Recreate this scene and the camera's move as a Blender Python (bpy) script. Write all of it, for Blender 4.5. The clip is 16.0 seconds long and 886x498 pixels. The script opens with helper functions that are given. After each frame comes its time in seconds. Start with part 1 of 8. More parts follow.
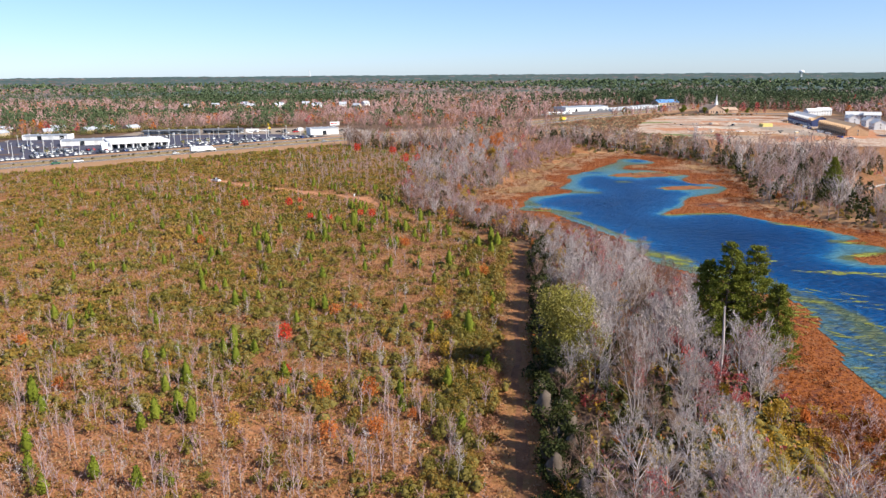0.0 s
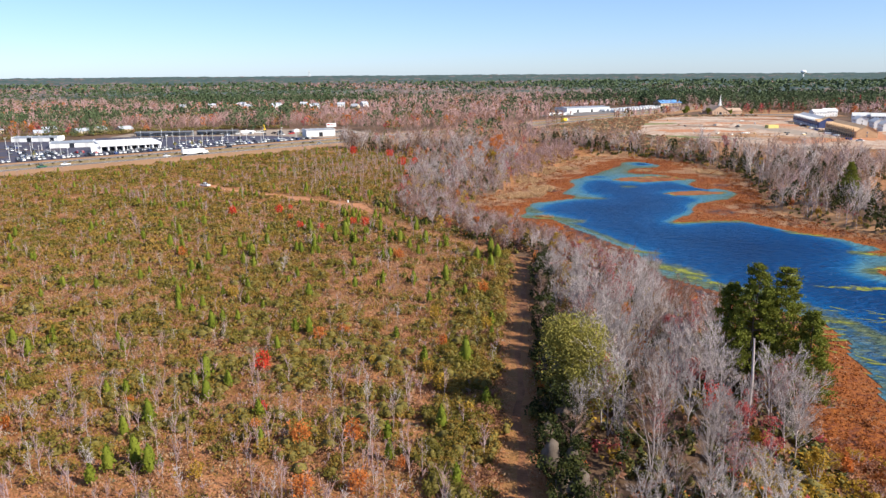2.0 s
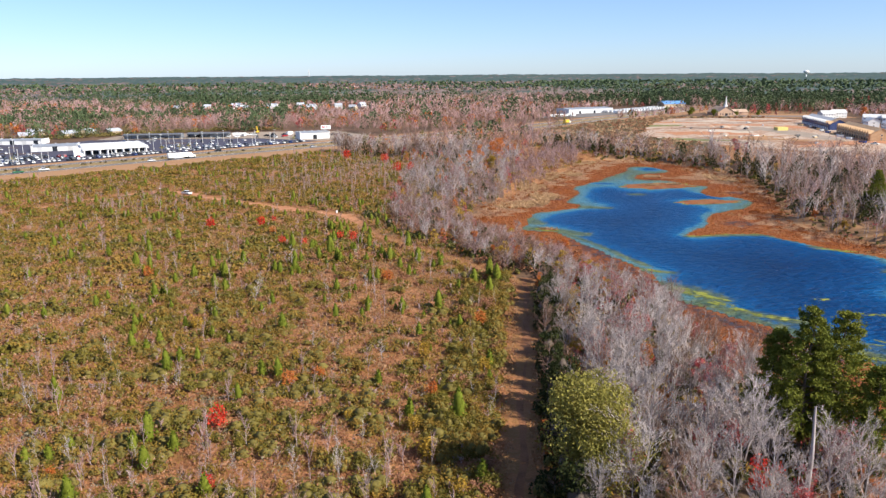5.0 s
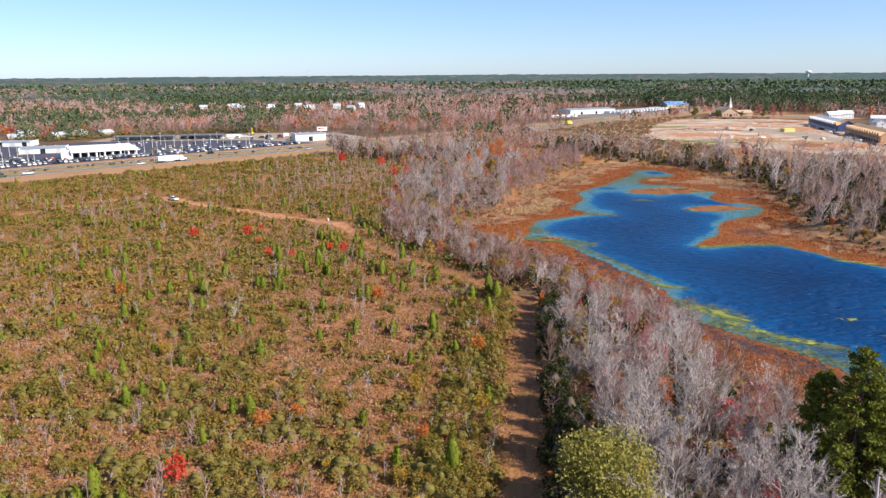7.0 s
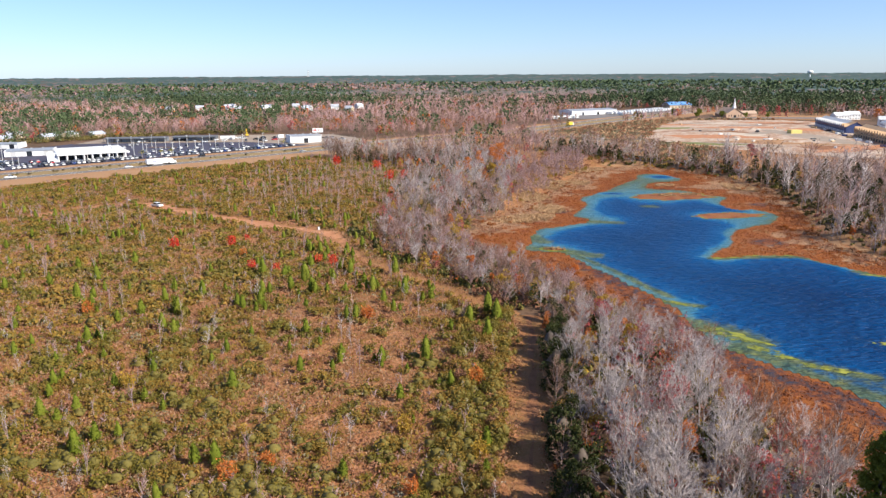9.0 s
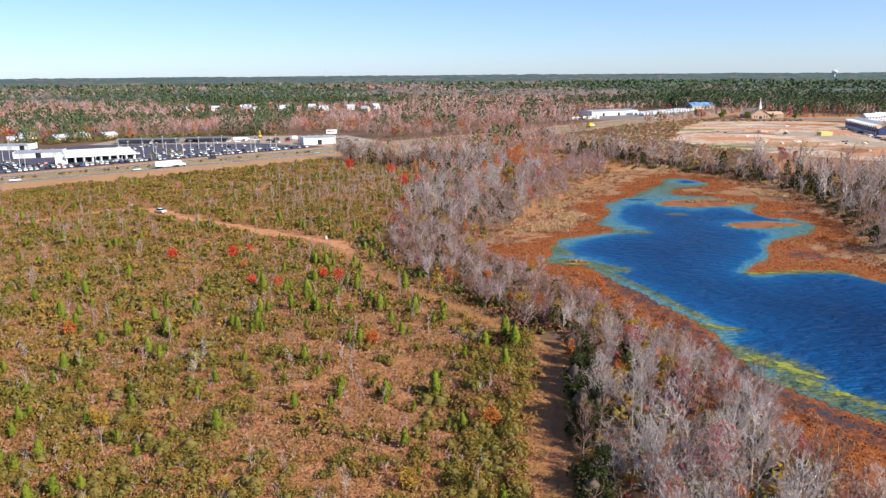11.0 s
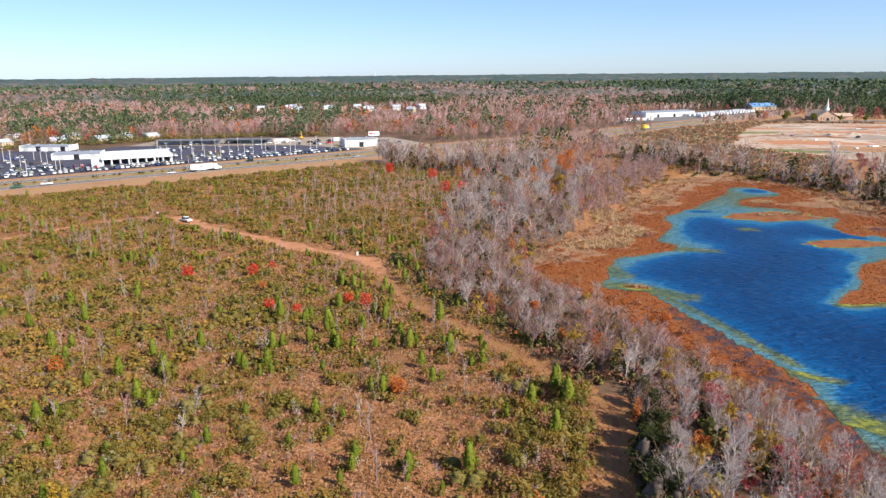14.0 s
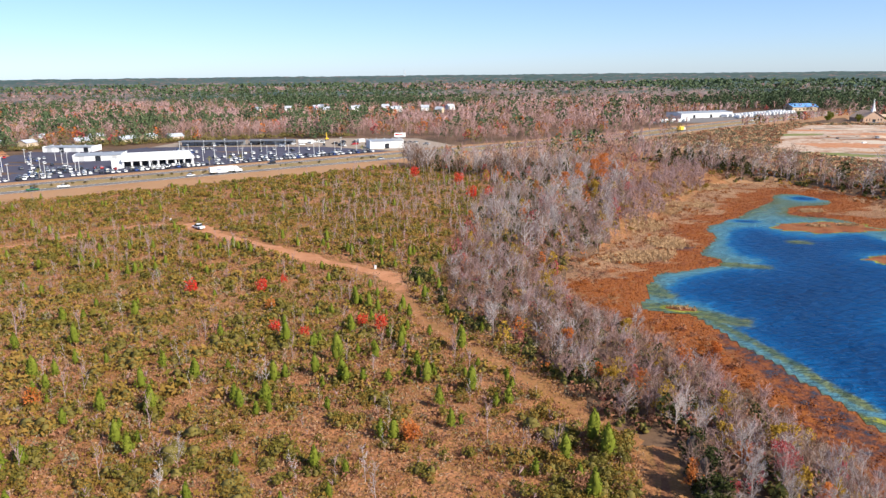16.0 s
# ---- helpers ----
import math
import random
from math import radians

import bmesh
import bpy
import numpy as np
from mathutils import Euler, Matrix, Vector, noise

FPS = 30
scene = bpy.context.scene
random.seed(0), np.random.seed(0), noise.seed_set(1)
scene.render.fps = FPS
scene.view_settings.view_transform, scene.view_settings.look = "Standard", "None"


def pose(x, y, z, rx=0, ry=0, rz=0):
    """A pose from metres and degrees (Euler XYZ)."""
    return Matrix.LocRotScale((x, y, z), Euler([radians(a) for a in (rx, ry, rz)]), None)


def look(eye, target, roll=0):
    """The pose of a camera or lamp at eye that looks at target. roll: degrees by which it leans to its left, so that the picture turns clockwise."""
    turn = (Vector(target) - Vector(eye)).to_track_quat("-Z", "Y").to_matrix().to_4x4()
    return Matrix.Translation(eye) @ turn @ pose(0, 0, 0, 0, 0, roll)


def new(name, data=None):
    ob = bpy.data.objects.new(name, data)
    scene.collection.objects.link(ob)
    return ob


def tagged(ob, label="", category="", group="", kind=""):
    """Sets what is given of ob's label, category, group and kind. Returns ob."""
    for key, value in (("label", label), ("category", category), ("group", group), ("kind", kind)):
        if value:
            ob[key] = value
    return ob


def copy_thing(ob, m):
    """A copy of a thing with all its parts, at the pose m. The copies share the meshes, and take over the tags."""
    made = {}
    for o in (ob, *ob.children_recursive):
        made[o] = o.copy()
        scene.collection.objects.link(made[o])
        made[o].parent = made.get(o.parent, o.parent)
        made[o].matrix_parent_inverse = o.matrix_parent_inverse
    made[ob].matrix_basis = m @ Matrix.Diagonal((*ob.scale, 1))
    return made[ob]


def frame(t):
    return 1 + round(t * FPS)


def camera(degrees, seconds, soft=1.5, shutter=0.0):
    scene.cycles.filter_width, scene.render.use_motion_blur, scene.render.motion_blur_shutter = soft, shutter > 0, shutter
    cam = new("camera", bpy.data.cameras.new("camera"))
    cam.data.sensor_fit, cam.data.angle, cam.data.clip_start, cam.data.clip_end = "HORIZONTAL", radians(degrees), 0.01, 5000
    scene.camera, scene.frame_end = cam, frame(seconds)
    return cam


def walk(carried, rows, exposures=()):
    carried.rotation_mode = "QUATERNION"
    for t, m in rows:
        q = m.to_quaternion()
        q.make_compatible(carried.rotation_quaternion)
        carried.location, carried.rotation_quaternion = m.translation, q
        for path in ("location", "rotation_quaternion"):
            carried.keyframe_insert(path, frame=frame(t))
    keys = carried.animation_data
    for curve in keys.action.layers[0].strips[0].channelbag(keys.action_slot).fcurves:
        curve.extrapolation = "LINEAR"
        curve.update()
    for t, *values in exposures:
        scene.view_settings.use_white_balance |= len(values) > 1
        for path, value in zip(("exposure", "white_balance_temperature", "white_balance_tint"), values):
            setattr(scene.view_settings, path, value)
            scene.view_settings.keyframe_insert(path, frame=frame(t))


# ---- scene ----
# ================= camera and its flight =================
cam = camera(62.0, 16.0, 1.4)
YAW_T = [0.0, 3.5, 7.0, 9.2, 9.6, 10.0, 10.5, 11.0, 11.5, 12.5, 14.5, 15.5, 16.0]
YAW_A = [3.49, 3.52, 3.59, 3.60, 3.64, 3.88, 4.39, 4.98, 5.60, 6.84, 9.28, 10.42, 10.96]


def flight(t):
    x = -0.34 + 0.0404 * t + 0.0372 * t * t - 0.00282 * t ** 3
    y = -6.37 + 7.419 * t + 0.00584 * t * t + 0.00175 * t ** 3
    z = 54.64 + 0.1419 * t - 0.00611 * t * t
    yaw, pitch = radians(float(np.interp(t, YAW_T, YAW_A))), radians(-13.57)
    way = Vector((-math.sin(yaw) * math.cos(pitch), math.cos(yaw) * math.cos(pitch), math.sin(pitch)))
    eye = Vector((x, y, z))
    return look(eye, eye + way * 50, float(np.interp(t, [0, 10, 16], [-0.41, -0.41, -0.58])))


walk(cam, [(0.5 * k, flight(0.5 * k)) for k in range(33)], exposures=[(0.0, 0.86)])

# ================= sky and sun =================
SUN_EL, SUN_AZ = 36.0, 116.0  # degrees; azimuth clockwise from +y
world = bpy.data.worlds.new("sky")
scene.world = world
world.use_nodes = True
wn = world.node_tree.nodes
sky = wn.new("ShaderNodeTexSky")
sky.sky_type, sky.sun_disc = "NISHITA", False
sky.sun_elevation, sky.sun_rotation = radians(SUN_EL), radians(SUN_AZ)
sky.air_density, sky.dust_density, sky.ozone_density, sky.altitude = 0.85, 0.25, 6.0, 300
tint = wn.new("ShaderNodeMix")  # the cool cast of the film's white balance on the sky
tint.data_type, tint.blend_type = "RGBA", "MULTIPLY"
tint.inputs[0].default_value = 1.0
tint.inputs[7].default_value = (0.88, 0.93, 1.10, 1)
world.node_tree.links.new(sky.outputs[0], tint.inputs[6])
pale = wn.new("ShaderNodeMix")  # thin high haze evens out the blue
pale.data_type = "RGBA"
pale.inputs[0].default_value = 0.16
pale.inputs[7].default_value = (4.9, 6.1, 7.5, 1)
world.node_tree.links.new(tint.outputs[2], pale.inputs[6])
world.node_tree.links.new(pale.outputs[2], wn["Background"].inputs[0])
wn["Background"].inputs[1].default_value = 0.083
sun = new("sun", bpy.data.lights.new("sun", "SUN"))
sun.data.energy, sun.data.angle, sun.data.color = 5.0, radians(0.53), (1.0, 0.93, 0.80)
sun_way = Vector((math.sin(radians(SUN_AZ)) * math.cos(radians(SUN_EL)), math.cos(radians(SUN_AZ)) * math.cos(radians(SUN_EL)), math.sin(radians(SUN_EL))))
sun.matrix_world = look(sun_way * 300, (0, 0, 0))

# ================= materials =================


def material(name, colours, scale=1.0, rough=0.85, metal=0.0, bump=0.0, bump_scale=8.0, island=0.0, spec=0.3, thin=0.0, stretch=(1, 1, 1), holes=0.0):
    """Colours blended by noise at two sizes; island: how much each loose piece differs; thin: light let through leaves."""
    m = bpy.data.materials.new(name)
    m.use_nodes = True
    n, ln = m.node_tree.nodes, m.node_tree.links.new
    b = n["Principled BSDF"]
    geo, mp = n.new("ShaderNodeNewGeometry"), n.new("ShaderNodeMapping")
    mp.inputs["Scale"].default_value = stretch
    ln(geo.outputs["Position"], mp.inputs[0])
    big, small = n.new("ShaderNodeTexNoise"), n.new("ShaderNodeTexNoise")
    for tex, s, d in ((big, scale, 3), (small, scale * 9, 4)):
        tex.inputs["Scale"].default_value, tex.inputs["Detail"].default_value = s, d
        ln(mp.outputs[0], tex.inputs["Vector"])
    add = n.new("ShaderNodeMath")
    add.operation = "MULTIPLY_ADD"
    ln(small.outputs[0], add.inputs[0])
    add.inputs[1].default_value = 0.55
    ln(big.outputs[0], add.inputs[2])
    last = add.outputs[0]
    if island:
        m2 = n.new("ShaderNodeMath")
        m2.operation = "MULTIPLY_ADD"
        ln(geo.outputs["Random Per Island"], m2.inputs[0])
        m2.inputs[1].default_value = island
        ln(last, m2.inputs[2])
        info = n.new("ShaderNodeObjectInfo")
        m3 = n.new("ShaderNodeMath")
        m3.operation = "MULTIPLY_ADD"
        ln(info.outputs["Random"], m3.inputs[0])
        m3.inputs[1].default_value = 0.35
        ln(m2.outputs[0], m3.inputs[2])
        last = m3.outputs[0]
    lo, hi = 0.5, 1.05 + island + (0.3 if island else 0)
    rng = n.new("ShaderNodeMapRange")
    rng.inputs["From Min"].default_value, rng.inputs["From Max"].default_value = lo, hi
    ln(last, rng.inputs["Value"])
    ramp = n.new("ShaderNodeValToRGB")
    el = ramp.color_ramp.elements
    while len(el) < len(colours):
        el.new(0.5)
    for i, c in enumerate(colours):
        el[i].position, el[i].color = i / max(1, len(colours) - 1), (*c, 1)
    ln(rng.outputs[0], ramp.inputs[0])
    ln(ramp.outputs[0], b.inputs["Base Color"])
    b.inputs["Roughness"].default_value, b.inputs["Metallic"].default_value = rough, metal
    b.inputs["Specular IOR Level"].default_value = spec
    if bump:
        bt, bp = n.new("ShaderNodeTexNoise"), n.new("ShaderNodeBump")
        bt.inputs["Scale"].default_value, bt.inputs["Detail"].default_value = bump_scale, 6
        ln(geo.outputs["Position"], bt.inputs["Vector"])
        bp.inputs["Strength"].default_value, bp.inputs["Distance"].default_value = 1.0, bump
        ln(bt.outputs[0], bp.inputs["Height"])
        ln(bp.outputs[0], b.inputs["Normal"])
    if thin:
        tr, mx = n.new("ShaderNodeBsdfTranslucent"), n.new("ShaderNodeMixShader")
        ln(ramp.outputs[0], tr.inputs[0])
        mx.inputs[0].default_value = thin
        ln(b.outputs[0], mx.inputs[1])
        ln(tr.outputs[0], mx.inputs[2])
        ln(mx.outputs[0], n["Material Output"].inputs[0])
    if holes:  # ragged gaps, as in floating weed
        hn, hg = n.new("ShaderNodeTexNoise"), n.new("ShaderNodeMapRange")
        hn.inputs["Scale"].default_value, hn.inputs["Detail"].default_value, hn.inputs["Roughness"].default_value = 0.5, 7, 0.7
        ln(geo.outputs["Position"], hn.inputs["Vector"])
        hg.inputs["From Min"].default_value, hg.inputs["From Max"].default_value = holes - 0.06, holes + 0.06
        ln(hn.outputs[0], hg.inputs["Value"])
        gap, mx = n.new("ShaderNodeBsdfTransparent"), n.new("ShaderNodeMixShader")
        ln(hg.outputs[0], mx.inputs[0])
        ln(gap.outputs[0], mx.inputs[1])
        ln(b.outputs[0], mx.inputs[2])
        ln(mx.outputs[0], n["Material Output"].inputs[0])
    return m


M = {}


def mat(key, *a, **k):
    M[key] = material(key, *a, **k)


mat("straw_ground", [(0.14, 0.061, 0.024), (0.268, 0.107, 0.046), (0.197, 0.101, 0.029), (0.37, 0.160, 0.074), (0.18, 0.090, 0.027), (0.315, 0.138, 0.060)], 0.15, bump=0.5, bump_scale=1.6)
mat("track_grass", [(0.17, 0.078, 0.032), (0.29, 0.125, 0.052), (0.22, 0.11, 0.036), (0.38, 0.175, 0.08)], 0.2, bump=0.3, bump_scale=1.6)
mat("forest_floor", [(0.062, 0.042, 0.022), (0.115, 0.066, 0.038), (0.165, 0.094, 0.058)], 0.03, bump=0.4, bump_scale=0.4)
mat("bare_dirt", [(0.316, 0.132, 0.0581), (0.392, 0.176, 0.0871), (0.453, 0.227, 0.122)], 0.25, bump=0.08, bump_scale=3)
mat("trail", [(0.135, 0.0541, 0.0244), (0.226, 0.0944, 0.0422), (0.271, 0.127, 0.0621)], 0.35, bump=0.15, bump_scale=2.5)
mat("islet_sedge", [(0.10, 0.030, 0.012), (0.185, 0.055, 0.016), (0.24, 0.09, 0.03), (0.16, 0.085, 0.04)], 0.25, bump=0.4, bump_scale=1.5)
mat("reed", [(0.36, 0.22, 0.115), (0.48, 0.315, 0.175), (0.58, 0.40, 0.245)], 0.05, island=0.4, thin=0.2)
mat("site_dirt", [(0.17, 0.088, 0.05), (0.30, 0.165, 0.10), (0.36, 0.25, 0.18), (0.46, 0.37, 0.30), (0.27, 0.14, 0.075), (0.42, 0.31, 0.23), (0.50, 0.42, 0.36)], 0.035, bump=0.15, bump_scale=0.6)
mat("pale_sand", [(0.36, 0.28, 0.21), (0.48, 0.40, 0.32), (0.40, 0.30, 0.22)], 0.15, bump=0.1, bump_scale=1)
mat("verge", [(0.239, 0.126, 0.0554), (0.334, 0.182, 0.0887), (0.286, 0.168, 0.0887)], 0.05, bump=0.08, bump_scale=2)
mat("median_grass", [(0.145, 0.123, 0.041), (0.255, 0.172, 0.0738), (0.281, 0.18, 0.082)], 0.08, bump=0.05, bump_scale=2)
mat("green_grass", [(0.10, 0.13, 0.03), (0.20, 0.19, 0.06)], 0.1)
mat("asphalt", [(0.045, 0.044, 0.068), (0.068, 0.065, 0.096)], 0.1, rough=0.9)
mat("road_asphalt", [(0.128, 0.119, 0.119), (0.178, 0.164, 0.16)], 0.08, rough=0.9)
mat("sandy_yard", [(0.241, 0.188, 0.144), (0.316, 0.254, 0.205)], 0.06)
mat("road_paint", [(0.7, 0.7, 0.66), (0.8, 0.8, 0.77)], 2)
mat("concrete", [(0.45, 0.43, 0.40), (0.58, 0.56, 0.52)], 0.3)
# plants
mat("bark_grey", [(0.215, 0.17, 0.165), (0.34, 0.285, 0.278), (0.48, 0.42, 0.42)], 0.3, island=0.3)
mat("twig_grey", [(0.13, 0.10, 0.094), (0.27, 0.222, 0.215), (0.44, 0.385, 0.375), (0.62, 0.56, 0.55)], 0.08, island=0.8)
mat("twig_pink", [(0.185, 0.108, 0.102), (0.27, 0.172, 0.166), (0.34, 0.236, 0.228)], 0.08, island=0.4)
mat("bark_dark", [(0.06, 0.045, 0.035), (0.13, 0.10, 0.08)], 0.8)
mat("myrtle", [(0.15, 0.101, 0.015), (0.208, 0.134, 0.021), (0.275, 0.167, 0.032), (0.33, 0.189, 0.054)], 0.12, island=0.22, thin=0.28, bump=0.15, bump_scale=5)
mat("bayberry", [(0.078, 0.068, 0.009), (0.12, 0.10, 0.013), (0.165, 0.131, 0.018), (0.22, 0.165, 0.027)], 0.15, island=0.35, thin=0.25)
mat("holly_leaves", [(0.0131, 0.019, 0.00306), (0.0298, 0.0371, 0.0051), (0.0595, 0.0589, 0.00918)], 0.2, island=0.45, thin=0.1)
mat("twig_brown", [(0.103, 0.0582, 0.0426), (0.172, 0.101, 0.0739), (0.241, 0.151, 0.112)], 0.08, island=0.4)
# darker than the myrtle coat: shade inside the bushes put into the colour
mat("inner_shade", [(0.10, 0.083, 0.019), (0.16, 0.125, 0.03)], 0.5)
mat("brown_brush", [(0.165, 0.072, 0.039), (0.28, 0.127, 0.070), (0.375, 0.19, 0.118)], 0.1, island=0.5, thin=0.2)
mat("sage_brush", [(0.117, 0.104, 0.0541), (0.19, 0.167, 0.0977), (0.276, 0.241, 0.168)], 0.12, island=0.5, thin=0.2)
mat("groundsel_seed", [(0.22, 0.19, 0.13), (0.36, 0.33, 0.26), (0.52, 0.48, 0.42)], 0.2, island=0.5, thin=0.2)
mat("cedar_green", [(0.085, 0.112, 0.008), (0.13, 0.155, 0.011), (0.195, 0.208, 0.024)], 0.3, island=0.25, thin=0.2)
mat("pine_needles", [(0.065, 0.088, 0.012), (0.14, 0.155, 0.018), (0.23, 0.225, 0.036)], 0.3, island=0.5, thin=0.3)
mat("oak_leaves", [(0.16, 0.148, 0.024), (0.24, 0.212, 0.042), (0.32, 0.275, 0.08)], 0.4, island=0.4, thin=0.25)
mat("leaf_red", [(0.425, 0.0164, 0.0123), (0.595, 0.041, 0.0246), (0.612, 0.115, 0.0574)], 0.6, island=0.4, thin=0.35)
mat("leaf_crimson", [(0.273, 0.0406, 0.0447), (0.401, 0.0812, 0.0806), (0.418, 0.163, 0.143)], 0.6, island=0.5, thin=0.3)
mat("leaf_orange", [(0.376, 0.0866, 0.0164), (0.506, 0.151, 0.0328), (0.506, 0.216, 0.0656)], 0.6, island=0.4, thin=0.35)
mat("leaf_yellow", [(0.265, 0.158, 0.0148), (0.384, 0.236, 0.0295), (0.362, 0.236, 0.059)], 0.6, island=0.4, thin=0.3)
mat("leaf_golden", [(0.23, 0.150, 0.016), (0.33, 0.205, 0.022), (0.42, 0.245, 0.035)], 0.25, island=0.35, thin=0.3)
mat("straw", [(0.235, 0.102, 0.045), (0.34, 0.152, 0.072), (0.42, 0.205, 0.108)], 0.06, island=0.4, thin=0.25)
mat("broomsedge", [(0.20, 0.108, 0.058), (0.31, 0.178, 0.10), (0.41, 0.255, 0.155), (0.27, 0.19, 0.085)], 0.08, island=0.45, thin=0.25)
mat("marsh_straw", [(0.090, 0.024, 0.010), (0.185, 0.046, 0.010), (0.285, 0.082, 0.012), (0.22, 0.105, 0.040)], 0.05, island=0.3, thin=0.15)
mat("dry_marsh_grass", [(0.25, 0.145, 0.088), (0.37, 0.225, 0.135), (0.48, 0.31, 0.19)], 0.05, island=0.4, thin=0.2)
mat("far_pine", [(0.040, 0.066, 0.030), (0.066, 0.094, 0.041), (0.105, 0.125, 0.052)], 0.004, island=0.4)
mat("far_bare", [(0.216, 0.122, 0.111), (0.32, 0.196, 0.183), (0.401, 0.272, 0.262)], 0.005, island=0.4)
mat("far_brown", [(0.127, 0.0713, 0.0576), (0.218, 0.127, 0.106), (0.299, 0.19, 0.162)], 0.005, island=0.4)
mat("far_rust", [(0.184, 0.0691, 0.032), (0.281, 0.115, 0.0544), (0.281, 0.156, 0.0896)], 0.005, island=0.45)
mat("far_olive", [(0.0792, 0.0704, 0.0192), (0.144, 0.115, 0.0352), (0.194, 0.141, 0.0544)], 0.005, island=0.45)
# paler and bluer than far_pine: distance haze put into the colour
mat("hazy_canopy_pine", [(0.030, 0.052, 0.048), (0.045, 0.073, 0.066), (0.062, 0.094, 0.084)], 0.012)
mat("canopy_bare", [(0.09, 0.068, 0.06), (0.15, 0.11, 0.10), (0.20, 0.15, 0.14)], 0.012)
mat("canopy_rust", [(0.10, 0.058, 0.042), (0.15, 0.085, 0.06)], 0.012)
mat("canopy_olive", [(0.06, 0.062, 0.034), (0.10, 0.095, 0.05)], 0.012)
mat("algae", [(0.10, 0.12, 0.022), (0.19, 0.205, 0.03), (0.29, 0.29, 0.045)], 0.18, rough=0.7, bump=0.03, bump_scale=3, holes=0.47)
# building stuff
mat("white_panel", [(0.634, 0.634, 0.639), (0.722, 0.722, 0.729)], 0.3, rough=0.5)
mat("white_roof", [(0.616, 0.616, 0.621), (0.704, 0.704, 0.702)], 0.15, rough=0.7)
mat("grey_metal_roof", [(0.30, 0.32, 0.35), (0.40, 0.42, 0.45)], 0.1, rough=0.45, metal=0.4)
mat("shed_roof", [(0.09, 0.095, 0.11), (0.15, 0.155, 0.17)], 0.3, rough=0.6)
mat("grey_shingle", [(0.30, 0.32, 0.37), (0.42, 0.44, 0.50)], 0.6)
mat("light_shingle", [(0.46, 0.46, 0.47), (0.60, 0.60, 0.61)], 0.6)
mat("brown_shingle", [(0.33, 0.225, 0.165), (0.495, 0.36, 0.27)], 0.6)
mat("blue_roof", [(0.10, 0.25, 0.55), (0.16, 0.33, 0.62)], 0.3, rough=0.5)
mat("blue_wrap", [(0.035, 0.055, 0.15), (0.065, 0.09, 0.21)], 0.4, rough=0.6)
mat("osb", [(0.437, 0.27, 0.149), (0.57, 0.38, 0.23)], 0.5)
mat("tan_siding", [(0.46, 0.36, 0.25), (0.55, 0.44, 0.32)], 0.3)
mat("brick_tan", [(0.36, 0.24, 0.17), (0.45, 0.31, 0.23)], 0.5)
mat("dark_glass", [(0.012, 0.015, 0.02), (0.03, 0.035, 0.045)], 0.3, rough=0.08, spec=0.5)
mat("rubber", [(0.015, 0.015, 0.015), (0.03, 0.03, 0.03)], 2)
mat("pole_metal", [(0.5, 0.5, 0.5), (0.62, 0.62, 0.62)], 1, rough=0.45, metal=0.3)
mat("dark_metal", [(0.05, 0.05, 0.055), (0.09, 0.09, 0.09)], 1, rough=0.5)
mat("yellow_paint", [(0.60, 0.38, 0.03), (0.70, 0.46, 0.05)], 1, rough=0.5)
mat("pale_yellow", [(0.62, 0.50, 0.16), (0.70, 0.58, 0.22)], 1)
mat("orange_paint", [(0.55, 0.30, 0.20), (0.62, 0.36, 0.25)], 1, rough=0.5)
mat("lumber", [(0.45, 0.30, 0.16), (0.55, 0.38, 0.22)], 2)
for key, c in (("white", (0.78, 0.78, 0.78)), ("silver", (0.42, 0.43, 0.45)), ("black", (0.02, 0.02, 0.023)), ("grey", (0.11, 0.115, 0.125)),
               ("red", (0.42, 0.02, 0.02)), ("blue", (0.03, 0.06, 0.2)), ("green", (0.03, 0.12, 0.06))):
    mat("car_" + key, [tuple(0.93 * v for v in c), c], 0.8, rough=0.25, spec=0.5)


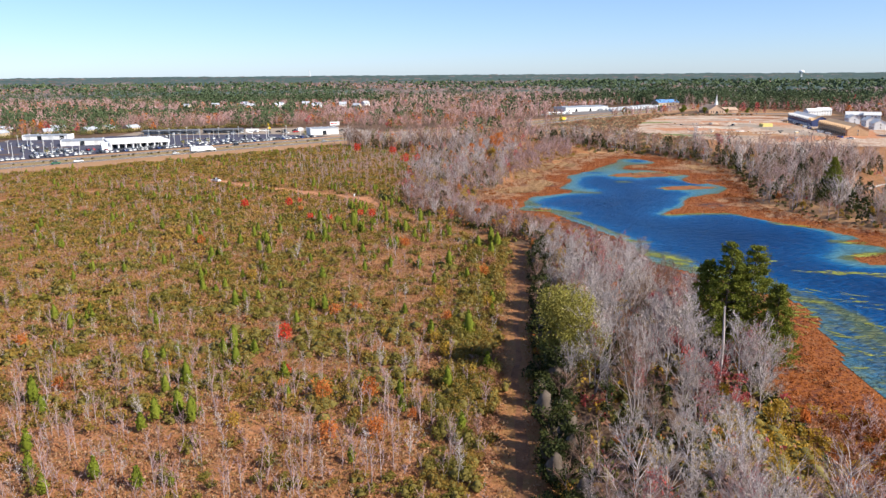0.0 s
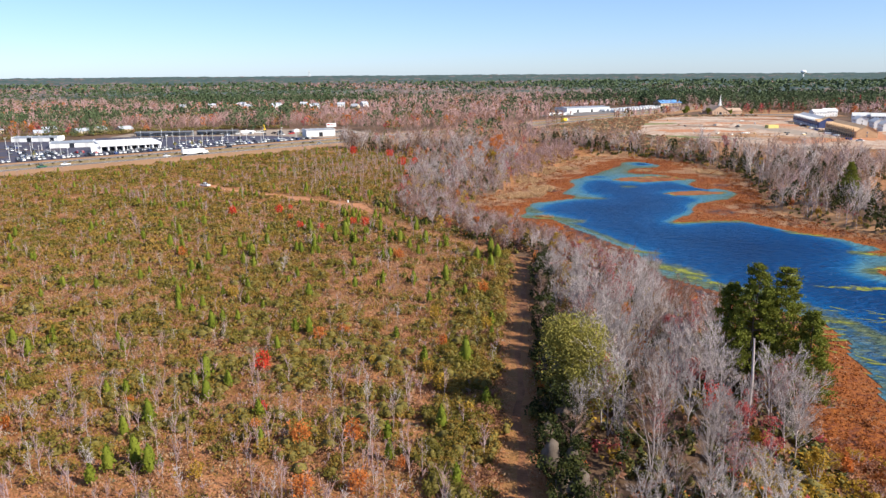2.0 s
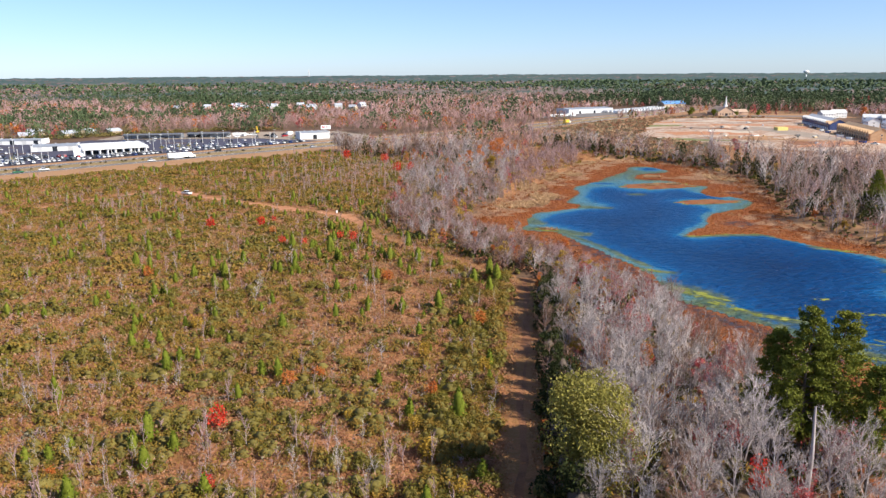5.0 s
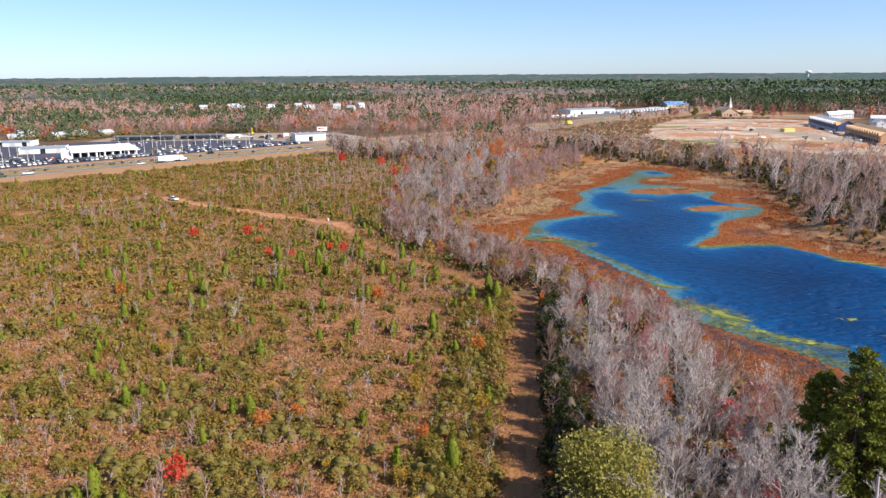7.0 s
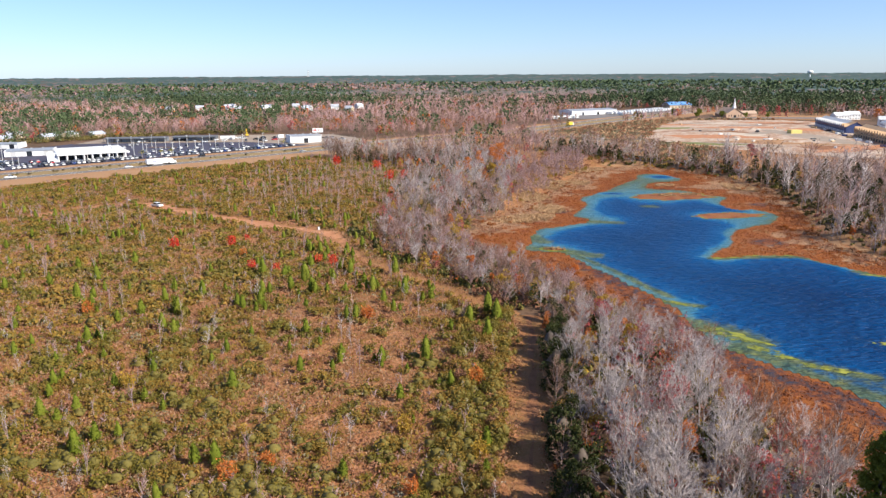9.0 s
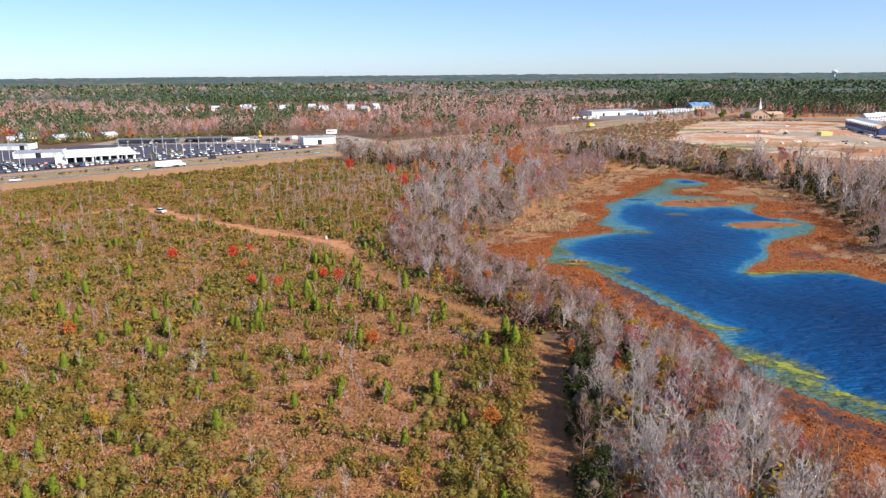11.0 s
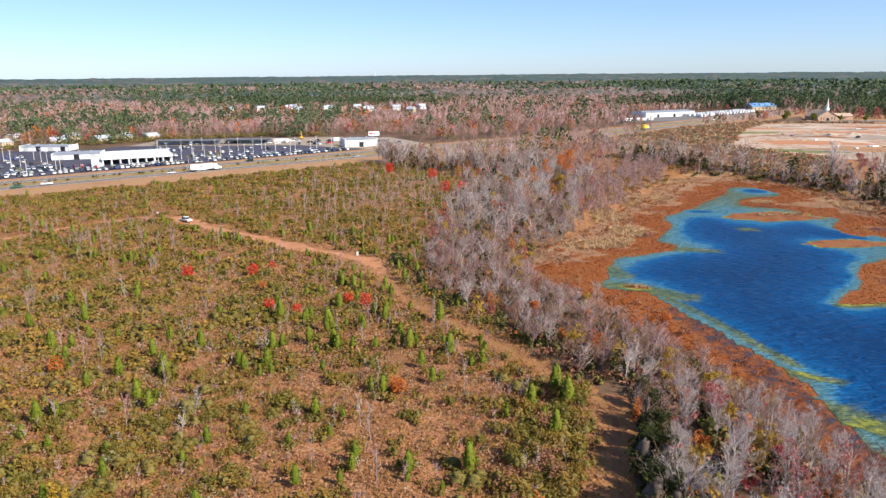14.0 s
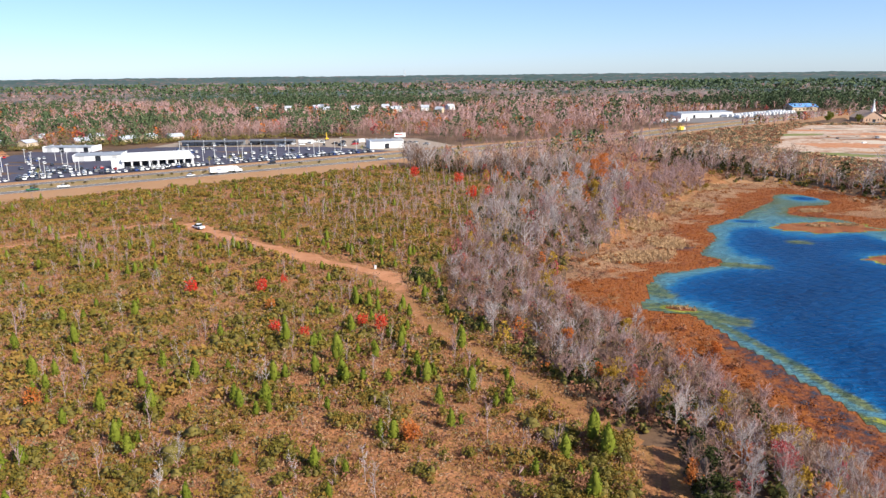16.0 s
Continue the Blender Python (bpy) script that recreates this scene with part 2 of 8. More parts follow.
def nodes_of(m):
    """Short ways to add nodes: math, noise, ramp and colour mix."""
    m.use_nodes = True
    n, ln = m.node_tree.nodes, m.node_tree.links.new
    geo = n.new("ShaderNodeNewGeometry")

    def put(socket, v):
        if isinstance(v, (int, float)):
            socket.default_value = v
        elif isinstance(v, tuple):
            socket.default_value = (*v, 1)
        else:
            ln(v, socket)

    def calc(op, a, b_, c_=0.0, clamp=False):
        k = n.new("ShaderNodeMath")
        k.operation, k.use_clamp = op, clamp
        for i, v in enumerate((a, b_, c_)):
            put(k.inputs[i], v)
        return k.outputs[0]

    def grain(scale, detail=4, stretch=(1, 1, 1), turn=0.0, rough=0.55):
        mp, tex = n.new("ShaderNodeMapping"), n.new("ShaderNodeTexNoise")
        mp.inputs["Scale"].default_value, mp.inputs["Rotation"].default_value = stretch, (0, 0, turn)
        ln(geo.outputs["Position"], mp.inputs[0])
        tex.inputs["Scale"].default_value, tex.inputs["Detail"].default_value, tex.inputs["Roughness"].default_value = scale, detail, rough
        ln(mp.outputs[0], tex.inputs["Vector"])
        return tex.outputs[0]

    def ramp(v, stops):
        k = n.new("ShaderNodeValToRGB")
        el = k.color_ramp.elements
        while len(el) < len(stops):
            el.new(0.5)
        for i, (pos, c) in enumerate(stops):
            el[i].position, el[i].color = pos, (*c, 1)
        put(k.inputs[0], v)
        return k.outputs[0]

    def mix(f, a, b_):
        k = n.new("ShaderNodeMix")
        k.data_type = "RGBA"
        for i, v in ((0, f), (6, a), (7, b_)):
            put(k.inputs[i], v)
        return k.outputs[2]

    def attribute(name):
        k = n.new("ShaderNodeAttribute")
        k.attribute_name = name
        return k.outputs["Fac"]

    def bump(h, distance):
        k = n.new("ShaderNodeBump")
        k.inputs["Distance"].default_value = distance
        put(k.inputs["Height"], h)
        put(n["Principled BSDF"].inputs["Normal"], k.outputs[0])

    return n["Principled BSDF"].inputs, put, calc, grain, ramp, mix, attribute, bump


def water_material():
    """Pond water: weedy olive at the edge, pale teal over shoals, deep blue with the sky's reflection painted in
    beyond, with wind ripples.
    """
    m = bpy.data.materials.new("pond_water")
    b, put, calc, grain, ramp, mix, attribute, bump = nodes_of(m)
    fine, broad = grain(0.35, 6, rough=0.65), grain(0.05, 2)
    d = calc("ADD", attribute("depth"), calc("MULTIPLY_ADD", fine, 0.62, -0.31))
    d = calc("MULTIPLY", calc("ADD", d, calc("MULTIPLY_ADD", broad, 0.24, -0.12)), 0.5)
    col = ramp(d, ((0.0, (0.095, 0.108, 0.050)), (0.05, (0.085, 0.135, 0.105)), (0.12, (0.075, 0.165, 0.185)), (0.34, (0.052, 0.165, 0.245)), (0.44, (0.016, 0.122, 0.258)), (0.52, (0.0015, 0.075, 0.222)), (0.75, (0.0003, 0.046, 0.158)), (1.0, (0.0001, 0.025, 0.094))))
    w = calc("MULTIPLY_ADD", grain(0.5, 7, rough=0.7), 1.4, -0.85)
    w = calc("MULTIPLY", calc("ADD", w, calc("MULTIPLY", attribute("weed"), 0.86)), 2.2, clamp=True)
    weedy = ramp(grain(0.3, 5), ((0.32, (0.04, 0.07, 0.04)), (0.5, (0.085, 0.105, 0.035)), (0.68, (0.155, 0.16, 0.038))))
    put(b["Base Color"], mix(calc("MULTIPLY", w, 0.85), col, weedy))
    ripple = calc("ADD", grain(1.0, 4, (0.25, 0.8, 1), 0.2, 0.6), calc("MULTIPLY", grain(0.5, 4, (0.55, 1.0, 1), 0.25), 1.2))
    bump(ripple, 1.5)
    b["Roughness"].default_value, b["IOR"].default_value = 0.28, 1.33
    # kept low: the blue of the reflected sky sits in the base colour
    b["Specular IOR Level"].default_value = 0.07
    return m


def marsh_material():
    """Marsh flat: rust sedge by the water, tan and pinkish dry grass farther off, dark mud with small pools where wet."""
    m = bpy.data.materials.new("marsh")
    b, put, calc, grain, ramp, mix, attribute, bump = nodes_of(m)
    tone = calc("MULTIPLY_ADD", grain(0.9, 5), 0.5, calc("MULTIPLY", grain(0.07, 4), 0.5))
    rust = ramp(tone, ((0.37, (0.080, 0.022, 0.010)), (0.44, (0.17, 0.044, 0.010)), (0.50, (0.265, 0.080, 0.011)), (0.56, (0.19, 0.052, 0.012)), (0.62, (0.22, 0.115, 0.042))))
    dry = ramp(tone, ((0.36, (0.15, 0.085, 0.052)), (0.47, (0.27, 0.16, 0.095)), (0.6, (0.40, 0.26, 0.155))))
    mud = ramp(grain(0.45, 6, rough=0.7), ((0.38, (0.026, 0.030, 0.052)), (0.45, (0.055, 0.028, 0.024)), (0.52, (0.115, 0.032, 0.014)), (0.62, (0.20, 0.058, 0.012))))
    fd = calc("MULTIPLY_ADD", grain(0.25, 5), 1.2, calc("ADD", attribute("dry"), -0.85), clamp=True)
    fw = calc("MULTIPLY", calc("MULTIPLY_ADD", grain(0.4, 5), 1.0, calc("ADD", attribute("wet"), -0.95)), 2.5, clamp=True)
    put(b["Base Color"], mix(fw, mix(fd, rust, dry), mud))
    bump(grain(1.4, 6), 0.5)
    b["Roughness"].default_value, b["Specular IOR Level"].default_value = 0.85, 0.3
    return m


M["marsh"] = marsh_material()
M["pond_water"] = water_material()

# ================= mesh helpers =================
rng = np.random.default_rng(7)


def mesh_from(name, V, T, mats, mi=None, smooth=False):
    """A mesh from arrays of corners and triangles (or quads), with a material index a face."""
    V, T = np.asarray(V, np.float32), np.asarray(T, np.int32)
    me = bpy.data.meshes.new(name)
    k = T.shape[1]
    me.vertices.add(len(V))
    me.vertices.foreach_set("co", V.ravel())
    me.loops.add(T.size)
    me.loops.foreach_set("vertex_index", T.ravel())
    me.polygons.add(len(T))
    me.polygons.foreach_set("loop_start", np.arange(0, T.size, k, dtype=np.int32))
    for m in mats:
        me.materials.append(M[m])
    if mi is not None:
        me.polygons.foreach_set("material_index", np.asarray(mi, np.int32))
    if smooth:
        me.polygons.foreach_set("use_smooth", np.ones(len(T), bool))
    me.update()
    me.validate()
    return me


def part(name, bm, mat_name, parent=None, label="", m=None):
    """Links a bmesh (or a mesh) as one mesh object under a thing or a part."""
    if isinstance(bm, bmesh.types.BMesh):
        me = bpy.data.meshes.new(name)
        bm.to_mesh(me)
        bm.free()
        me.materials.append(M[mat_name])
    else:
        me = bm
    ob = new(name, me)
    if parent is not None:
        ob.parent = parent
    if m is not None:
        ob.matrix_basis = m
    if label:
        ob["label"] = label
    if name in ("foliage", "crown"):
        ob["kind"] = "stuff"
    return ob


def thing(name, m, label, category, group=""):
    e = new(name)
    e.empty_display_size = 0.5
    e.matrix_basis = m
    return tagged(e, label, category, group)


def box(bm, x0, x1, y0, y1, z0, z1, bevel=0.0):
    vs = [bm.verts.new((x, y, z)) for z in (z0, z1) for x, y in ((x0, y0), (x1, y0), (x1, y1), (x0, y1))]
    fs = [bm.faces.new([vs[i] for i in f]) for f in ((3, 2, 1, 0), (4, 5, 6, 7), (0, 1, 5, 4), (1, 2, 6, 5), (2, 3, 7, 6), (3, 0, 4, 7))]
    if bevel:
        bmesh.ops.bevel(bm, geom=list({e for f in fs for e in f.edges}), offset=bevel, segments=1, affect="EDGES")
    return bm


def boxed(*a, bevel=0.0):
    return box(bmesh.new(), *a, bevel=bevel)


def prism(bm, outline, axis, a0, a1):
    """An outline of (p, z) pushed along x or y from a0 to a1."""
    def at(p, z, a):
        return (a, p, z) if axis == "x" else (p, a, z)
    A = [bm.verts.new(at(p, z, a0)) for p, z in outline]
    B = [bm.verts.new(at(p, z, a1)) for p, z in outline]
    n = len(outline)
    for i in range(n):
        bm.faces.new((A[i], A[(i + 1) % n], B[(i + 1) % n], B[i]))
    bm.faces.new(A[::-1])
    bm.faces.new(B)
    bmesh.ops.recalc_face_normals(bm, faces=bm.faces[:])
    return bm


def tube(bm, p0, p1, r0, r1, n=6):
    p0, p1 = Vector(p0), Vector(p1)
    q = (p1 - p0).to_track_quat("Z", "Y").to_matrix()
    rings = []
    for p, r in ((p0, r0), (p1, r1)):
        rings.append([bm.verts.new(p + q @ Vector((r * math.cos(2 * math.pi * i / n), r * math.sin(2 * math.pi * i / n), 0))) for i in range(n)])
    for i in range(n):
        bm.faces.new((rings[0][i], rings[0][(i + 1) % n], rings[1][(i + 1) % n], rings[1][i]))
    bm.faces.new(rings[1])
    bm.faces.new(rings[0][::-1])
    return bm


# ================= plan =================
WATER_Z = -3.0
SHORE_WEST = [(14, 312), (15, 302), (24, 299), (29, 289), (33, 279), (37, 269), (41, 259), (45, 250), (48, 239), (48, 228), (50, 217), (55, 208), (61, 201), (67, 194), (72, 186), (77, 178), (77, 166), (74, 154), (72, 138),
              (70, 120), (72, 100), (80, 80), (96, 62), (130, 62), (146, 110), (142, 165), (136, 205), (128, 214), (115, 218)]
SHORE_EAST = [(116, 228), (129, 232), (131, 240), (123, 246), (130, 252), (127, 261), (122, 269), (115, 275), (108, 286), (101, 297), (90, 299), (80, 296), (73, 296), (78, 304), (86, 316), (93, 334), (104, 344), (116, 357), (119, 370),
              (115, 381), (107, 380), (105, 392), (108, 402), (112, 411), (104, 419), (101, 428)]
SHORE_HEAD = [(94, 433), (84, 437), (82, 444), (90, 457), (103, 463), (106, 475), (99, 491), (88, 490), (80, 470), (72, 454), (62, 436), (51, 418), (43, 406), (44, 388), (36, 364), (41, 355), (35, 347), (27, 342), (19, 335)]
SHORE = SHORE_WEST + SHORE_EAST + SHORE_HEAD
DEEP_WEST = [(24, 326), (24, 315), (30, 309), (35, 298), (34, 289), (39, 279), (43, 270), (46, 261), (51, 253), (55, 244), (52, 236), (53, 230), (58, 226), (62, 219), (64, 209), (69, 203), (77, 199), (83, 191), (86, 178), (89, 150), (92, 110),
             (100, 80), (125, 78), (136, 110), (132, 165), (122, 205), (108, 213), (104, 224)]
DEEP_EAST = [(110, 234), (117, 243), (121, 255), (120, 264), (112, 275), (105, 286), (98, 295), (86, 294), (74, 290), (69, 296), (74, 306), (83, 320), (88, 336), (95, 347), (86, 360), (88, 372), (108, 375), (101, 392), (95, 400), (81, 394),
             (69, 398), (62, 407), (54, 401), (50, 388), (48, 372), (54, 358), (51, 349), (39, 343), (32, 335)]
BASIN = [(52, -60), (50, 20), (51, 100), (54, 130), (51, 160), (46, 188), (42, 213), (36, 240), (27, 258), (16, 277), (5, 293), (-5, 308), (-9, 325), (-4, 345), (8, 372), (28, 420),
         (43, 462), (60, 505), (79, 526), (111, 512), (133, 465), (138, 415), (132, 370), (122, 337), (119, 316), (125, 295), (133, 279), (143, 262), (153, 240), (175, 190), (185, 40), (185, -60)]
TRAIL = [(2.5, -60), (3.0, 20), (4.0, 81), (4.5, 103), (5.8, 140), (7.8, 170), (9.3, 200), (10.3, 226)]
DIRT = [(11, 222), (-8, 244), (-18, 256), (-36, 276), (-48, 300), (-56, 314), (-81, 326), (-112, 346), (-151, 371), (-172, 358), (-188, 327), (-220, 300)]
BELT = [(11, -60), (11.5, 222), (-4, 247), (-13, 259), (-29, 281), (-36, 303), (-38, 322), (-42, 381), (-40, 460), (-60, 516), (-92, 548), (-26, 556), (24, 533), (20, 470),
        (11, 400), (1, 350), (20, 345), (60, 250), (62, 150), (62, -60)]
ROW = [(-104, 556), (-84, 530), (-66, 520), (-42, 516), (-14, 512)]
FAR_BELT = [(46, 596), (84, 548), (116, 520), (146, 470), (157, 405), (150, 350), (143, 310), (150, 284), (176, 252), (215, 200)]
SITE = [(128, 668), (150, 740), (170, 812), (215, 905), (322, 905), (352, 830), (372, 700), (330, 556), (250, 540), (200, 570), (160, 620)]
PINE_WALL = [(300, 938), (345, 925), (400, 975), (520, 1000), (560, 1200), (300, 1295), (170, 1245), (235, 1198), (300, 1172), (335, 1110), (305, 1010)]
ROAD_O, ROAD_U = np.array((-278.0, 426.0)), np.array((0.6845, 0.7290))
ROAD_V = np.array((-0.7290, 0.6845))
HIGHWAY = [(-620, 62), (-430, 264), (-278, 426), (-124, 590), (32, 757), (125, 880), (254, 1050), (420, 1270), (700, 1640)]


def along(u, v):
    """A place by metres along the highway and metres beyond it."""
    return ROAD_O + u * ROAD_U + v * ROAD_V


def spline(pts, step=3.0, wobble=0.0, closed=True, seed=0):
    P = np.array(pts, float)
    n, out = len(P), []
    last = n if closed else n - 1
    for i in range(last):
        p0, p1, p2, p3 = (P[(i + k) % n] if closed else P[min(max(i + k, 0), n - 1)] for k in (-1, 0, 1, 2))
        m = max(1, int(np.linalg.norm(p2 - p1) / step))
        for s in np.arange(m) / m:
            out.append(0.5 * (2 * p1 + (p2 - p0) * s + (2 * p0 - 5 * p1 + 4 * p2 - p3) * s * s + (3 * p1 - p0 - 3 * p2 + p3) * s ** 3))
    if not closed:
        out.append(P[-1])
    O = np.array(out)
    if wobble:
        for i, (x, y) in enumerate(O):
            d = noise.noise_vector(Vector((x * 0.09, y * 0.09, seed))) + 0.6 * noise.noise_vector(Vector((x * 0.35, y * 0.35, seed + 5)))
            O[i] += wobble * np.array((d.x, d.y))
    return O


def dist_line(px, py, pts, closed=False):
    P = np.array(pts, float)
    Q = np.roll(P, -1, 0) if closed else P[1:]
    P = P if closed else P[:-1]
    best = np.full(np.shape(px), 1e9)
    for (ax, ay), (bx, by) in zip(P, Q):
        dx, dy = bx - ax, by - ay
        s = np.clip(((px - ax) * dx + (py - ay) * dy) / (dx * dx + dy * dy + 1e-9), 0, 1)
        best = np.minimum(best, np.hypot(px - ax - s * dx, py - ay - s * dy))
    return best


def inside(px, py, pts):
    P = np.array(pts, float)
    Q = np.roll(P, -1, 0)
    c = np.zeros(np.shape(px), bool)
    for (ax, ay), (bx, by) in zip(P, Q):
        if ay != by:
            c ^= ((ay > py) != (by > py)) & (px < (bx - ax) * (py - ay) / (by - ay) + ax)
    return c


BASIN_S = spline(BASIN, 6, 1.5)


def basin_sd(px, py):
    d = dist_line(px, py, BASIN_S, True)
    return np.where(inside(px, py, BASIN_S), -d, d)


def lumps(px, py, size, seed):
    """Smooth random patches, about -1 to 1."""
    r = np.random.default_rng(seed)
    s = 0
    for k in range(7):
        a, ph, f = r.uniform(0, 6.28), r.uniform(0, 6.28), (0.6 + 0.25 * k) * 6.28 / size
        s = s + np.sin(f * (px * np.cos(a) + py * np.sin(a)) + ph + 1.3 * np.sin(f * 0.7 * (px * np.sin(a) - py * np.cos(a)) + ph * 2)) / 2.6
    return np.clip(s, -1.3, 1.3)


def ground_z(px, py):
    px, py = np.asarray(px, float), np.asarray(py, float)
    s = np.clip(basin_sd(px, py) / 15.0, 0, 1)
    s = s * s * (3 - 2 * s)
    near = np.clip((900 - np.hypot(px, py)) / 300, 0, 1)
    z = -3.15 * (1 - s) + s * near * 0.16 * lumps(px, py, 28, 3)
    r = np.hypot(px, py)
    z = z + 14.0 * np.clip((r - 1500) / 3400, 0, 1) ** 1.3
    flat = np.clip((dist_line(px, py, HIGHWAY) - 60) / 25, 0, 1)
    return np.where(s < 1, z, z * np.where(r < 900, np.maximum(flat, 0.0), 1))


# ================= ground =================


def axis(lo, a, b, hi, step, grow=1.13):
    mid = list(np.arange(a, b + 0.1, step))
    up, s, x = [], step, b
    while x < hi:
        s *= grow
        x = min(hi, x + s)
        up.append(x)
    down, s, x = [], step, a
    while x > lo:
        s *= grow
        x = max(lo, x - s)
        down.append(x)
    return np.array(down[::-1] + mid + up)


gx, gy = axis(-5600, -120, 240, 5600, 4.0), axis(-1500, 30, 620, 5600, 4.0)
GX, GY = np.meshgrid(gx, gy)
GZ = ground_z(GX.ravel(), GY.ravel())
nx, ny = len(gx), len(gy)
i0 = (np.arange(ny - 1)[:, None] * nx + np.arange(nx - 1)[None]).ravel()
quads = np.stack([i0, i0 + 1, i0 + nx + 1, i0 + nx], 1)
cx, cy = (GX[:-1, :-1] + GX[1:, 1:]).ravel() / 2, (GY[:-1, :-1] + GY[1:, 1:]).ravel() / 2
wooded = inside(cx, cy, BELT) | (dist_line(cx, cy, FAR_BELT) < 16) | ~(((cx + 0.0 < 60) & (dist_line(cx, cy, HIGHWAY) < 40)) | ((cy < 640) & (np.abs(cx) < 700) & ((cx - ROAD_O[0]) * ROAD_V[0] + (cy - ROAD_O[1]) * ROAD_V[1] < 0)) | inside(cx, cy, [(30, 590), (30, 720), (200, 940), (330, 930), (420, 700), (330, 250), (160, 250)]))
me = mesh_from("ground", np.stack([GX.ravel(), GY.ravel(), GZ], 1), quads, ["straw_ground", "forest_floor"], wooded.astype(int), True)
tagged(new("ground", me), "russet straw-covered flat ground with leaf litter", "ground", kind="structure")


def sheet(name, outline, z, mat_name, label, category, follow=0.0):
    """A flat patch; with follow, it is cut into cells and lies that much above the ground."""
    bm = bmesh.new()
    f = bm.faces.new([bm.verts.new((x, y, z)) for x, y in outline])
    if f.normal.z < 0 or (f.normal_update() or f.normal.z < 0):
        f.normal_flip()
    return tagged(part(name, bm, mat_name), label, category, kind="structure")


def ribbon(name, pts, width, lift, mat_name, label, category, wobble=0.0, step=4.0, cols=4, register=True):
    """A strip that follows the ground, with uneven borders."""
    C = spline(pts, step, 0, False)
    D = np.gradient(C, axis=0)
    D /= np.linalg.norm(D, axis=1)[:, None]
    N = np.stack([-D[:, 1], D[:, 0]], 1)
    V = []
    for i, (c, nrm) in enumerate(zip(C, N)):
        w0 = width / 2 + wobble * noise.noise(Vector((c[0] * 0.11, c[1] * 0.11, 3.3)))
        w1 = width / 2 + wobble * noise.noise(Vector((c[0] * 0.11, c[1] * 0.11, 9.1)))
        for k in range(cols + 1):
            V.append(c + nrm * (-w0 + (w0 + w1) * k / cols))
    V = np.array(V)
    Z = ground_z(V[:, 0], V[:, 1]) + lift
    q = [(i * (cols + 1) + k, i * (cols + 1) + k + 1, (i + 1) * (cols + 1) + k + 1, (i + 1) * (cols + 1) + k) for i in range(len(C) - 1) for k in range(cols)]
    me = mesh_from(name, np.column_stack([V, Z]), np.array(q)[:, ::-1], [mat_name])
    return tagged(new(name, me), label, category, kind="structure")


# pond: marsh flat, water with shallows, islets, floating weed
SHORE_S = spline(SHORE, 1.5, 1.5, seed=2)
DEEP_S = spline(DEEP_WEST + DEEP_EAST, 1.5, 1.6, seed=6)
WET = [(31, 285), (35, 270), (40, 255), (44, 240), (46, 224), (53, 206), (63, 193), (71, 178)]
WEED = [([(30, 295), (36, 283), (41, 272), (45, 261), (49, 252)], 1.4), ([(46, 248), (55, 244)], 1.5), ([(49, 231), (55, 226), (60, 219), (56, 214)], 4.5), ([(62, 209), (68, 205), (76, 200)], 2.2), ([(78, 181), (84, 178), (87, 168), (86, 150)], 3.0),
        ([(72, 294), (80, 295), (100, 297), (108, 286)], 1.8), ([(110, 279), (120, 272)], 2.2), ([(119, 247), (128, 244)], 3.0), ([(112, 223), (128, 230)], 3.0), ([(18, 306), (27, 302), (35, 296)], 4.0), ([(40, 352), (52, 350)], 3.0), ([(20, 316), (17, 324)], 3.5),
        ([(70, 386), (73, 386)], 3.0), ([(58, 212), (66, 198), (75, 188)], 2.5)]


def grid_in(x0, x1, y0, y1, step, keep):
    X, Y = np.meshgrid(np.arange(x0, x1, step), np.arange(y0, y1, step))
    x, y = X.ravel(), Y.ravel()
    ins, n = keep(x, y), X.shape[1]
    i0 = (np.arange(X.shape[0] - 1)[:, None] * n + np.arange(n - 1)[None]).ravel()
    q = np.stack([i0, i0 + 1, i0 + n + 1, i0 + n], 1)
    q = q[ins[q].all(1)]
    used, inv = np.unique(q.ravel(), return_inverse=True)
    return x[used], y[used], inv.reshape(-1, 4)


def marsh_zones(px, py):
    """How dry (0 rust sedge by the water, 1 tan grass) and how wet (1 mud and pools) the marsh is at a place."""
    ds = dist_line(px, py, SHORE_S, True)
    reach = np.where(px < 60, np.where(py > 330, 11.0, 19.0), np.where(py < 300, 12.0, 15.0)) + 5.0 * lumps(px, py, 22, 71) + 2.5 * lumps(px, py, 7, 73)
    dry = np.clip((ds - reach) / 5.0 + 0.5, 0, 1) * np.clip((py - 190) / 40, 0, 1)
    wet = np.exp(-(dist_line(px, py, WET) / 5.0) ** 2)
    for cx, cy, r in ((32, 372, 5.0), (98, 318, 9.0), (120, 392, 6.0), (92, 448, 4.0)):
        wet = np.maximum(wet, np.exp(-((px - cx) ** 2 + (py - cy) ** 2) / r ** 2))
    return dry, wet


def marsh_flat():
    x, y, q = grid_in(-16, 190, -60, 534, 2.0, lambda a, b: inside(a, b, BASIN_S) & ~(inside(a, b, SHORE_S) & (dist_line(a, b, SHORE_S, True) > 4)))
    me = mesh_from("marsh_flat", np.stack([x, y, np.full(len(x), -3.07)], 1), q, ["marsh"])
    for key, v in zip(("dry", "wet"), marsh_zones(x, y)):
        me.attributes.new(key, "FLOAT", "POINT").data.foreach_set("value", v.astype(np.float32))
    return tagged(new("marsh_flat", me), "rust-red sedge marsh flat round the pond", "marsh", kind="structure")


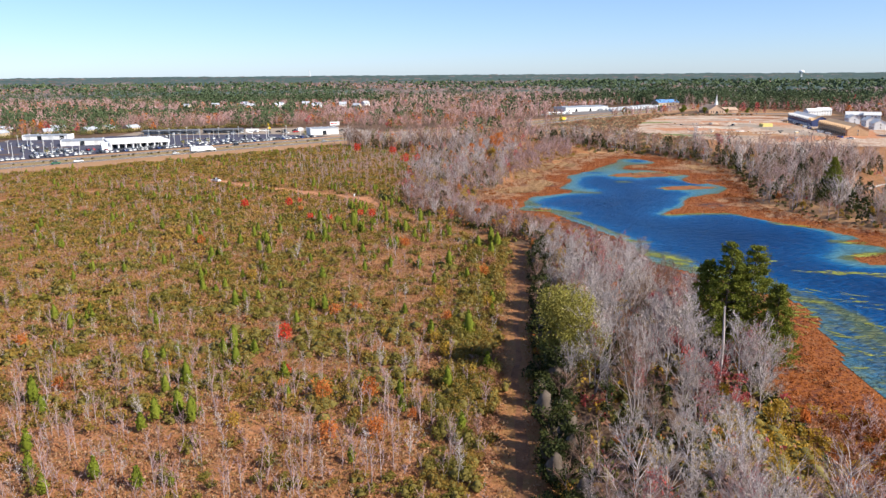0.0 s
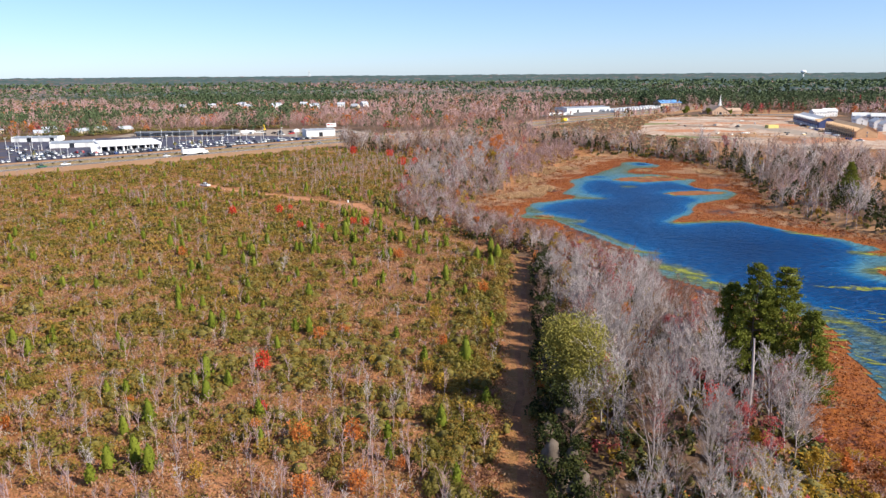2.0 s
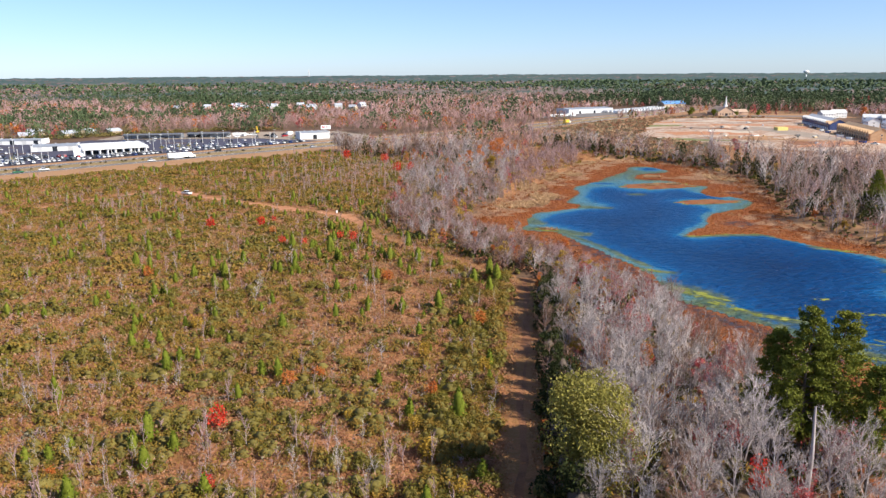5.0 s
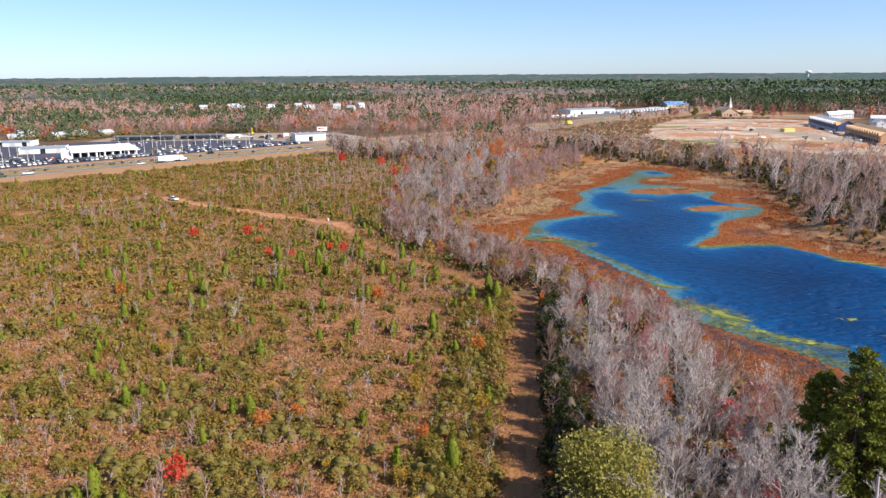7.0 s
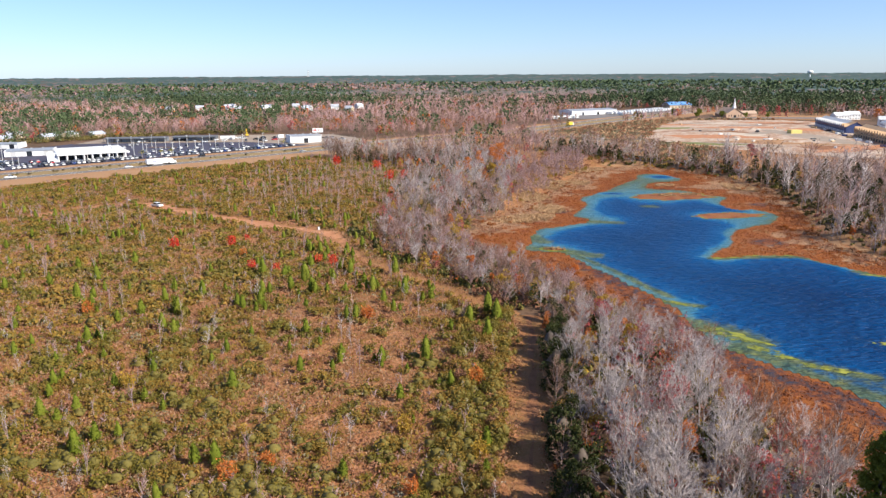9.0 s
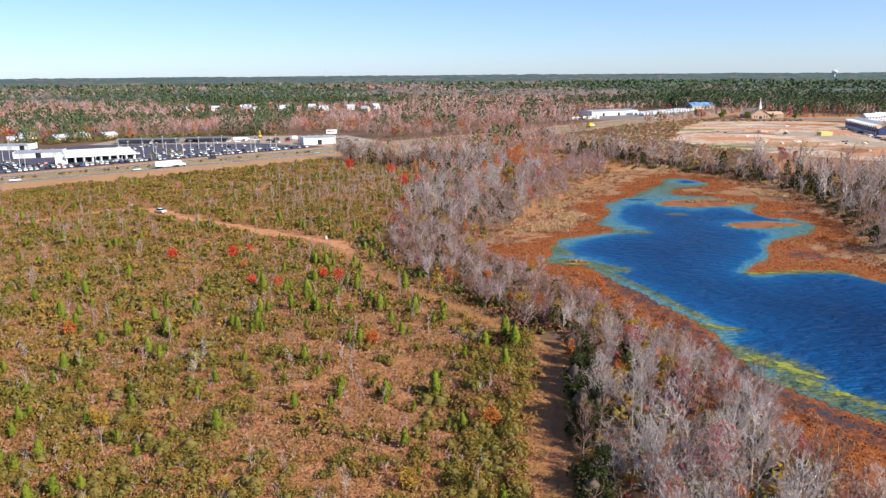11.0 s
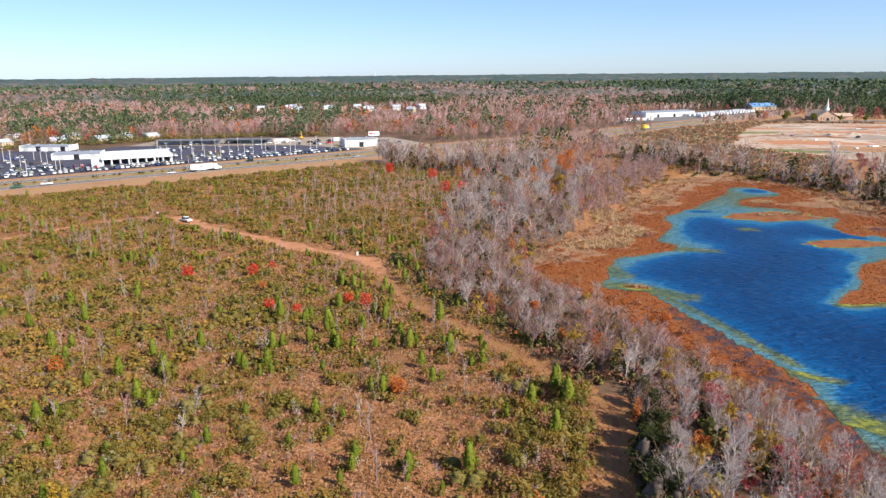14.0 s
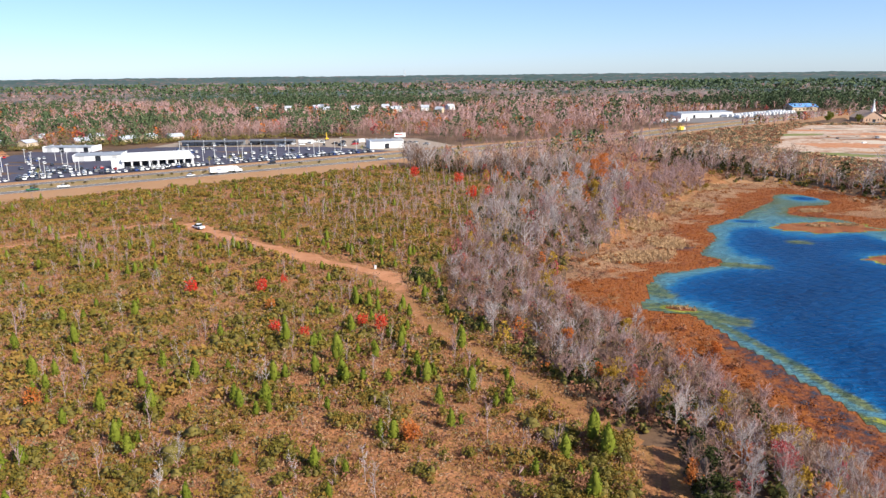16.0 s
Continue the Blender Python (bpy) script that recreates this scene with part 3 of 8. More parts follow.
def pond_surface():
    """A fine grid of water inside the shore; each corner knows how deep and how weedy it is."""
    x, y, q = grid_in(10, 152, 58, 502, 1.25, lambda a, b: inside(a, b, SHORE_S))
    ds, dd, deep = dist_line(x, y, SHORE_S, True), dist_line(x, y, DEEP_S, True), inside(x, y, DEEP_S)
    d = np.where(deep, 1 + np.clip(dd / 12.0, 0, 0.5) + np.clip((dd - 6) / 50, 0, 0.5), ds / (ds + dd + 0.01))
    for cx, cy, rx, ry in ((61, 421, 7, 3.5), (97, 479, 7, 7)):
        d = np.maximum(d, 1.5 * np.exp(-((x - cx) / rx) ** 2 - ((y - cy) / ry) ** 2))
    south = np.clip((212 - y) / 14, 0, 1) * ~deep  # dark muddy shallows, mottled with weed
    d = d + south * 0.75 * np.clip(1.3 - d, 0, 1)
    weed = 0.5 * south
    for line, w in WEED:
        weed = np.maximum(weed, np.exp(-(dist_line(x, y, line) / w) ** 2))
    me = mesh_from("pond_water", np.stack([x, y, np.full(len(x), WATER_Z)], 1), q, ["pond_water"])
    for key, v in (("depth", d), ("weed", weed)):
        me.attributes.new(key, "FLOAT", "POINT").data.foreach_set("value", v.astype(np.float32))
    return tagged(new("pond_water", me), "deep blue rippled pond water with weedy shallows", "water", kind="structure")


marsh_flat()
pond_surface()


def blob(cx, cy, rx, ry, turn, seed, n=40, rough=0.35):
    out = []
    for i in range(n):
        a = 2 * math.pi * i / n
        k = 1 + rough * noise.noise(Vector((2 * math.cos(a), 2 * math.sin(a), seed))) + 0.5 * rough * noise.noise(Vector((6 * math.cos(a), 6 * math.sin(a), seed + 3)))
        x, y = rx * k * math.cos(a), ry * k * math.sin(a)
        out.append((cx + x * math.cos(turn) - y * math.sin(turn), cy + x * math.sin(turn) + y * math.cos(turn)))
    return out


ISLETS = ((87, 413, 17, 9.5, 0.05), (99, 366, 14, 5.5, 0.1), (23, 304.5, 3.6, 1.6, -0.3))
for cx_, cy_, rx_, ry_, tn_ in ISLETS:
    sheet("weed_rim", blob(cx_, cy_, rx_ + 1.4, ry_ + 1.1, tn_, cx_), -2.985, "algae", "yellow-green weed rim round a marsh islet", "water weed")
    sheet("marsh_islet", blob(cx_, cy_, rx_, ry_, tn_, cx_), -2.96, "islet_sedge", "rust-brown marsh islet in the pond", "marsh")
for i, (cx_, cy_, rx_, ry_, tn_) in enumerate(((104, 206, 13, 1.9, -0.1), (117, 202, 8, 1.0, -0.1), (56, 223, 7, 2.4, -0.8), (61, 213, 5, 1.6, -0.9), (69, 204.5, 5, 1.3, -0.5), (50, 246, 4, 0.9, -0.7),
                                              (120, 228, 7, 1.8, 0.3), (115, 274, 6, 1.4, -0.4), (124, 245, 5, 1.2, 0.0), (87, 219, 1.8, 1.0, 0.2), (82, 178, 4, 0.9, -0.3), (76, 294.6, 4.5, 0.9, 0.1), (90, 297.8, 9, 0.7, 0.08))):
    sheet("algae_mat", blob(cx_, cy_, rx_, ry_, tn_, i, rough=0.9), -2.95, "algae", "floating yellow-green algae mat", "algae")

bm = bmesh.new()
for i in range(70):
    fx, fy = rng.uniform(72, 100), rng.uniform(110, 188)
    bm.faces.new([bm.verts.new((a_, b_, -2.955 + 0.0004 * i)) for a_, b_ in blob(fx, fy, rng.uniform(0.6, 3.6), rng.uniform(0.15, 0.5), rng.normal(-0.25, 0.4), i + 200, 14, 0.9)])
tagged(part("algae_flecks", bm, "algae"), "flecks of floating green algae in the shallows", "algae", kind="stuff")

# trails, highway, verges, lots, building site
ribbon("trail", TRAIL, 6.8, 0.035, "track_grass", "mown straw-coloured grassy trail beside the trees", "trail", 2.4, 2.0, 6)
ribbon("trail_rut", [(a + 0.5, b) for a, b in TRAIL], 1.2, 0.06, "trail", "worn russet dirt path along the grassy trail", "trail", 1.1, 2.0, 3)
ribbon("dirt_track", DIRT[4:9], 5.6, 0.045, "bare_dirt", "cleared bare-earth track through the scrub", "dirt track", 3.6)
ribbon("grassy_track", DIRT[:5], 4.4, 0.04, "track_grass", "straw-coloured grassy track beside the trees", "trail", 2.6)
ribbon("dirt_track_spur", DIRT[8:], 4.0, 0.04, "bare_dirt", "narrow bare-earth spur track", "dirt track", 1.6)
ribbon("faint_track", [(-151, 371), (-135, 408), (-110, 420), (-70, 432)], 2.2, 0.04, "trail", "faint straw-coloured track", "trail", 1.0)


def shifted(pts, v):
    P = np.array(pts, float)
    D = np.gradient(P, axis=0)
    D /= np.linalg.norm(D, axis=1)[:, None]
    return P + np.stack([-D[:, 1], D[:, 0]], 1) * v


ribbon("verge", shifted(HIGHWAY, -15), 36, 0.05, "verge", "tan mown grass verge", "grass", 2.0, 12)
ribbon("verge_far", shifted(HIGHWAY, 33), 14, 0.05, "verge", "tan mown grass verge", "grass", 1.0, 12)
ribbon("median", shifted(HIGHWAY, 13), 28, 0.04, "median_grass", "grassy highway median", "grass", 0.5, 12)
ribbon("road_near", HIGHWAY, 8.5, 0.12, "road_asphalt", "grey two-lane highway carriageway", "road", 0, 10)
ribbon("road_far", shifted(HIGHWAY, 25), 8.5, 0.12, "road_asphalt", "grey two-lane highway carriageway", "road", 0, 10)
for off in (-3.6, 3.6, 21.4, 28.6):
    ribbon("trim_road_line", shifted(HIGHWAY, off), 0.25, 0.14, "road_paint", "painted road edge line", "road line", 0, 10, 1)


ribbon("ground_tan_bank", shifted(FAR_BELT, -15), 17, 0.05, "verge", "tan dry grass bank below the far shore trees", "grass", 7.0, 4.0, 5)


def lot(name, uv, z, m, label, category):
    return sheet(name, [along(u, v) for u, v in uv], z, m, label, category)


lot("ground_red_soil", [(-160, 60), (24, 150), (26, 260), (-160, 240)], 0.06, "bare_dirt", "bare reddish soil behind the car lot", "soil")
lot("pavement_car_lot", [(-120, 40), (118, 40), (118, 190), (92, 176), (40, 212), (18, 180), (-20, 160), (-120, 120)], 0.12, "asphalt", "dark asphalt car dealer lot", "car park")
lot("pavement_second_lot", [(119, 40), (248, 40), (224, 100), (184, 134), (146, 168), (119, 186)], 0.12, "asphalt", "dark asphalt overflow car lot", "car park")
lot("ground_sandy_yard", [(120, 188), (146, 170), (184, 136), (225, 102), (249, 40), (305, 40), (318, 112), (272, 156), (205, 198), (150, 216)], 0.09, "sandy_yard", "pale sandy equipment yard", "yard")
ribbon("kerb_site_drive", [(176, 344), (184, 352), (196, 362), (212, 368)], 1.6, 0.12, "concrete", "pale concrete kerb of a new drive", "kerb", 0, 2.0, 2)
SITE_S = spline(SITE, 8, 5.0, seed=4)
sheet("ground_building_site", SITE_S, 0.22, "site_dirt", "graded orange and pale sandy building site", "building site")
for i, (cx_, cy_, rx_, ry_, m_) in enumerate(((190, 840, 34, 10, "bare_dirt"), (240, 860, 30, 9, "pale_sand"), (205, 760, 26, 14, "trail"), (235, 800, 40, 8, "pale_sand"), (180, 700, 22, 18, "bare_dirt"), (300, 860, 30, 14, "trail"), (290, 770, 24, 16, "bare_dirt"),
                                         (215, 660, 34, 12, "verge"), (250, 610, 26, 14, "trail"), (200, 620, 20, 9, "sandy_yard"), (220, 720, 18, 26, "pale_sand"), (310, 640, 18, 40, "bare_dirt"), (262, 830, 22, 4, "road_asphalt"), (270, 740, 34, 5, "verge"), (190, 790, 30, 5, "sandy_yard"), (262, 770, 16, 8, "pale_sand"))):
    sheet("ground_site_patch", blob(cx_, cy_, rx_, ry_, 0.3 * math.sin(i * 2.1), i + 60, rough=0.8), 0.228 + 0.002 * i, m_, "graded soil patch on the building site", "soil")
sheet("ground_site_grass", blob(172, 792, 26, 9, 0.35, 3), 0.27, "green_grass", "strip of seeded green grass", "grass")
sheet("ground_site_grass", blob(165, 640, 32, 11, -0.2, 7), 0.27, "green_grass", "strip of seeded green grass", "grass")
sheet("pavement_site_road", blob(268, 700, 14, 75, 0.12, 5, rough=0.2), 0.27, "sandy_yard", "pale haul road across the site", "road")
sheet("pavement_trailer_lot", [(62, 930), (120, 940), (205, 1040), (285, 1140), (240, 1165), (90, 1040)], 0.2, "road_asphalt", "grey asphalt trailer sales lot", "car park")
sheet("ground_church_lawn", [(262, 930), (420, 905), (430, 1030), (330, 1100), (285, 1040)], 0.2, "verge", "tan lawn round the church", "grass")
sheet("pavement_church_lot", [(280, 942), (400, 925), (400, 950), (285, 962)], 0.25, "road_asphalt", "grey asphalt church car park", "car park")

for i, (cx_, cy_, rx_, ry_, m_) in enumerate(((200, 700, 34, 14, "bare_dirt"), (245, 800, 40, 10, "bare_dirt"), (200, 760, 22, 7, "sandy_yard"), (240, 735, 18, 9, "sandy_yard"), (225, 640, 50, 12, "verge"),
                                              (290, 865, 30, 8, "bare_dirt"), (215, 860, 26, 6, "sandy_yard"), (255, 600, 40, 10, "bare_dirt"), (185, 640, 22, 5, "sandy_yard"))):
    sheet("ground_site_patch", blob(cx_, cy_, rx_, ry_, 0.3 * (i % 4) - 0.3, i + 20, rough=0.7), 0.29 + 0.012 * i, m_, "patch of freshly graded sand and clay", "soil")

# ================= plants: shapes =================


class Shape:
    """Corners and triangles of one plant, gathered piece by piece."""

    def __init__(self):
        self.V, self.T, self.mi, self.n = [], [], [], 0

    def add(self, V, T, mi=0):
        V, T = np.asarray(V, float), np.asarray(T, int)
        self.V.append(V)
        self.T.append(T + self.n)
        self.mi.append(np.full(len(T), mi))
        self.n += len(V)

    def done(self):
        return np.concatenate(self.V), np.concatenate(self.T), np.concatenate(self.mi)

    def limb(self, p0, p1, r0, r1=0.0, mi=0, sides=3):
        p0, p1 = np.asarray(p0, float), np.asarray(p1, float)
        d = p1 - p0
        d = d / (np.linalg.norm(d) + 1e-9)
        a = np.cross(d, (0.31, 0.95, 0.05) if abs(d[2]) > 0.8 else (0, 0, 1.0))
        a /= np.linalg.norm(a) + 1e-9
        b = np.cross(d, a)
        ang = np.arange(sides) * 2 * np.pi / sides
        ring = np.cos(ang)[:, None] * a + np.sin(ang)[:, None] * b
        if r1 <= 0:
            self.add(np.vstack([p0 + ring * r0, p1[None]]), [(i, (i + 1) % sides, sides) for i in range(sides)], mi)
        else:
            t = []
            for i in range(sides):
                j = (i + 1) % sides
                t += [(i, j, sides + j), (i, sides + j, sides + i)]
            self.add(np.vstack([p0 + ring * r0, p1 + ring * r1]), t, mi)

    def leaves(self, P, size, mi=0, r=None, up=0.35):
        """A small bent leaf clump (one triangle each) at every point of P, turned at random."""
        P = np.asarray(P, float)
        n = len(P)
        A = r.normal(size=(n, 3))
        A /= np.linalg.norm(A, axis=1)[:, None]
        B = r.normal(size=(n, 3)) + np.array((0, 0, up))
        B -= A * np.sum(A * B, 1)[:, None]
        B /= np.linalg.norm(B, axis=1)[:, None] + 1e-9
        s = np.asarray(size) * r.uniform(0.6, 1.4, n)
        V = np.stack([P - A * (s * 0.55)[:, None], P + A * (s * 0.55)[:, None], P + B * s[:, None]], 1).reshape(-1, 3)
        self.add(V, np.arange(3 * n).reshape(-1, 3), mi)


def unit(r):
    v = r.normal(size=3)
    return v / np.linalg.norm(v)


def bare_tree(seed, h, limbs=13, branches=6, twigs=4, spread=0.30, leafy=0, thick=1.0, fork=1):
    """A leafless hardwood: stems, limbs, branches and twigs; a few clinging leaves. Materials: 0 bark, 1 twigs, 2 leaves."""
    r = np.random.default_rng(seed)
    s = Shape()
    tips = []
    for st in range(fork):
        lean = np.array((r.normal() * 0.05, r.normal() * 0.05)) * (1 if fork == 1 else 3.2)
        knots = [np.array((0, 0, -0.3))]
        for k in range(1, 5):
            z = h * 0.93 * k / 4 * r.uniform(0.96, 1.02) * (1 - 0.12 * st)
            knots.append(np.array((lean[0] * z + r.normal() * 0.12, lean[1] * z + r.normal() * 0.12, z)))
        rad = thick * h * np.array((0.0135, 0.011, 0.008, 0.005, 0.002)) / (1 + 0.3 * (fork - 1))
        for k in range(4):
            s.limb(knots[k], knots[k + 1], rad[k], rad[k + 1], 0, 4)
        for i in range(limbs // fork):
            f = 0.24 + 0.72 * ((i + r.uniform(0, 1)) / (limbs // fork))
            k = min(3, int(f * 4))
            p = knots[k] + (knots[k + 1] - knots[k]) * (f * 4 - k)
            a = r.uniform(0, 2 * np.pi)
            L = h * spread * (1.12 - 0.75 * f) * r.uniform(0.75, 1.2)
            d = np.array((np.cos(a), np.sin(a), r.uniform(0.75, 1.7)))
            d /= np.linalg.norm(d)
            mid = p + d * L * 0.5
            d2 = d + np.array((0, 0, 0.35)) + 0.2 * unit(r)
            end = mid + d2 / np.linalg.norm(d2) * L * 0.6
            rl = thick * 0.0075 * h * (1.1 - 0.7 * f)
            s.limb(p, mid, rl, rl * 0.65, 0)
            s.limb(mid, end, rl * 0.65, rl * 0.2, 0)
            for j in range(branches):
                g = r.uniform(0.2, 1.0)
                q = p + (mid - p) * min(1, g * 2) if g < 0.5 else mid + (end - mid) * (g * 2 - 1)
                e = d * 0.8 + unit(r) * 0.75 + np.array((0, 0, 0.45))
                e /= np.linalg.norm(e)
                bl = L * r.uniform(0.3, 0.55)
                q2 = q + e * bl
                s.limb(q, q2, thick * 0.024, 0, 1)
                for w in range(twigs):
                    t0 = q + (q2 - q) * r.uniform(0.25, 0.95)
                    e2 = e * 0.7 + unit(r) * 0.7 + np.array((0, 0, 0.3))
                    e2 /= np.linalg.norm(e2)
                    t1 = t0 + e2 * bl * r.uniform(0.35, 0.7)
                    cw = np.cross(e2, unit(r))
                    cw *= thick * 0.019 / (np.linalg.norm(cw) + 1e-9)
                    s.add([t0 - cw, t0 + cw, t1], [(0, 1, 2)], 1)
                    tips.append(t1)
    if leafy:
        tips = np.array(tips)
        pick = tips[r.integers(0, len(tips), leafy)] + r.normal(size=(leafy, 3)) * 0.15
        s.leaves(pick, 0.2, 2, r)
    return s.done()


def small_bare(seed, h, shoots=16, twigs=5, w=1.0, wid=0.03, out=0.75, low=0.22):
    """The same kind of tree at low cost, for woods farther off."""
    r = np.random.default_rng(seed)
    s = Shape()
    s.limb((0, 0, -0.3), (r.normal() * 0.3, r.normal() * 0.3, h * 0.9), 0.011 * h * w, 0.003 * h, 0)
    for i in range(shoots):
        f = r.uniform(low, 0.85)
        a = r.uniform(0, 6.28)
        L = h * (0.48 - 0.28 * f) * r.uniform(0.8, 1.3)
        d = np.array((np.cos(a) * out, np.sin(a) * out, r.uniform(0.6, 1.3)))
        p = np.array((0, 0, f * h))
        q = p + d * L
        s.limb(p, q, wid * 2.2, 0, 1)
        for j in range(twigs):
            t0 = p + (q - p) * r.uniform(0.35, 0.95)
            e = d * 0.6 + unit(r) * 0.7
            t1 = t0 + e * L * r.uniform(0.3, 0.6)
            c = np.cross(e, unit(r))
            c *= wid * 1.3 / (np.linalg.norm(c) + 1e-9)
            s.add([t0 - c, t0 + c, t1], [(0, 1, 2)], 1)
    return s.done()


def core(s, c, rad, r, mi=0, sides=7):
    """A lumpy inner mass that the outer leaves stand on."""
    V = [c + np.array((0, 0, rad[2]))]
    for f, q in ((0.62, 0.62), (0.05, 1.0), (-0.55, 0.8)):
        for i in range(sides):
            a = 6.283 * (i + 0.5 * (f < 0.5)) / sides
            k = q * r.uniform(0.8, 1.15)
            V.append(c + np.array((np.cos(a) * rad[0] * k, np.sin(a) * rad[1] * k, f * rad[2] * r.uniform(0.85, 1.15))))
    T = [(0, 1 + i, 1 + (i + 1) % sides) for i in range(sides)]
    for q in (0, 1):
        for i in range(sides):
            p0, p1 = 1 + q * sides + i, 1 + q * sides + (i + 1) % sides
            T += [(p0, p0 + sides, p1 + sides), (p0, p1 + sides, p1)]
    s.add(V, T, mi)


def shrub(seed, n, size, wide=1.0, tall=0.8, lobes=3, solid=True, sides=6, fat=0.84):
    """A low bush of several lobes: lumpy masses under a coat of small leaf clumps."""
    r = np.random.default_rng(seed)
    s = Shape()
    P = []
    for k in range(lobes):
        rad = r.uniform(0.36, 0.62) * np.array((wide, wide, tall * 0.9))
        c = np.array((r.normal() * 0.42 * wide, r.normal() * 0.42 * wide, max(rad[2] * 0.55, tall * r.uniform(0.22, 0.5))))
        m = n // lobes
        U = r.normal(size=(m, 3))
        U /= np.linalg.norm(U, axis=1)[:, None]
        U[:, 2] = np.abs(U[:, 2]) * 1.1 - 0.3 * (r.random(m) < 0.4)
        P.append(c + U * rad * r.uniform(0.82, 1.12, (m, 1)))
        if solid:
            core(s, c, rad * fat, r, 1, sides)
    P = np.vstack(P)
    P[:, 2] = np.maximum(P[:, 2], 0.02)
    s.leaves(P, size, 0, r)
    return s.done()


def cedar(seed, h=3.2, n=170):
    """A dense spindle of upright foliage."""
    r = np.random.default_rng(seed)
    s = Shape()
    f = r.random(n) ** 0.85
    a = r.uniform(0, 6.28, n)
    rad = h * 0.20 * np.clip(np.minimum((1.03 - f) * 1.7, 0.55 + f * 3), 0.05, 1) * r.uniform(0.85, 1.1, n) * (1 + 0.15 * np.sin(3 * a + seed))
    core(s, np.array((0, 0, 0.46 * h)), h * np.array((0.17, 0.17, 0.48)), r, 0, 7)
    s.leaves(np.stack([np.cos(a) * rad, np.sin(a) * rad, 0.06 * h + f * h * 0.88], 1), 0.22, 0, r, 1.8)
    return s.done()


def trunk_only(h, r0, seed=0, mi=0):
    s = Shape()
    r = np.random.default_rng(seed)
    p = np.array((0, 0, -0.3))
    for k in range(3):
        q = np.array((r.normal() * 0.02 * h, r.normal() * 0.02 * h, h * (k + 1) / 3))
        s.limb(p, q, r0 * (1 - 0.25 * k), r0 * (1 - 0.25 * (k + 1)), mi, 5)
        p = q
    return s.done()


def leafy_crown(seed, h, wide, n, size, base=0.25, lobes=7):
    """A broad crown of many leaf clumps gathered in uneven lobes, open between them."""
    r = np.random.default_rng(seed)
    s = Shape()
    P = []
    for k in range(lobes):
        a, f = r.uniform(0, 6.28), r.uniform(base + 0.12, 0.86)
        reach = wide * 0.62 * math.sqrt(max(0.05, 1 - ((f - 0.5) / 0.52) ** 2)) * r.uniform(0.3, 1)
        c = np.array((np.cos(a) * reach, np.sin(a) * reach, f * h))
        s.limb((0, 0, h * base * 0.8), c, 0.03 * wide, 0.008, 1)
        m = n // lobes
        U = r.normal(size=(m, 3))
        U /= np.linalg.norm(U, axis=1)[:, None]
        P.append(c + U * wide * r.uniform(0.22, 0.42) * np.array((1, 1, 0.8)) * r.uniform(0.55, 1.08, (m, 1)))
    s.leaves(np.vstack(P), size, 0, r)
    return s.done()


def round_crown(seed, h, wide, n=330, size=0.26):
    """A compact young crown: uneven egg of leaf clumps down to near the ground."""
    r = np.random.default_rng(seed)
    s = Shape()
    U = r.normal(size=(n, 3))
    U /= np.linalg.norm(U, axis=1)[:, None]
    k = r.uniform(0.55, 1.08, n) * (1 + 0.22 * np.sin(3 * np.arctan2(U[:, 1], U[:, 0]) + seed) + 0.15 * np.sin(5 * U[:, 2] + seed))
    s.leaves(np.stack([U[:, 0] * wide * k, U[:, 1] * wide * k, h * 0.56 + U[:, 2] * h * 0.42 * k], 1), size, 0, r)
    return s.done()


def pine(seed, h, whorls=12, arms=5, tufts=9, size=0.55, bare=0.42, reach=0.26):
    """A tall pine: bare bole, whorls of limbs, tufts of needles."""
    r = np.random.default_rng(seed)
    s = Shape()
    P = []
    for k in range(whorls):
        f = bare + (0.985 - bare) * k / (whorls - 1)
        span = h * reach * (1.08 - (f - bare) / (1 - bare)) ** 0.75 * (0.6 + 0.4 * min(1, (k + 1) / 3))
        for i in range(arms):
            a = 6.28 * (i + 0.5 * (k % 2)) / arms + r.normal() * 0.3
            L = span * r.uniform(0.6, 1.15)
            p, q = np.array((0, 0, f * h)), np.array((np.cos(a) * L, np.sin(a) * L, f * h + L * r.uniform(0.05, 0.45)))
            s.limb(p, q, 0.006 * h * (1.1 - f), 0.01, 1)
            for t in range(tufts):
                g = r.uniform(0.5, 1.05)
                c = p + (q - p) * g + r.normal(size=3) * 0.11 * L * np.array((1, 1, 0.6))
                P.append(c + r.normal(size=(4, 3)) * size * 0.7)
    s.leaves(np.vstack(P), size, 0, r, 0.8)
    return s.done()


def blot(seed, n, wide, h, base, size, stem=True):
    """A far tree's crown at low cost: scattered leaf masses, narrower at the top."""
    r = np.random.default_rng(seed)
    s = Shape()
    if stem:
        s.limb((0, 0, -0.5), (0, 0, h * 0.7), 0.014 * h, 0, 1)
    f = r.random(n)
    a = r.uniform(0, 6.28, n)
    rad = wide * np.sqrt(np.clip(1 - np.abs(2 * f - 0.7) ** 2.2 * 0.75, 0.08, 1)) * np.sqrt(r.uniform(0.25, 1, n))
    s.leaves(np.stack([np.cos(a) * rad, np.sin(a) * rad, h * (base + (1 - base) * f)], 1), size, 0, r, 0.8)
    return s.done()


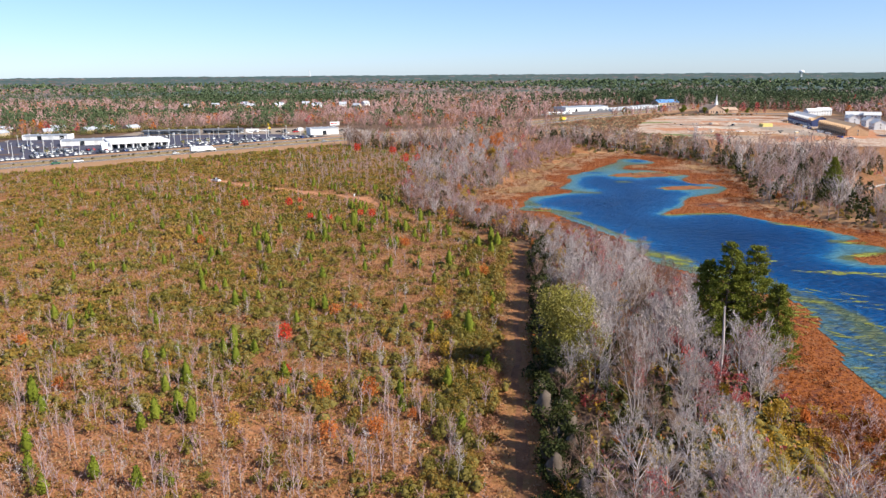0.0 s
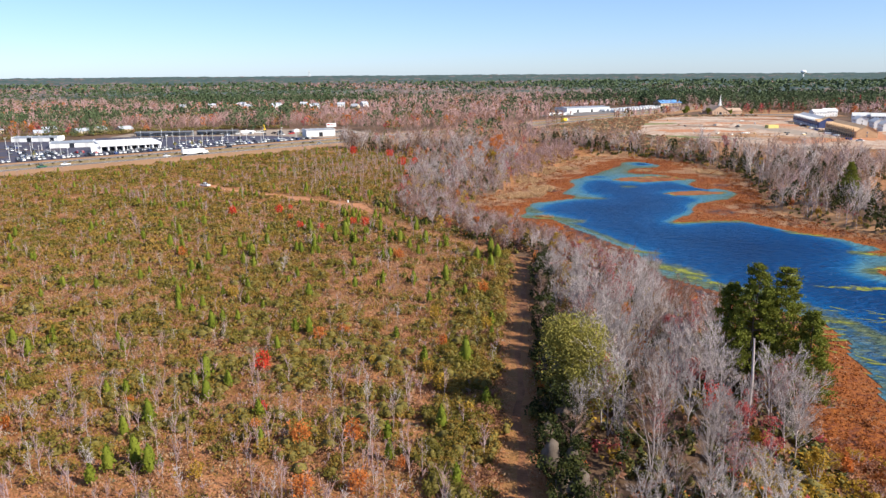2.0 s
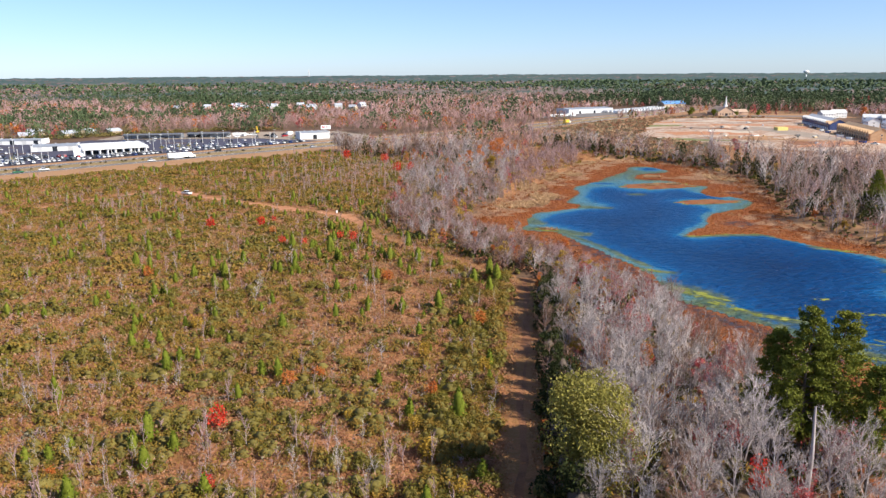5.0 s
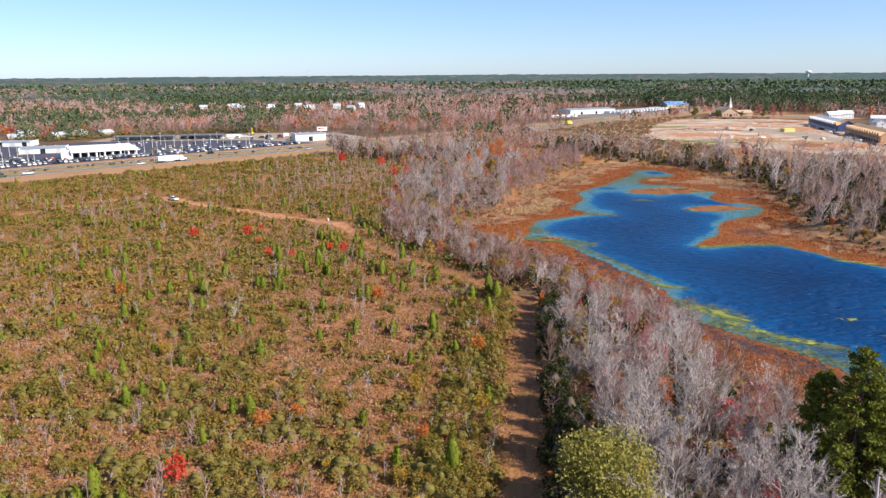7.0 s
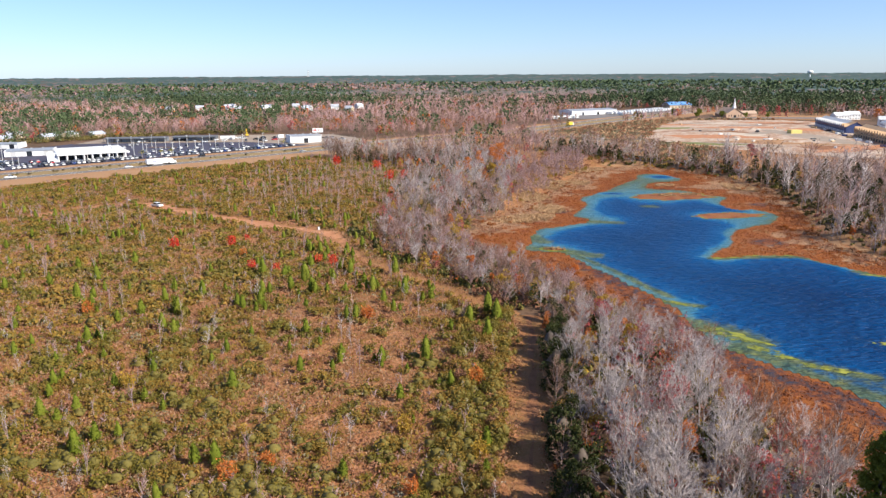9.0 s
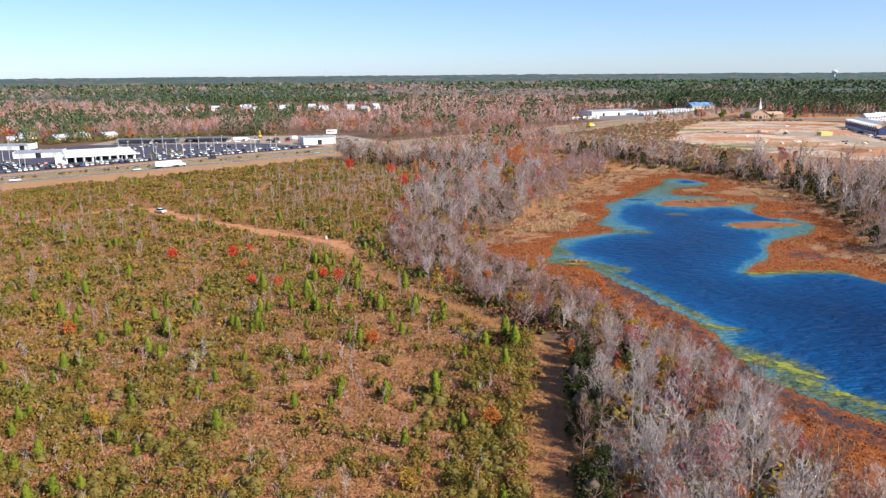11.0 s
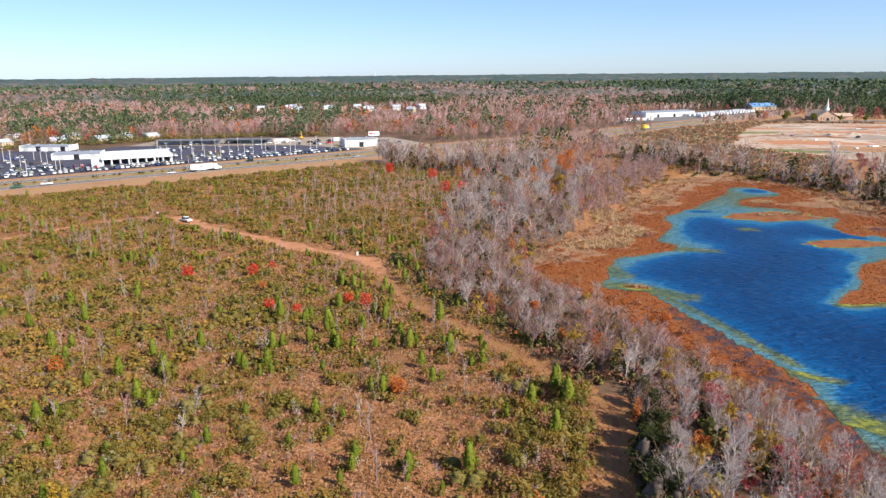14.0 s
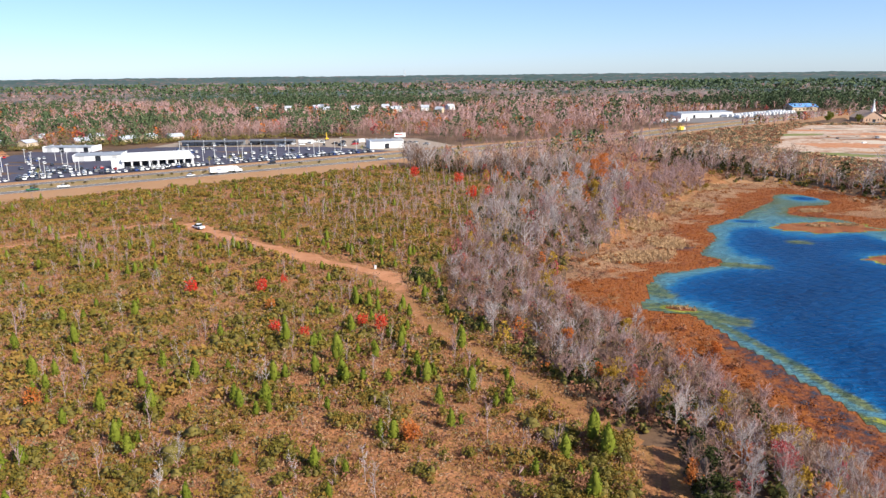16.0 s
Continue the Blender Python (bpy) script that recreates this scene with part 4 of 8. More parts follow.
def scatter(name, shapes, mats, px, py, sc, tall=None, pick=None, label="", category="", z=None):
    """Many plants of a few shapes joined into one mesh that nobody could count."""
    n = len(px)
    if n == 0:
        return None
    pz = ground_z(px, py) if z is None else z
    rot = rng.uniform(0, 6.283, n)
    pick = rng.integers(0, len(shapes), n) if pick is None else pick
    tall = np.ones(n) if tall is None else tall
    VV, TT, MM, off = [], [], [], 0
    for k, (V, T, mi) in enumerate(shapes):
        w = np.where(pick == k)[0]
        if len(w) == 0:
            continue
        c, s_ = np.cos(rot[w])[:, None], np.sin(rot[w])[:, None]
        X = (V[None, :, 0] * c - V[None, :, 1] * s_) * sc[w][:, None] + px[w][:, None]
        Y = (V[None, :, 0] * s_ + V[None, :, 1] * c) * sc[w][:, None] + py[w][:, None]
        Z = V[None, :, 2] * (sc[w] * tall[w])[:, None] + pz[w][:, None]
        VV.append(np.stack([X, Y, Z], 2).reshape(-1, 3))
        TT.append((T[None] + (np.arange(len(w)) * len(V))[:, None, None] + off).reshape(-1, 3))
        MM.append(np.tile(mi, len(w)))
        off += len(w) * len(V)
    me = mesh_from(name, np.concatenate(VV), np.concatenate(TT), mats, np.concatenate(MM))
    return tagged(new(name, me), label, category, kind="stuff")


def plant(name, shape, mats, parts, m, label, category, group):
    """One plant as a thing: each material of its shape is a part."""
    V, T, mi = shape
    e = thing(name, m, label, category, group)
    for k, pn in enumerate(parts):
        t = T[mi == k]
        if len(t) == 0:
            continue
        used, inv = np.unique(t.ravel(), return_inverse=True)
        part(pn, mesh_from(pn, V[used], inv.reshape(-1, 3), [mats[k]]), None, e)
    return e


def jitter_grid(x0, x1, y0, y1, step):
    X, Y = np.meshgrid(np.arange(x0, x1, step), np.arange(y0, y1, step))
    X, Y = X.ravel() + rng.uniform(-0.5, 0.5, X.size) * step, Y.ravel() + rng.uniform(-0.5, 0.5, Y.size) * step
    return X, Y


def road_v(px, py):
    return (px - ROAD_O[0]) * ROAD_V[0] + (py - ROAD_O[1]) * ROAD_V[1]


def in_field(px, py):
    edge = [(9.5, 20), (11.5, 222), (-4, 247), (-13, 259), (-29, 281), (-36, 303), (-38, 322), (-42, 381), (-40, 460), (-60, 516), (-92, 548), (-700, 600), (-700, 20)]
    return inside(px, py, edge) & (road_v(px, py) < -33) & (px > -(py + 40) * 0.98 - 8)


def off_tracks(px, py, gap=0.0):
    return (dist_line(px, py, TRAIL) > 2.9 + gap) & (dist_line(px, py, DIRT[4:9]) > 3.2 + gap) & (dist_line(px, py, DIRT[:5]) > 1.8 + gap * 0.7) & (dist_line(px, py, DIRT[8:]) > 2.2 + gap)


def sow(n, cond, x0, x1, y0, y1, weight=None):
    X, Y = rng.uniform(x0, x1, n * 30), rng.uniform(y0, y1, n * 30)
    k = cond(X, Y)
    if weight is not None:
        k &= rng.random(len(X)) < weight(X, Y)
    return X[k][:n], Y[k][:n]


# ================= scrub field =================
x, y = jitter_grid(-560, 12, 72, 560, 1.85)
k = in_field(x, y) & off_tracks(x, y, 1.0)
clump = lumps(x, y, 15, 12) + 0.5 * lumps(x, y, 7, 13)
straw_ = 0.55 * np.exp(-((x + 22) / 26) ** 2 - ((y - 205) / 42) ** 2) + 0.35 * np.exp(-((x + 50) / 14) ** 2 - ((y - 205) / 9) ** 2)
dens = 0.46 + 0.22 * lumps(x, y, 34, 11) + 0.40 * clump - straw_
dens -= 0.5 * np.exp(-((y - 76) / 34) ** 2) * (x < -4)
dens += 0.22 * np.clip((y - 130) / 80, -1, 1) * (x < -10) + 0.3 * (np.abs(dist_line(x, y, TRAIL) - 7) < 5)
k &= rng.random(len(x)) < np.clip(dens, 0.05, 0.92)
far = np.hypot(x, y - np.clip(y - 85, 0, 121)) > 122
k &= (~far) | (rng.random(len(x)) < 0.62)
x, y, far, clump = x[k], y[k], far[k], clump[k]
edge_ = np.abs(dist_line(x, y, TRAIL) - 7) < 5
sc = (0.5 + 1.1 * rng.random(len(x)) ** 1.6 + 0.75 * np.clip(clump, 0, 1.2) * rng.random(len(x))) * np.where(edge_ & (y < 225), 0.9, 1.0) * np.where(far, 1.2, 1.1)
kind = rng.random(len(x)) + 0.2 * lumps(x, y, 26, 21) - 0.15 * np.clip(clump, 0, 1)
MY_N = [shrub(s, 200, 0.15, tall=t, lobes=l, sides=4, wide=1.15, fat=0.66) for s, t, l in ((1, 1.0, 3), (2, 0.85, 4), (3, 1.2, 3), (4, 0.95, 5))]
MY_F = [shrub(s, 28, 0.36, tall=t, lobes=2, wide=1.25, sides=4, fat=0.6) for s, t in ((5, 1.05), (6, 0.9), (7, 1.2))]
BR_N = [shrub(s, 70, 0.16, tall=t, solid=False) for s, t in ((8, 0.7), (9, 0.9))]
BR_F = [shrub(s, 26, 0.24, tall=t, lobes=2, solid=False) for s, t in ((10, 0.7), (11, 0.85))]
for lo, hi, mname, nm, lab, cat, NS, FS in ((-9, 0.20, "bayberry", "dark_evergreen_scrub", "dark green bayberry scrub over the field", "shrubs", MY_N, MY_F),
                                            (0.20, 0.60, "myrtle", "evergreen_scrub", "olive-green wax myrtle scrub over the field", "shrubs", MY_N, MY_F),
                                            (0.60, 0.90, "brown_brush", "brown_scrub", "russet-brown leafless scrub over the field", "shrubs", BR_N, BR_F),
                                            (0.90, 9, "sage_brush", "grey_scrub", "grey-green groundsel scrub over the field", "shrubs", BR_N, BR_F)):
    w = (kind >= lo) & (kind < hi)
    scatter(nm, NS, [mname, "inner_shade"], x[w & ~far], y[w & ~far], sc[w & ~far], label=lab, category=cat)
    scatter(nm, FS, [mname, "inner_shade"], x[w & far], y[w & far], sc[w & far], label=lab, category=cat)

# large rounded evergreen mounds
DOME_N = [shrub(s, 460, 0.105, tall=0.8, lobes=8, sides=5, wide=1.3, fat=0.8) for s in (15, 16, 17)]
DOME_F = [shrub(s, 90, 0.21, tall=0.85, lobes=5, sides=4, wide=1.3, fat=0.8) for s in (18, 19)]
x, y = sow(1800, lambda a, b: in_field(a, b) & off_tracks(a, b, 2.5), -420, 4, 104, 520, lambda a, b: np.clip(0.25 + 0.75 * lumps(a, b, 17, 14) + 0.35 * lumps(a, b, 44, 19) - 0.9 * np.exp(-((a + 24) / 24) ** 2 - ((b - 205) / 34) ** 2), 0, 1))
far = np.hypot(x, y - np.clip(y - 85, 0, 121)) > 110
t_, sc = rng.random(len(x)) + 0.25 * lumps(x, y, 30, 20), rng.uniform(1.1, 2.6, len(x))
for lo, hi, mname, nm, lab in ((-9, 0.42, "bayberry", "dark_shrub_mounds", "rounded dark green bayberry mounds in the field"), (0.42, 9, "myrtle", "olive_shrub_mounds", "rounded olive wax myrtle mounds in the field")):
    w = (t_ >= lo) & (t_ < hi)
    scatter(nm, DOME_N, [mname, "inner_shade"], x[w & ~far], y[w & ~far], sc[w & ~far], label=lab, category="shrubs")
    scatter(nm, DOME_F, [mname, "inner_shade"], x[w & far], y[w & far], sc[w & far], label=lab, category="shrubs")

# taller bushes on the field side of the trail
qy = rng.uniform(74, 228, 240)
qx = np.interp(qy, [81, 103, 140, 170, 200, 226], [4.0, 4.5, 5.8, 7.8, 9.3, 10.3]) - 4.5 - 10.0 * rng.random(240) ** 1.2
t_ = rng.random(240)
for lo, hi, mname, nm, lab in ((0, 0.52, "myrtle", "trailside_bushes", "olive wax myrtle bushes beside the trail"), (0.52, 0.82, "bayberry", "dark_trailside_bushes", "dark evergreen bushes beside the trail"), (0.82, 1.01, "brown_brush", "brown_trailside_bushes", "russet-brown bushes beside the trail")):
    w = (t_ >= lo) & (t_ < hi)
    scatter(nm, [shrub(s, 460, 0.125, tall=t, lobes=7, wide=1.1, solid=mname != "brown_brush", fat=0.7) for s, t in ((12, 1.2), (13, 1.5), (14, 1.0))], [mname, "inner_shade"], qx[w], qy[w], rng.uniform(0.9, 2.1, w.sum()), label=lab, category="bushes")

# dry grass
tuft = []
for s_ in range(4):
    r_ = np.random.default_rng(50 + s_)
    sh = Shape()
    sh.leaves(np.column_stack([r_.normal(size=(8, 2)) * 0.36, np.full(8, 0.05)]), 0.19, 0, r_, 2.6)
    tuft.append(sh.done())
x, y = jitter_grid(-190, 12, 74, 300, 0.92)
k = in_field(x, y) & off_tracks(x, y, -1.1) & (rng.random(len(x)) < 0.50 + 0.3 * lumps(x, y, 18, 31) + 0.4 * np.exp(-((y - 78) / 34) ** 2)) & (np.hypot(x, y - np.clip(y - 85, 0, 121)) < 170)
scatter("dry_grass", tuft, ["straw"], x[k], y[k], rng.uniform(0.7, 1.6, k.sum()), label="russet dry broomsedge grass over the field", category="grass")

weed = []
for s_ in range(4):
    r_ = np.random.default_rng(58 + s_)
    sh = Shape()
    z_ = r_.uniform(0.1, 0.55, 9)
    sh.leaves(np.column_stack([r_.normal(size=(9, 2)) * 0.30, z_]), 0.19, 0, r_, 3.0)
    weed.append(sh.done())
x, y = jitter_grid(-230, 12, 74, 330, 1.12)
k = in_field(x, y) & off_tracks(x, y, -1.3) & (rng.random(len(x)) < np.clip(0.5 + 0.45 * lumps(x, y, 12, 33) + 0.2 * lumps(x, y, 40, 34), 0.12, 0.95)) & (np.hypot(x, y - np.clip(y - 85, 0, 121)) < 210)
scatter("tall_broomsedge", weed, ["broomsedge"], x[k], y[k], rng.uniform(0.8, 1.7, k.sum()), label="tan knee-high broomsedge and weeds over the field", category="grass")

x, y = jitter_grid(-330, 12, 74, 420, 1.15)
bare_ = 0.5 * np.exp(-((x + 22) / 26) ** 2 - ((y - 205) / 42) ** 2) + 0.4 * np.exp(-((y - 78) / 30) ** 2)
k = in_field(x, y) & off_tracks(x, y, 0.2) & (rng.random(len(x)) < np.clip(0.42 + 0.42 * lumps(x, y, 15, 37) + 0.15 * np.clip((y - 130) / 90, -1, 1) - bare_, 0, 0.9))
k &= (y < 300) | (rng.random(len(x)) < 0.6)
x, y = x[k], y[k]
w = rng.random(len(x)) < 0.72
scatter("olive_groundcover", weed, ["myrtle"], x[w], y[w], rng.uniform(1.0, 2.1, w.sum()), label="low olive-green seedlings and herbs over the field", category="herbs")
scatter("sage_groundcover", weed, ["sage_brush"], x[~w], y[~w], rng.uniform(0.9, 1.9, (~w).sum()), label="low grey-green herbs over the field", category="herbs")

x, y = jitter_grid(-330, 12, 74, 420, 1.5)
k = in_field(x, y) & off_tracks(x, y, 0.2) & (rng.random(len(x)) < np.clip(0.56 + 0.4 * lumps(x, y, 19, 38), 0, 0.95))
scatter("brown_groundcover", weed, ["brown_brush"], x[k], y[k], rng.uniform(0.8, 1.7, k.sum()), label="low russet-brown weeds over the field", category="weeds")

x, y = sow(900, lambda a, b: in_field(a, b) & off_tracks(a, b, 0.5), -230, 5, 90, 330, lambda a, b: np.clip(0.1 + 0.9 * lumps(a, b, 24, 39), 0, 1))
scatter("white_groundsel", [shrub(s, 40, 0.17, tall=0.7, lobes=2, solid=False) for s in (47, 48)], ["groundsel_seed"], x, y, rng.uniform(0.35, 0.95, len(x)), label="silvery-white seeding groundsel tufts over the field", category="herbs")

# ================= cedars, saplings, bright young trees =================
CED = [plant("cedar_sapling", (lambda a, b: (np.vstack([a[0], b[0]]), np.vstack([a[1], b[1] + len(a[0])]), np.concatenate([a[2], b[2] + 1])))(cedar(s, h), trunk_only(h * 0.55, 0.05, s)),
             ["cedar_green", "bark_dark"], ["foliage", "trunk"], pose(0, 0, 0), "bright green columnar young red cedar", "cedar", "cedars in the field") for s, h in ((1, 3.4), (2, 2.8), (3, 3.9), (4, 2.4))]
used_first = {}


def place(protos, px, py, sc, tall=None):
    """Sets out copies of a few made plants, each a thing of its own."""
    pz = ground_z(px, py)
    for i in range(len(px)):
        p = protos[int(rng.integers(0, len(protos)))]
        m = Matrix.Translation((px[i], py[i], pz[i])) @ Matrix.Rotation(rng.uniform(0, 6.28), 4, "Z") @ Matrix.Diagonal((sc[i], sc[i], sc[i] * (tall[i] if tall is not None else 1), 1))
        if p.name not in used_first:
            used_first[p.name] = True
            p.matrix_basis = m
        else:
            c = copy_thing(p, Matrix())
            c.matrix_basis = m


def clear_field(px, py):
    return in_field(px, py) & off_tracks(px, py, 1.2)


CEDARS_START = [(-77, 105), (-68, 89), (-64, 83), (-54, 96), (-53, 99), (-50, 101), (-47, 99), (-53, 130), (-51, 131), (-48, 123), (-34, 108), (-37, 117), (-91, 141), (-93, 153), (-73, 144), (-98, 147), (-15, 110), (-4, 98), (-59, 78), (-54, 82), (-47, 80), (-54, 114), (0, 121), (1, 155), (-12, 141), (-60, 158), (-7, 114), (-4, 140)]
CEDARS_MID = [(-72, 169), (-68, 167), (-67, 171), (-59, 162), (-44, 181), (-14, 179), (-11, 197), (-38, 156), (-41, 156), (-19, 154), (1, 209), (3, 221), (-81, 197), (-72, 224), (-44, 241), (-98, 234), (1, 163)]
CEDARS_FAR = [(-54, 230), (-56, 238), (-50, 243), (-43, 240), (-40, 241), (-41, 253), (-48, 250), (-62, 258), (-41, 264), (-38, 263), (-32, 250), (-13, 236), (-15, 235), (-20, 241), (-25, 260), (-13, 242), (-3, 219), (1, 225), (3, 223), (-101, 232), (-116, 245), (-105, 249), (-80, 241), (-74, 227), (-72, 223), (-71, 237), (-80, 222), (-104, 269), (-114, 264), (-117, 261), (-67, 242), (-80, 204), (-82, 202), (-67, 210)]
ced = np.array(CEDARS_START + CEDARS_MID + CEDARS_FAR, float)
place(CED, ced[:, 0], ced[:, 1], rng.uniform(1.15, 1.65, len(ced)))
cxs, cys = sow(140, clear_field, -190, 10, 78, 350, lambda a, b: np.clip(0.25 + 0.5 * lumps(a, b, 30, 41) + 0.8 * np.exp(-((dist_line(a, b, DIRT) - 10) / 12) ** 2) + 0.5 * np.exp(-((a + 42) / 14) ** 2 - ((b - 262) / 16) ** 2), 0.03, 1))
place(CED, cxs, cys, rng.uniform(0.7, 1.3, len(cxs)))
cxs, cys = sow(120, clear_field, -170, 0, 175, 345, lambda a, b: np.clip(0.15 + 0.7 * lumps(a, b, 17, 42), 0, 1))
scatter("midfield_cedars", [cedar(s, h_, 110) for s, h_ in ((13, 3.0), (14, 2.4), (15, 3.5))], ["cedar_green"], cxs, cys, rng.uniform(0.7, 1.3, len(cxs)), label="bright green columnar young cedars in the field", category="cedars")
cxs, cys = sow(190, clear_field, -420, -30, 300, 540)
scatter("far_cedars", [cedar(s, 3.0, 60) for s in (11, 12)], ["cedar_green"], cxs, cys, rng.uniform(0.7, 1.4, len(cxs)), label="green young cedars beyond the dirt track", category="cedars")

SAP_N = [bare_tree(s, h, limbs=16, branches=5, twigs=3, spread=sp, thick=0.42) for s, h, sp in ((21, 5.2, 0.17), (22, 4.4, 0.26), (23, 6.0, 0.15), (24, 3.8, 0.30))]
SAP = [plant("bare_sapling", s, ["bark_grey", "twig_grey"], ["trunk", "crown"], pose(0, 0, 0), "pale grey leafless sapling in dry grass", "sapling", "bare saplings in the field") for s in SAP_N]
cxs, cys = sow(290, clear_field, -200, 9, 74, 300, lambda a, b: np.clip(0.95 * np.exp(-((b - 75) / 45) ** 2) + 0.12 + 0.3 * lumps(a, b, 40, 44), 0.02, 1))
place(SAP, cxs, cys, rng.uniform(0.65, 1.25, len(cxs)))
cxs, cys = sow(1150, clear_field, -330, 8, 72, 540, lambda a, b: np.clip(0.9 * np.exp(-((b - 75) / 50) ** 2) + 0.9 * np.exp(-((a + 66) / 46) ** 2 - ((b - 430) / 85) ** 2) + 0.6 * np.exp(-((a + 150) / 40) ** 2 - ((b - 330) / 22) ** 2) + 0.05 + 0.12 * lumps(a, b, 40, 45), 0.0, 1))
scatter("bare_thicket", [small_bare(s, 4.8, 8, 3, w=0.8, wid=0.024, out=0.42) for s in (31, 32, 33)], ["bark_grey", "twig_pink"], cxs, cys, rng.uniform(0.5, 1.35, len(cxs)), label="pinkish-grey leafless young trees over the field", category="saplings")
cxs, cys = sow(2700, clear_field, -330, 8, 72, 540, lambda a, b: np.clip(0.9 * np.exp(-((b - 80) / 50) ** 2) + 0.26 + 0.4 * lumps(a, b, 22, 46), 0.0, 1))
scatter("pink_brush", [small_bare(s, 1.7, 6, 2, w=0.6, wid=0.032) for s in (34, 35, 36)], ["twig_pink", "twig_pink"], cxs, cys, rng.uniform(0.6, 1.4, len(cxs)), label="pinkish-brown leafless brush over the field", category="brush")


FIELD_TREE = [plant("field_tree", bare_tree(s, h, 18, 6, 5, spread=sp, thick=0.62), ["bark_grey", "twig_grey"], ["trunk", "crown"], pose(0, 0, 0), "pale grey leafless young hardwood standing in scrub", "tree", "lone bare trees in the field") for s, h, sp in ((25, 6.5, 0.30), (26, 6.0, 0.24), (27, 7.0, 0.2))]
ft = np.array([(-56, 235), (-27, 204), (-40, 208), (-56, 200), (-93, 207), (-57, 207), (-30, 209), (-20, 165), (-58, 236), (-75, 139), (-59, 123), (-20, 122), (-26, 121), (-72, 112), (-55, 98), (-17, 87), (-40, 93), (-50, 82), (-62, 96), (-28, 93), (-11, 88), (-4, 83), (-15, 123), (-20, 123)])
place(FIELD_TREE, ft[:, 0], ft[:, 1], rng.uniform(0.75, 1.1, len(ft)))


def bright(seed, h, w, leaf):
    c, t = round_crown(seed, h, w), trunk_only(h * 0.6, 0.07, seed)
    return np.vstack([c[0], t[0]]), np.vstack([c[1], t[1] + len(c[0])]), np.concatenate([c[2], t[2] + 1]), leaf


COL = {}
for leaf, word in (("leaf_red", "scarlet"), ("leaf_orange", "orange"), ("leaf_yellow", "golden yellow")):
    COL[leaf] = [plant("maple_sapling", bright(s, 3.4, 1.25, leaf)[:3], [leaf, "bark_grey"], ["crown", "trunk"], pose(0, 0, 0), word + " autumn-leaved young tree in the scrub", "young tree", "autumn trees in the field") for s in (61, 62)]
REDS = [(-99.5, 287, 1.05), (-82, 290.5, 1.05), (-44.3, 268.5, .95), (-49, 270, .8), (-90, 500, 1.6), (-63, 481, 1.6), (-50, 440, 1.5), (-43, 443, 1.4), (-59, 261, .7), (-67, 264, .8), (-42, 136, 1.0), (-37, 118, .7), (-80, 300, .6)]
ORANGES = [(-28, 108, 1.15), (-20, 109, 1.0), (-95, 130, .8), (-76, 111, .6), (-30, 156, .6), (-35, 152, .9), (-93, 222, .9), (-27, 222, .8), (-1, 186, .9), (-74, 278, .8), (-26, 221, .8), (-17, 96, .9), (-24, 94, 1), (-31, 157, .6), (-60, 120, .5), (-9, 150, .7), (-36, 112, .6), (-12, 102, .5)]
YELLOWS = [(-63, 181, .9), (-37, 165, .6), (-12, 168, .8), (-8, 128, .9), (-22, 140, .5), (0, 160, .8), (-40, 98, .7), (-3, 118, .8), (-11, 137, .7)]
for leaf, rows in (("leaf_red", REDS), ("leaf_orange", ORANGES), ("leaf_yellow", YELLOWS)):
    a = np.array(rows)
    place(COL[leaf], a[:, 0], a[:, 1], a[:, 2] * 1.2)

# ================= tree belts round the pond =================


def in_belt(px, py):
    return inside(px, py, BELT) & (basin_sd(px, py) > 1.0) & off_tracks(px, py, 1.5)


def stature(px, py):
    """How tall the wood stands: full by the trail's start and in the grove beyond the track, low brush between."""
    f = np.interp(py, [0, 165, 205, 228, 262, 300, 330, 350, 600], [1, 1, 0.85, 0.55, 0.42, 0.45, 0.58, 0.82, 0.9])
    sd = basin_sd(px, py)
    return f * np.where((py > 215) & (py < 345), np.interp(sd, [0, 9, 20], [0.6, 0.9, 1.15]), 1.0)


NEAR = [plant("bare_tree", bare_tree(s, h * 1.05, 22, 8, 10, fork=f, leafy=lf, spread=sp * 1.15, thick=0.85), ["bark_grey", tw, "leaf_crimson"], ["trunk", "crown", "foliage"], pose(0, 0, 0), lab, "tree", "bare trees beside the pond")
        for s, h, f, lf, sp, tw, lab in ((71, 11.5, 1, 0, 0.30, "twig_grey", "tall pale grey leafless hardwood by the pond"), (72, 10.5, 2, 0, 0.33, "twig_grey", "forked pale grey leafless hardwood by the pond"),
                                         (73, 12.5, 1, 0, 0.26, "twig_grey", "tall silvery-grey leafless hardwood by the pond"), (74, 9.5, 3, 0, 0.34, "twig_grey", "many-stemmed pale grey leafless hardwood by the pond"),
                                         (77, 10.5, 2, 0, 0.30, "twig_brown", "forked brown-twigged leafless hardwood by the pond"), (75, 10.0, 1, 230, 0.30, "twig_pink", "leafless maple with a few crimson leaves"), (76, 11.0, 2, 0, 0.30, "twig_grey", "forked silvery-grey leafless hardwood by the pond"))]
bx, by = jitter_grid(10, 60, 63, 222, 4.9)
k = in_belt(bx, by) & (np.hypot(bx - 14, by - 119) > 5.0) & (np.hypot(bx - 47.5, by - 131) > 3)
off_ = bx - np.interp(by, [81, 103, 140, 170, 200, 226], [4.0, 4.5, 5.8, 7.8, 9.3, 10.3])
k &= (off_ > 7.0) & ~inside(bx, by, [(33, 60), (34, 86), (39, 104), (66, 110), (70, 60)]) & (np.hypot(bx - 41, by - 117) > 2)
k &= rng.random(len(bx)) < 0.78 + 0.4 * lumps(bx, by, 22, 52)
bx, by = bx[k][:300], by[k][:300]
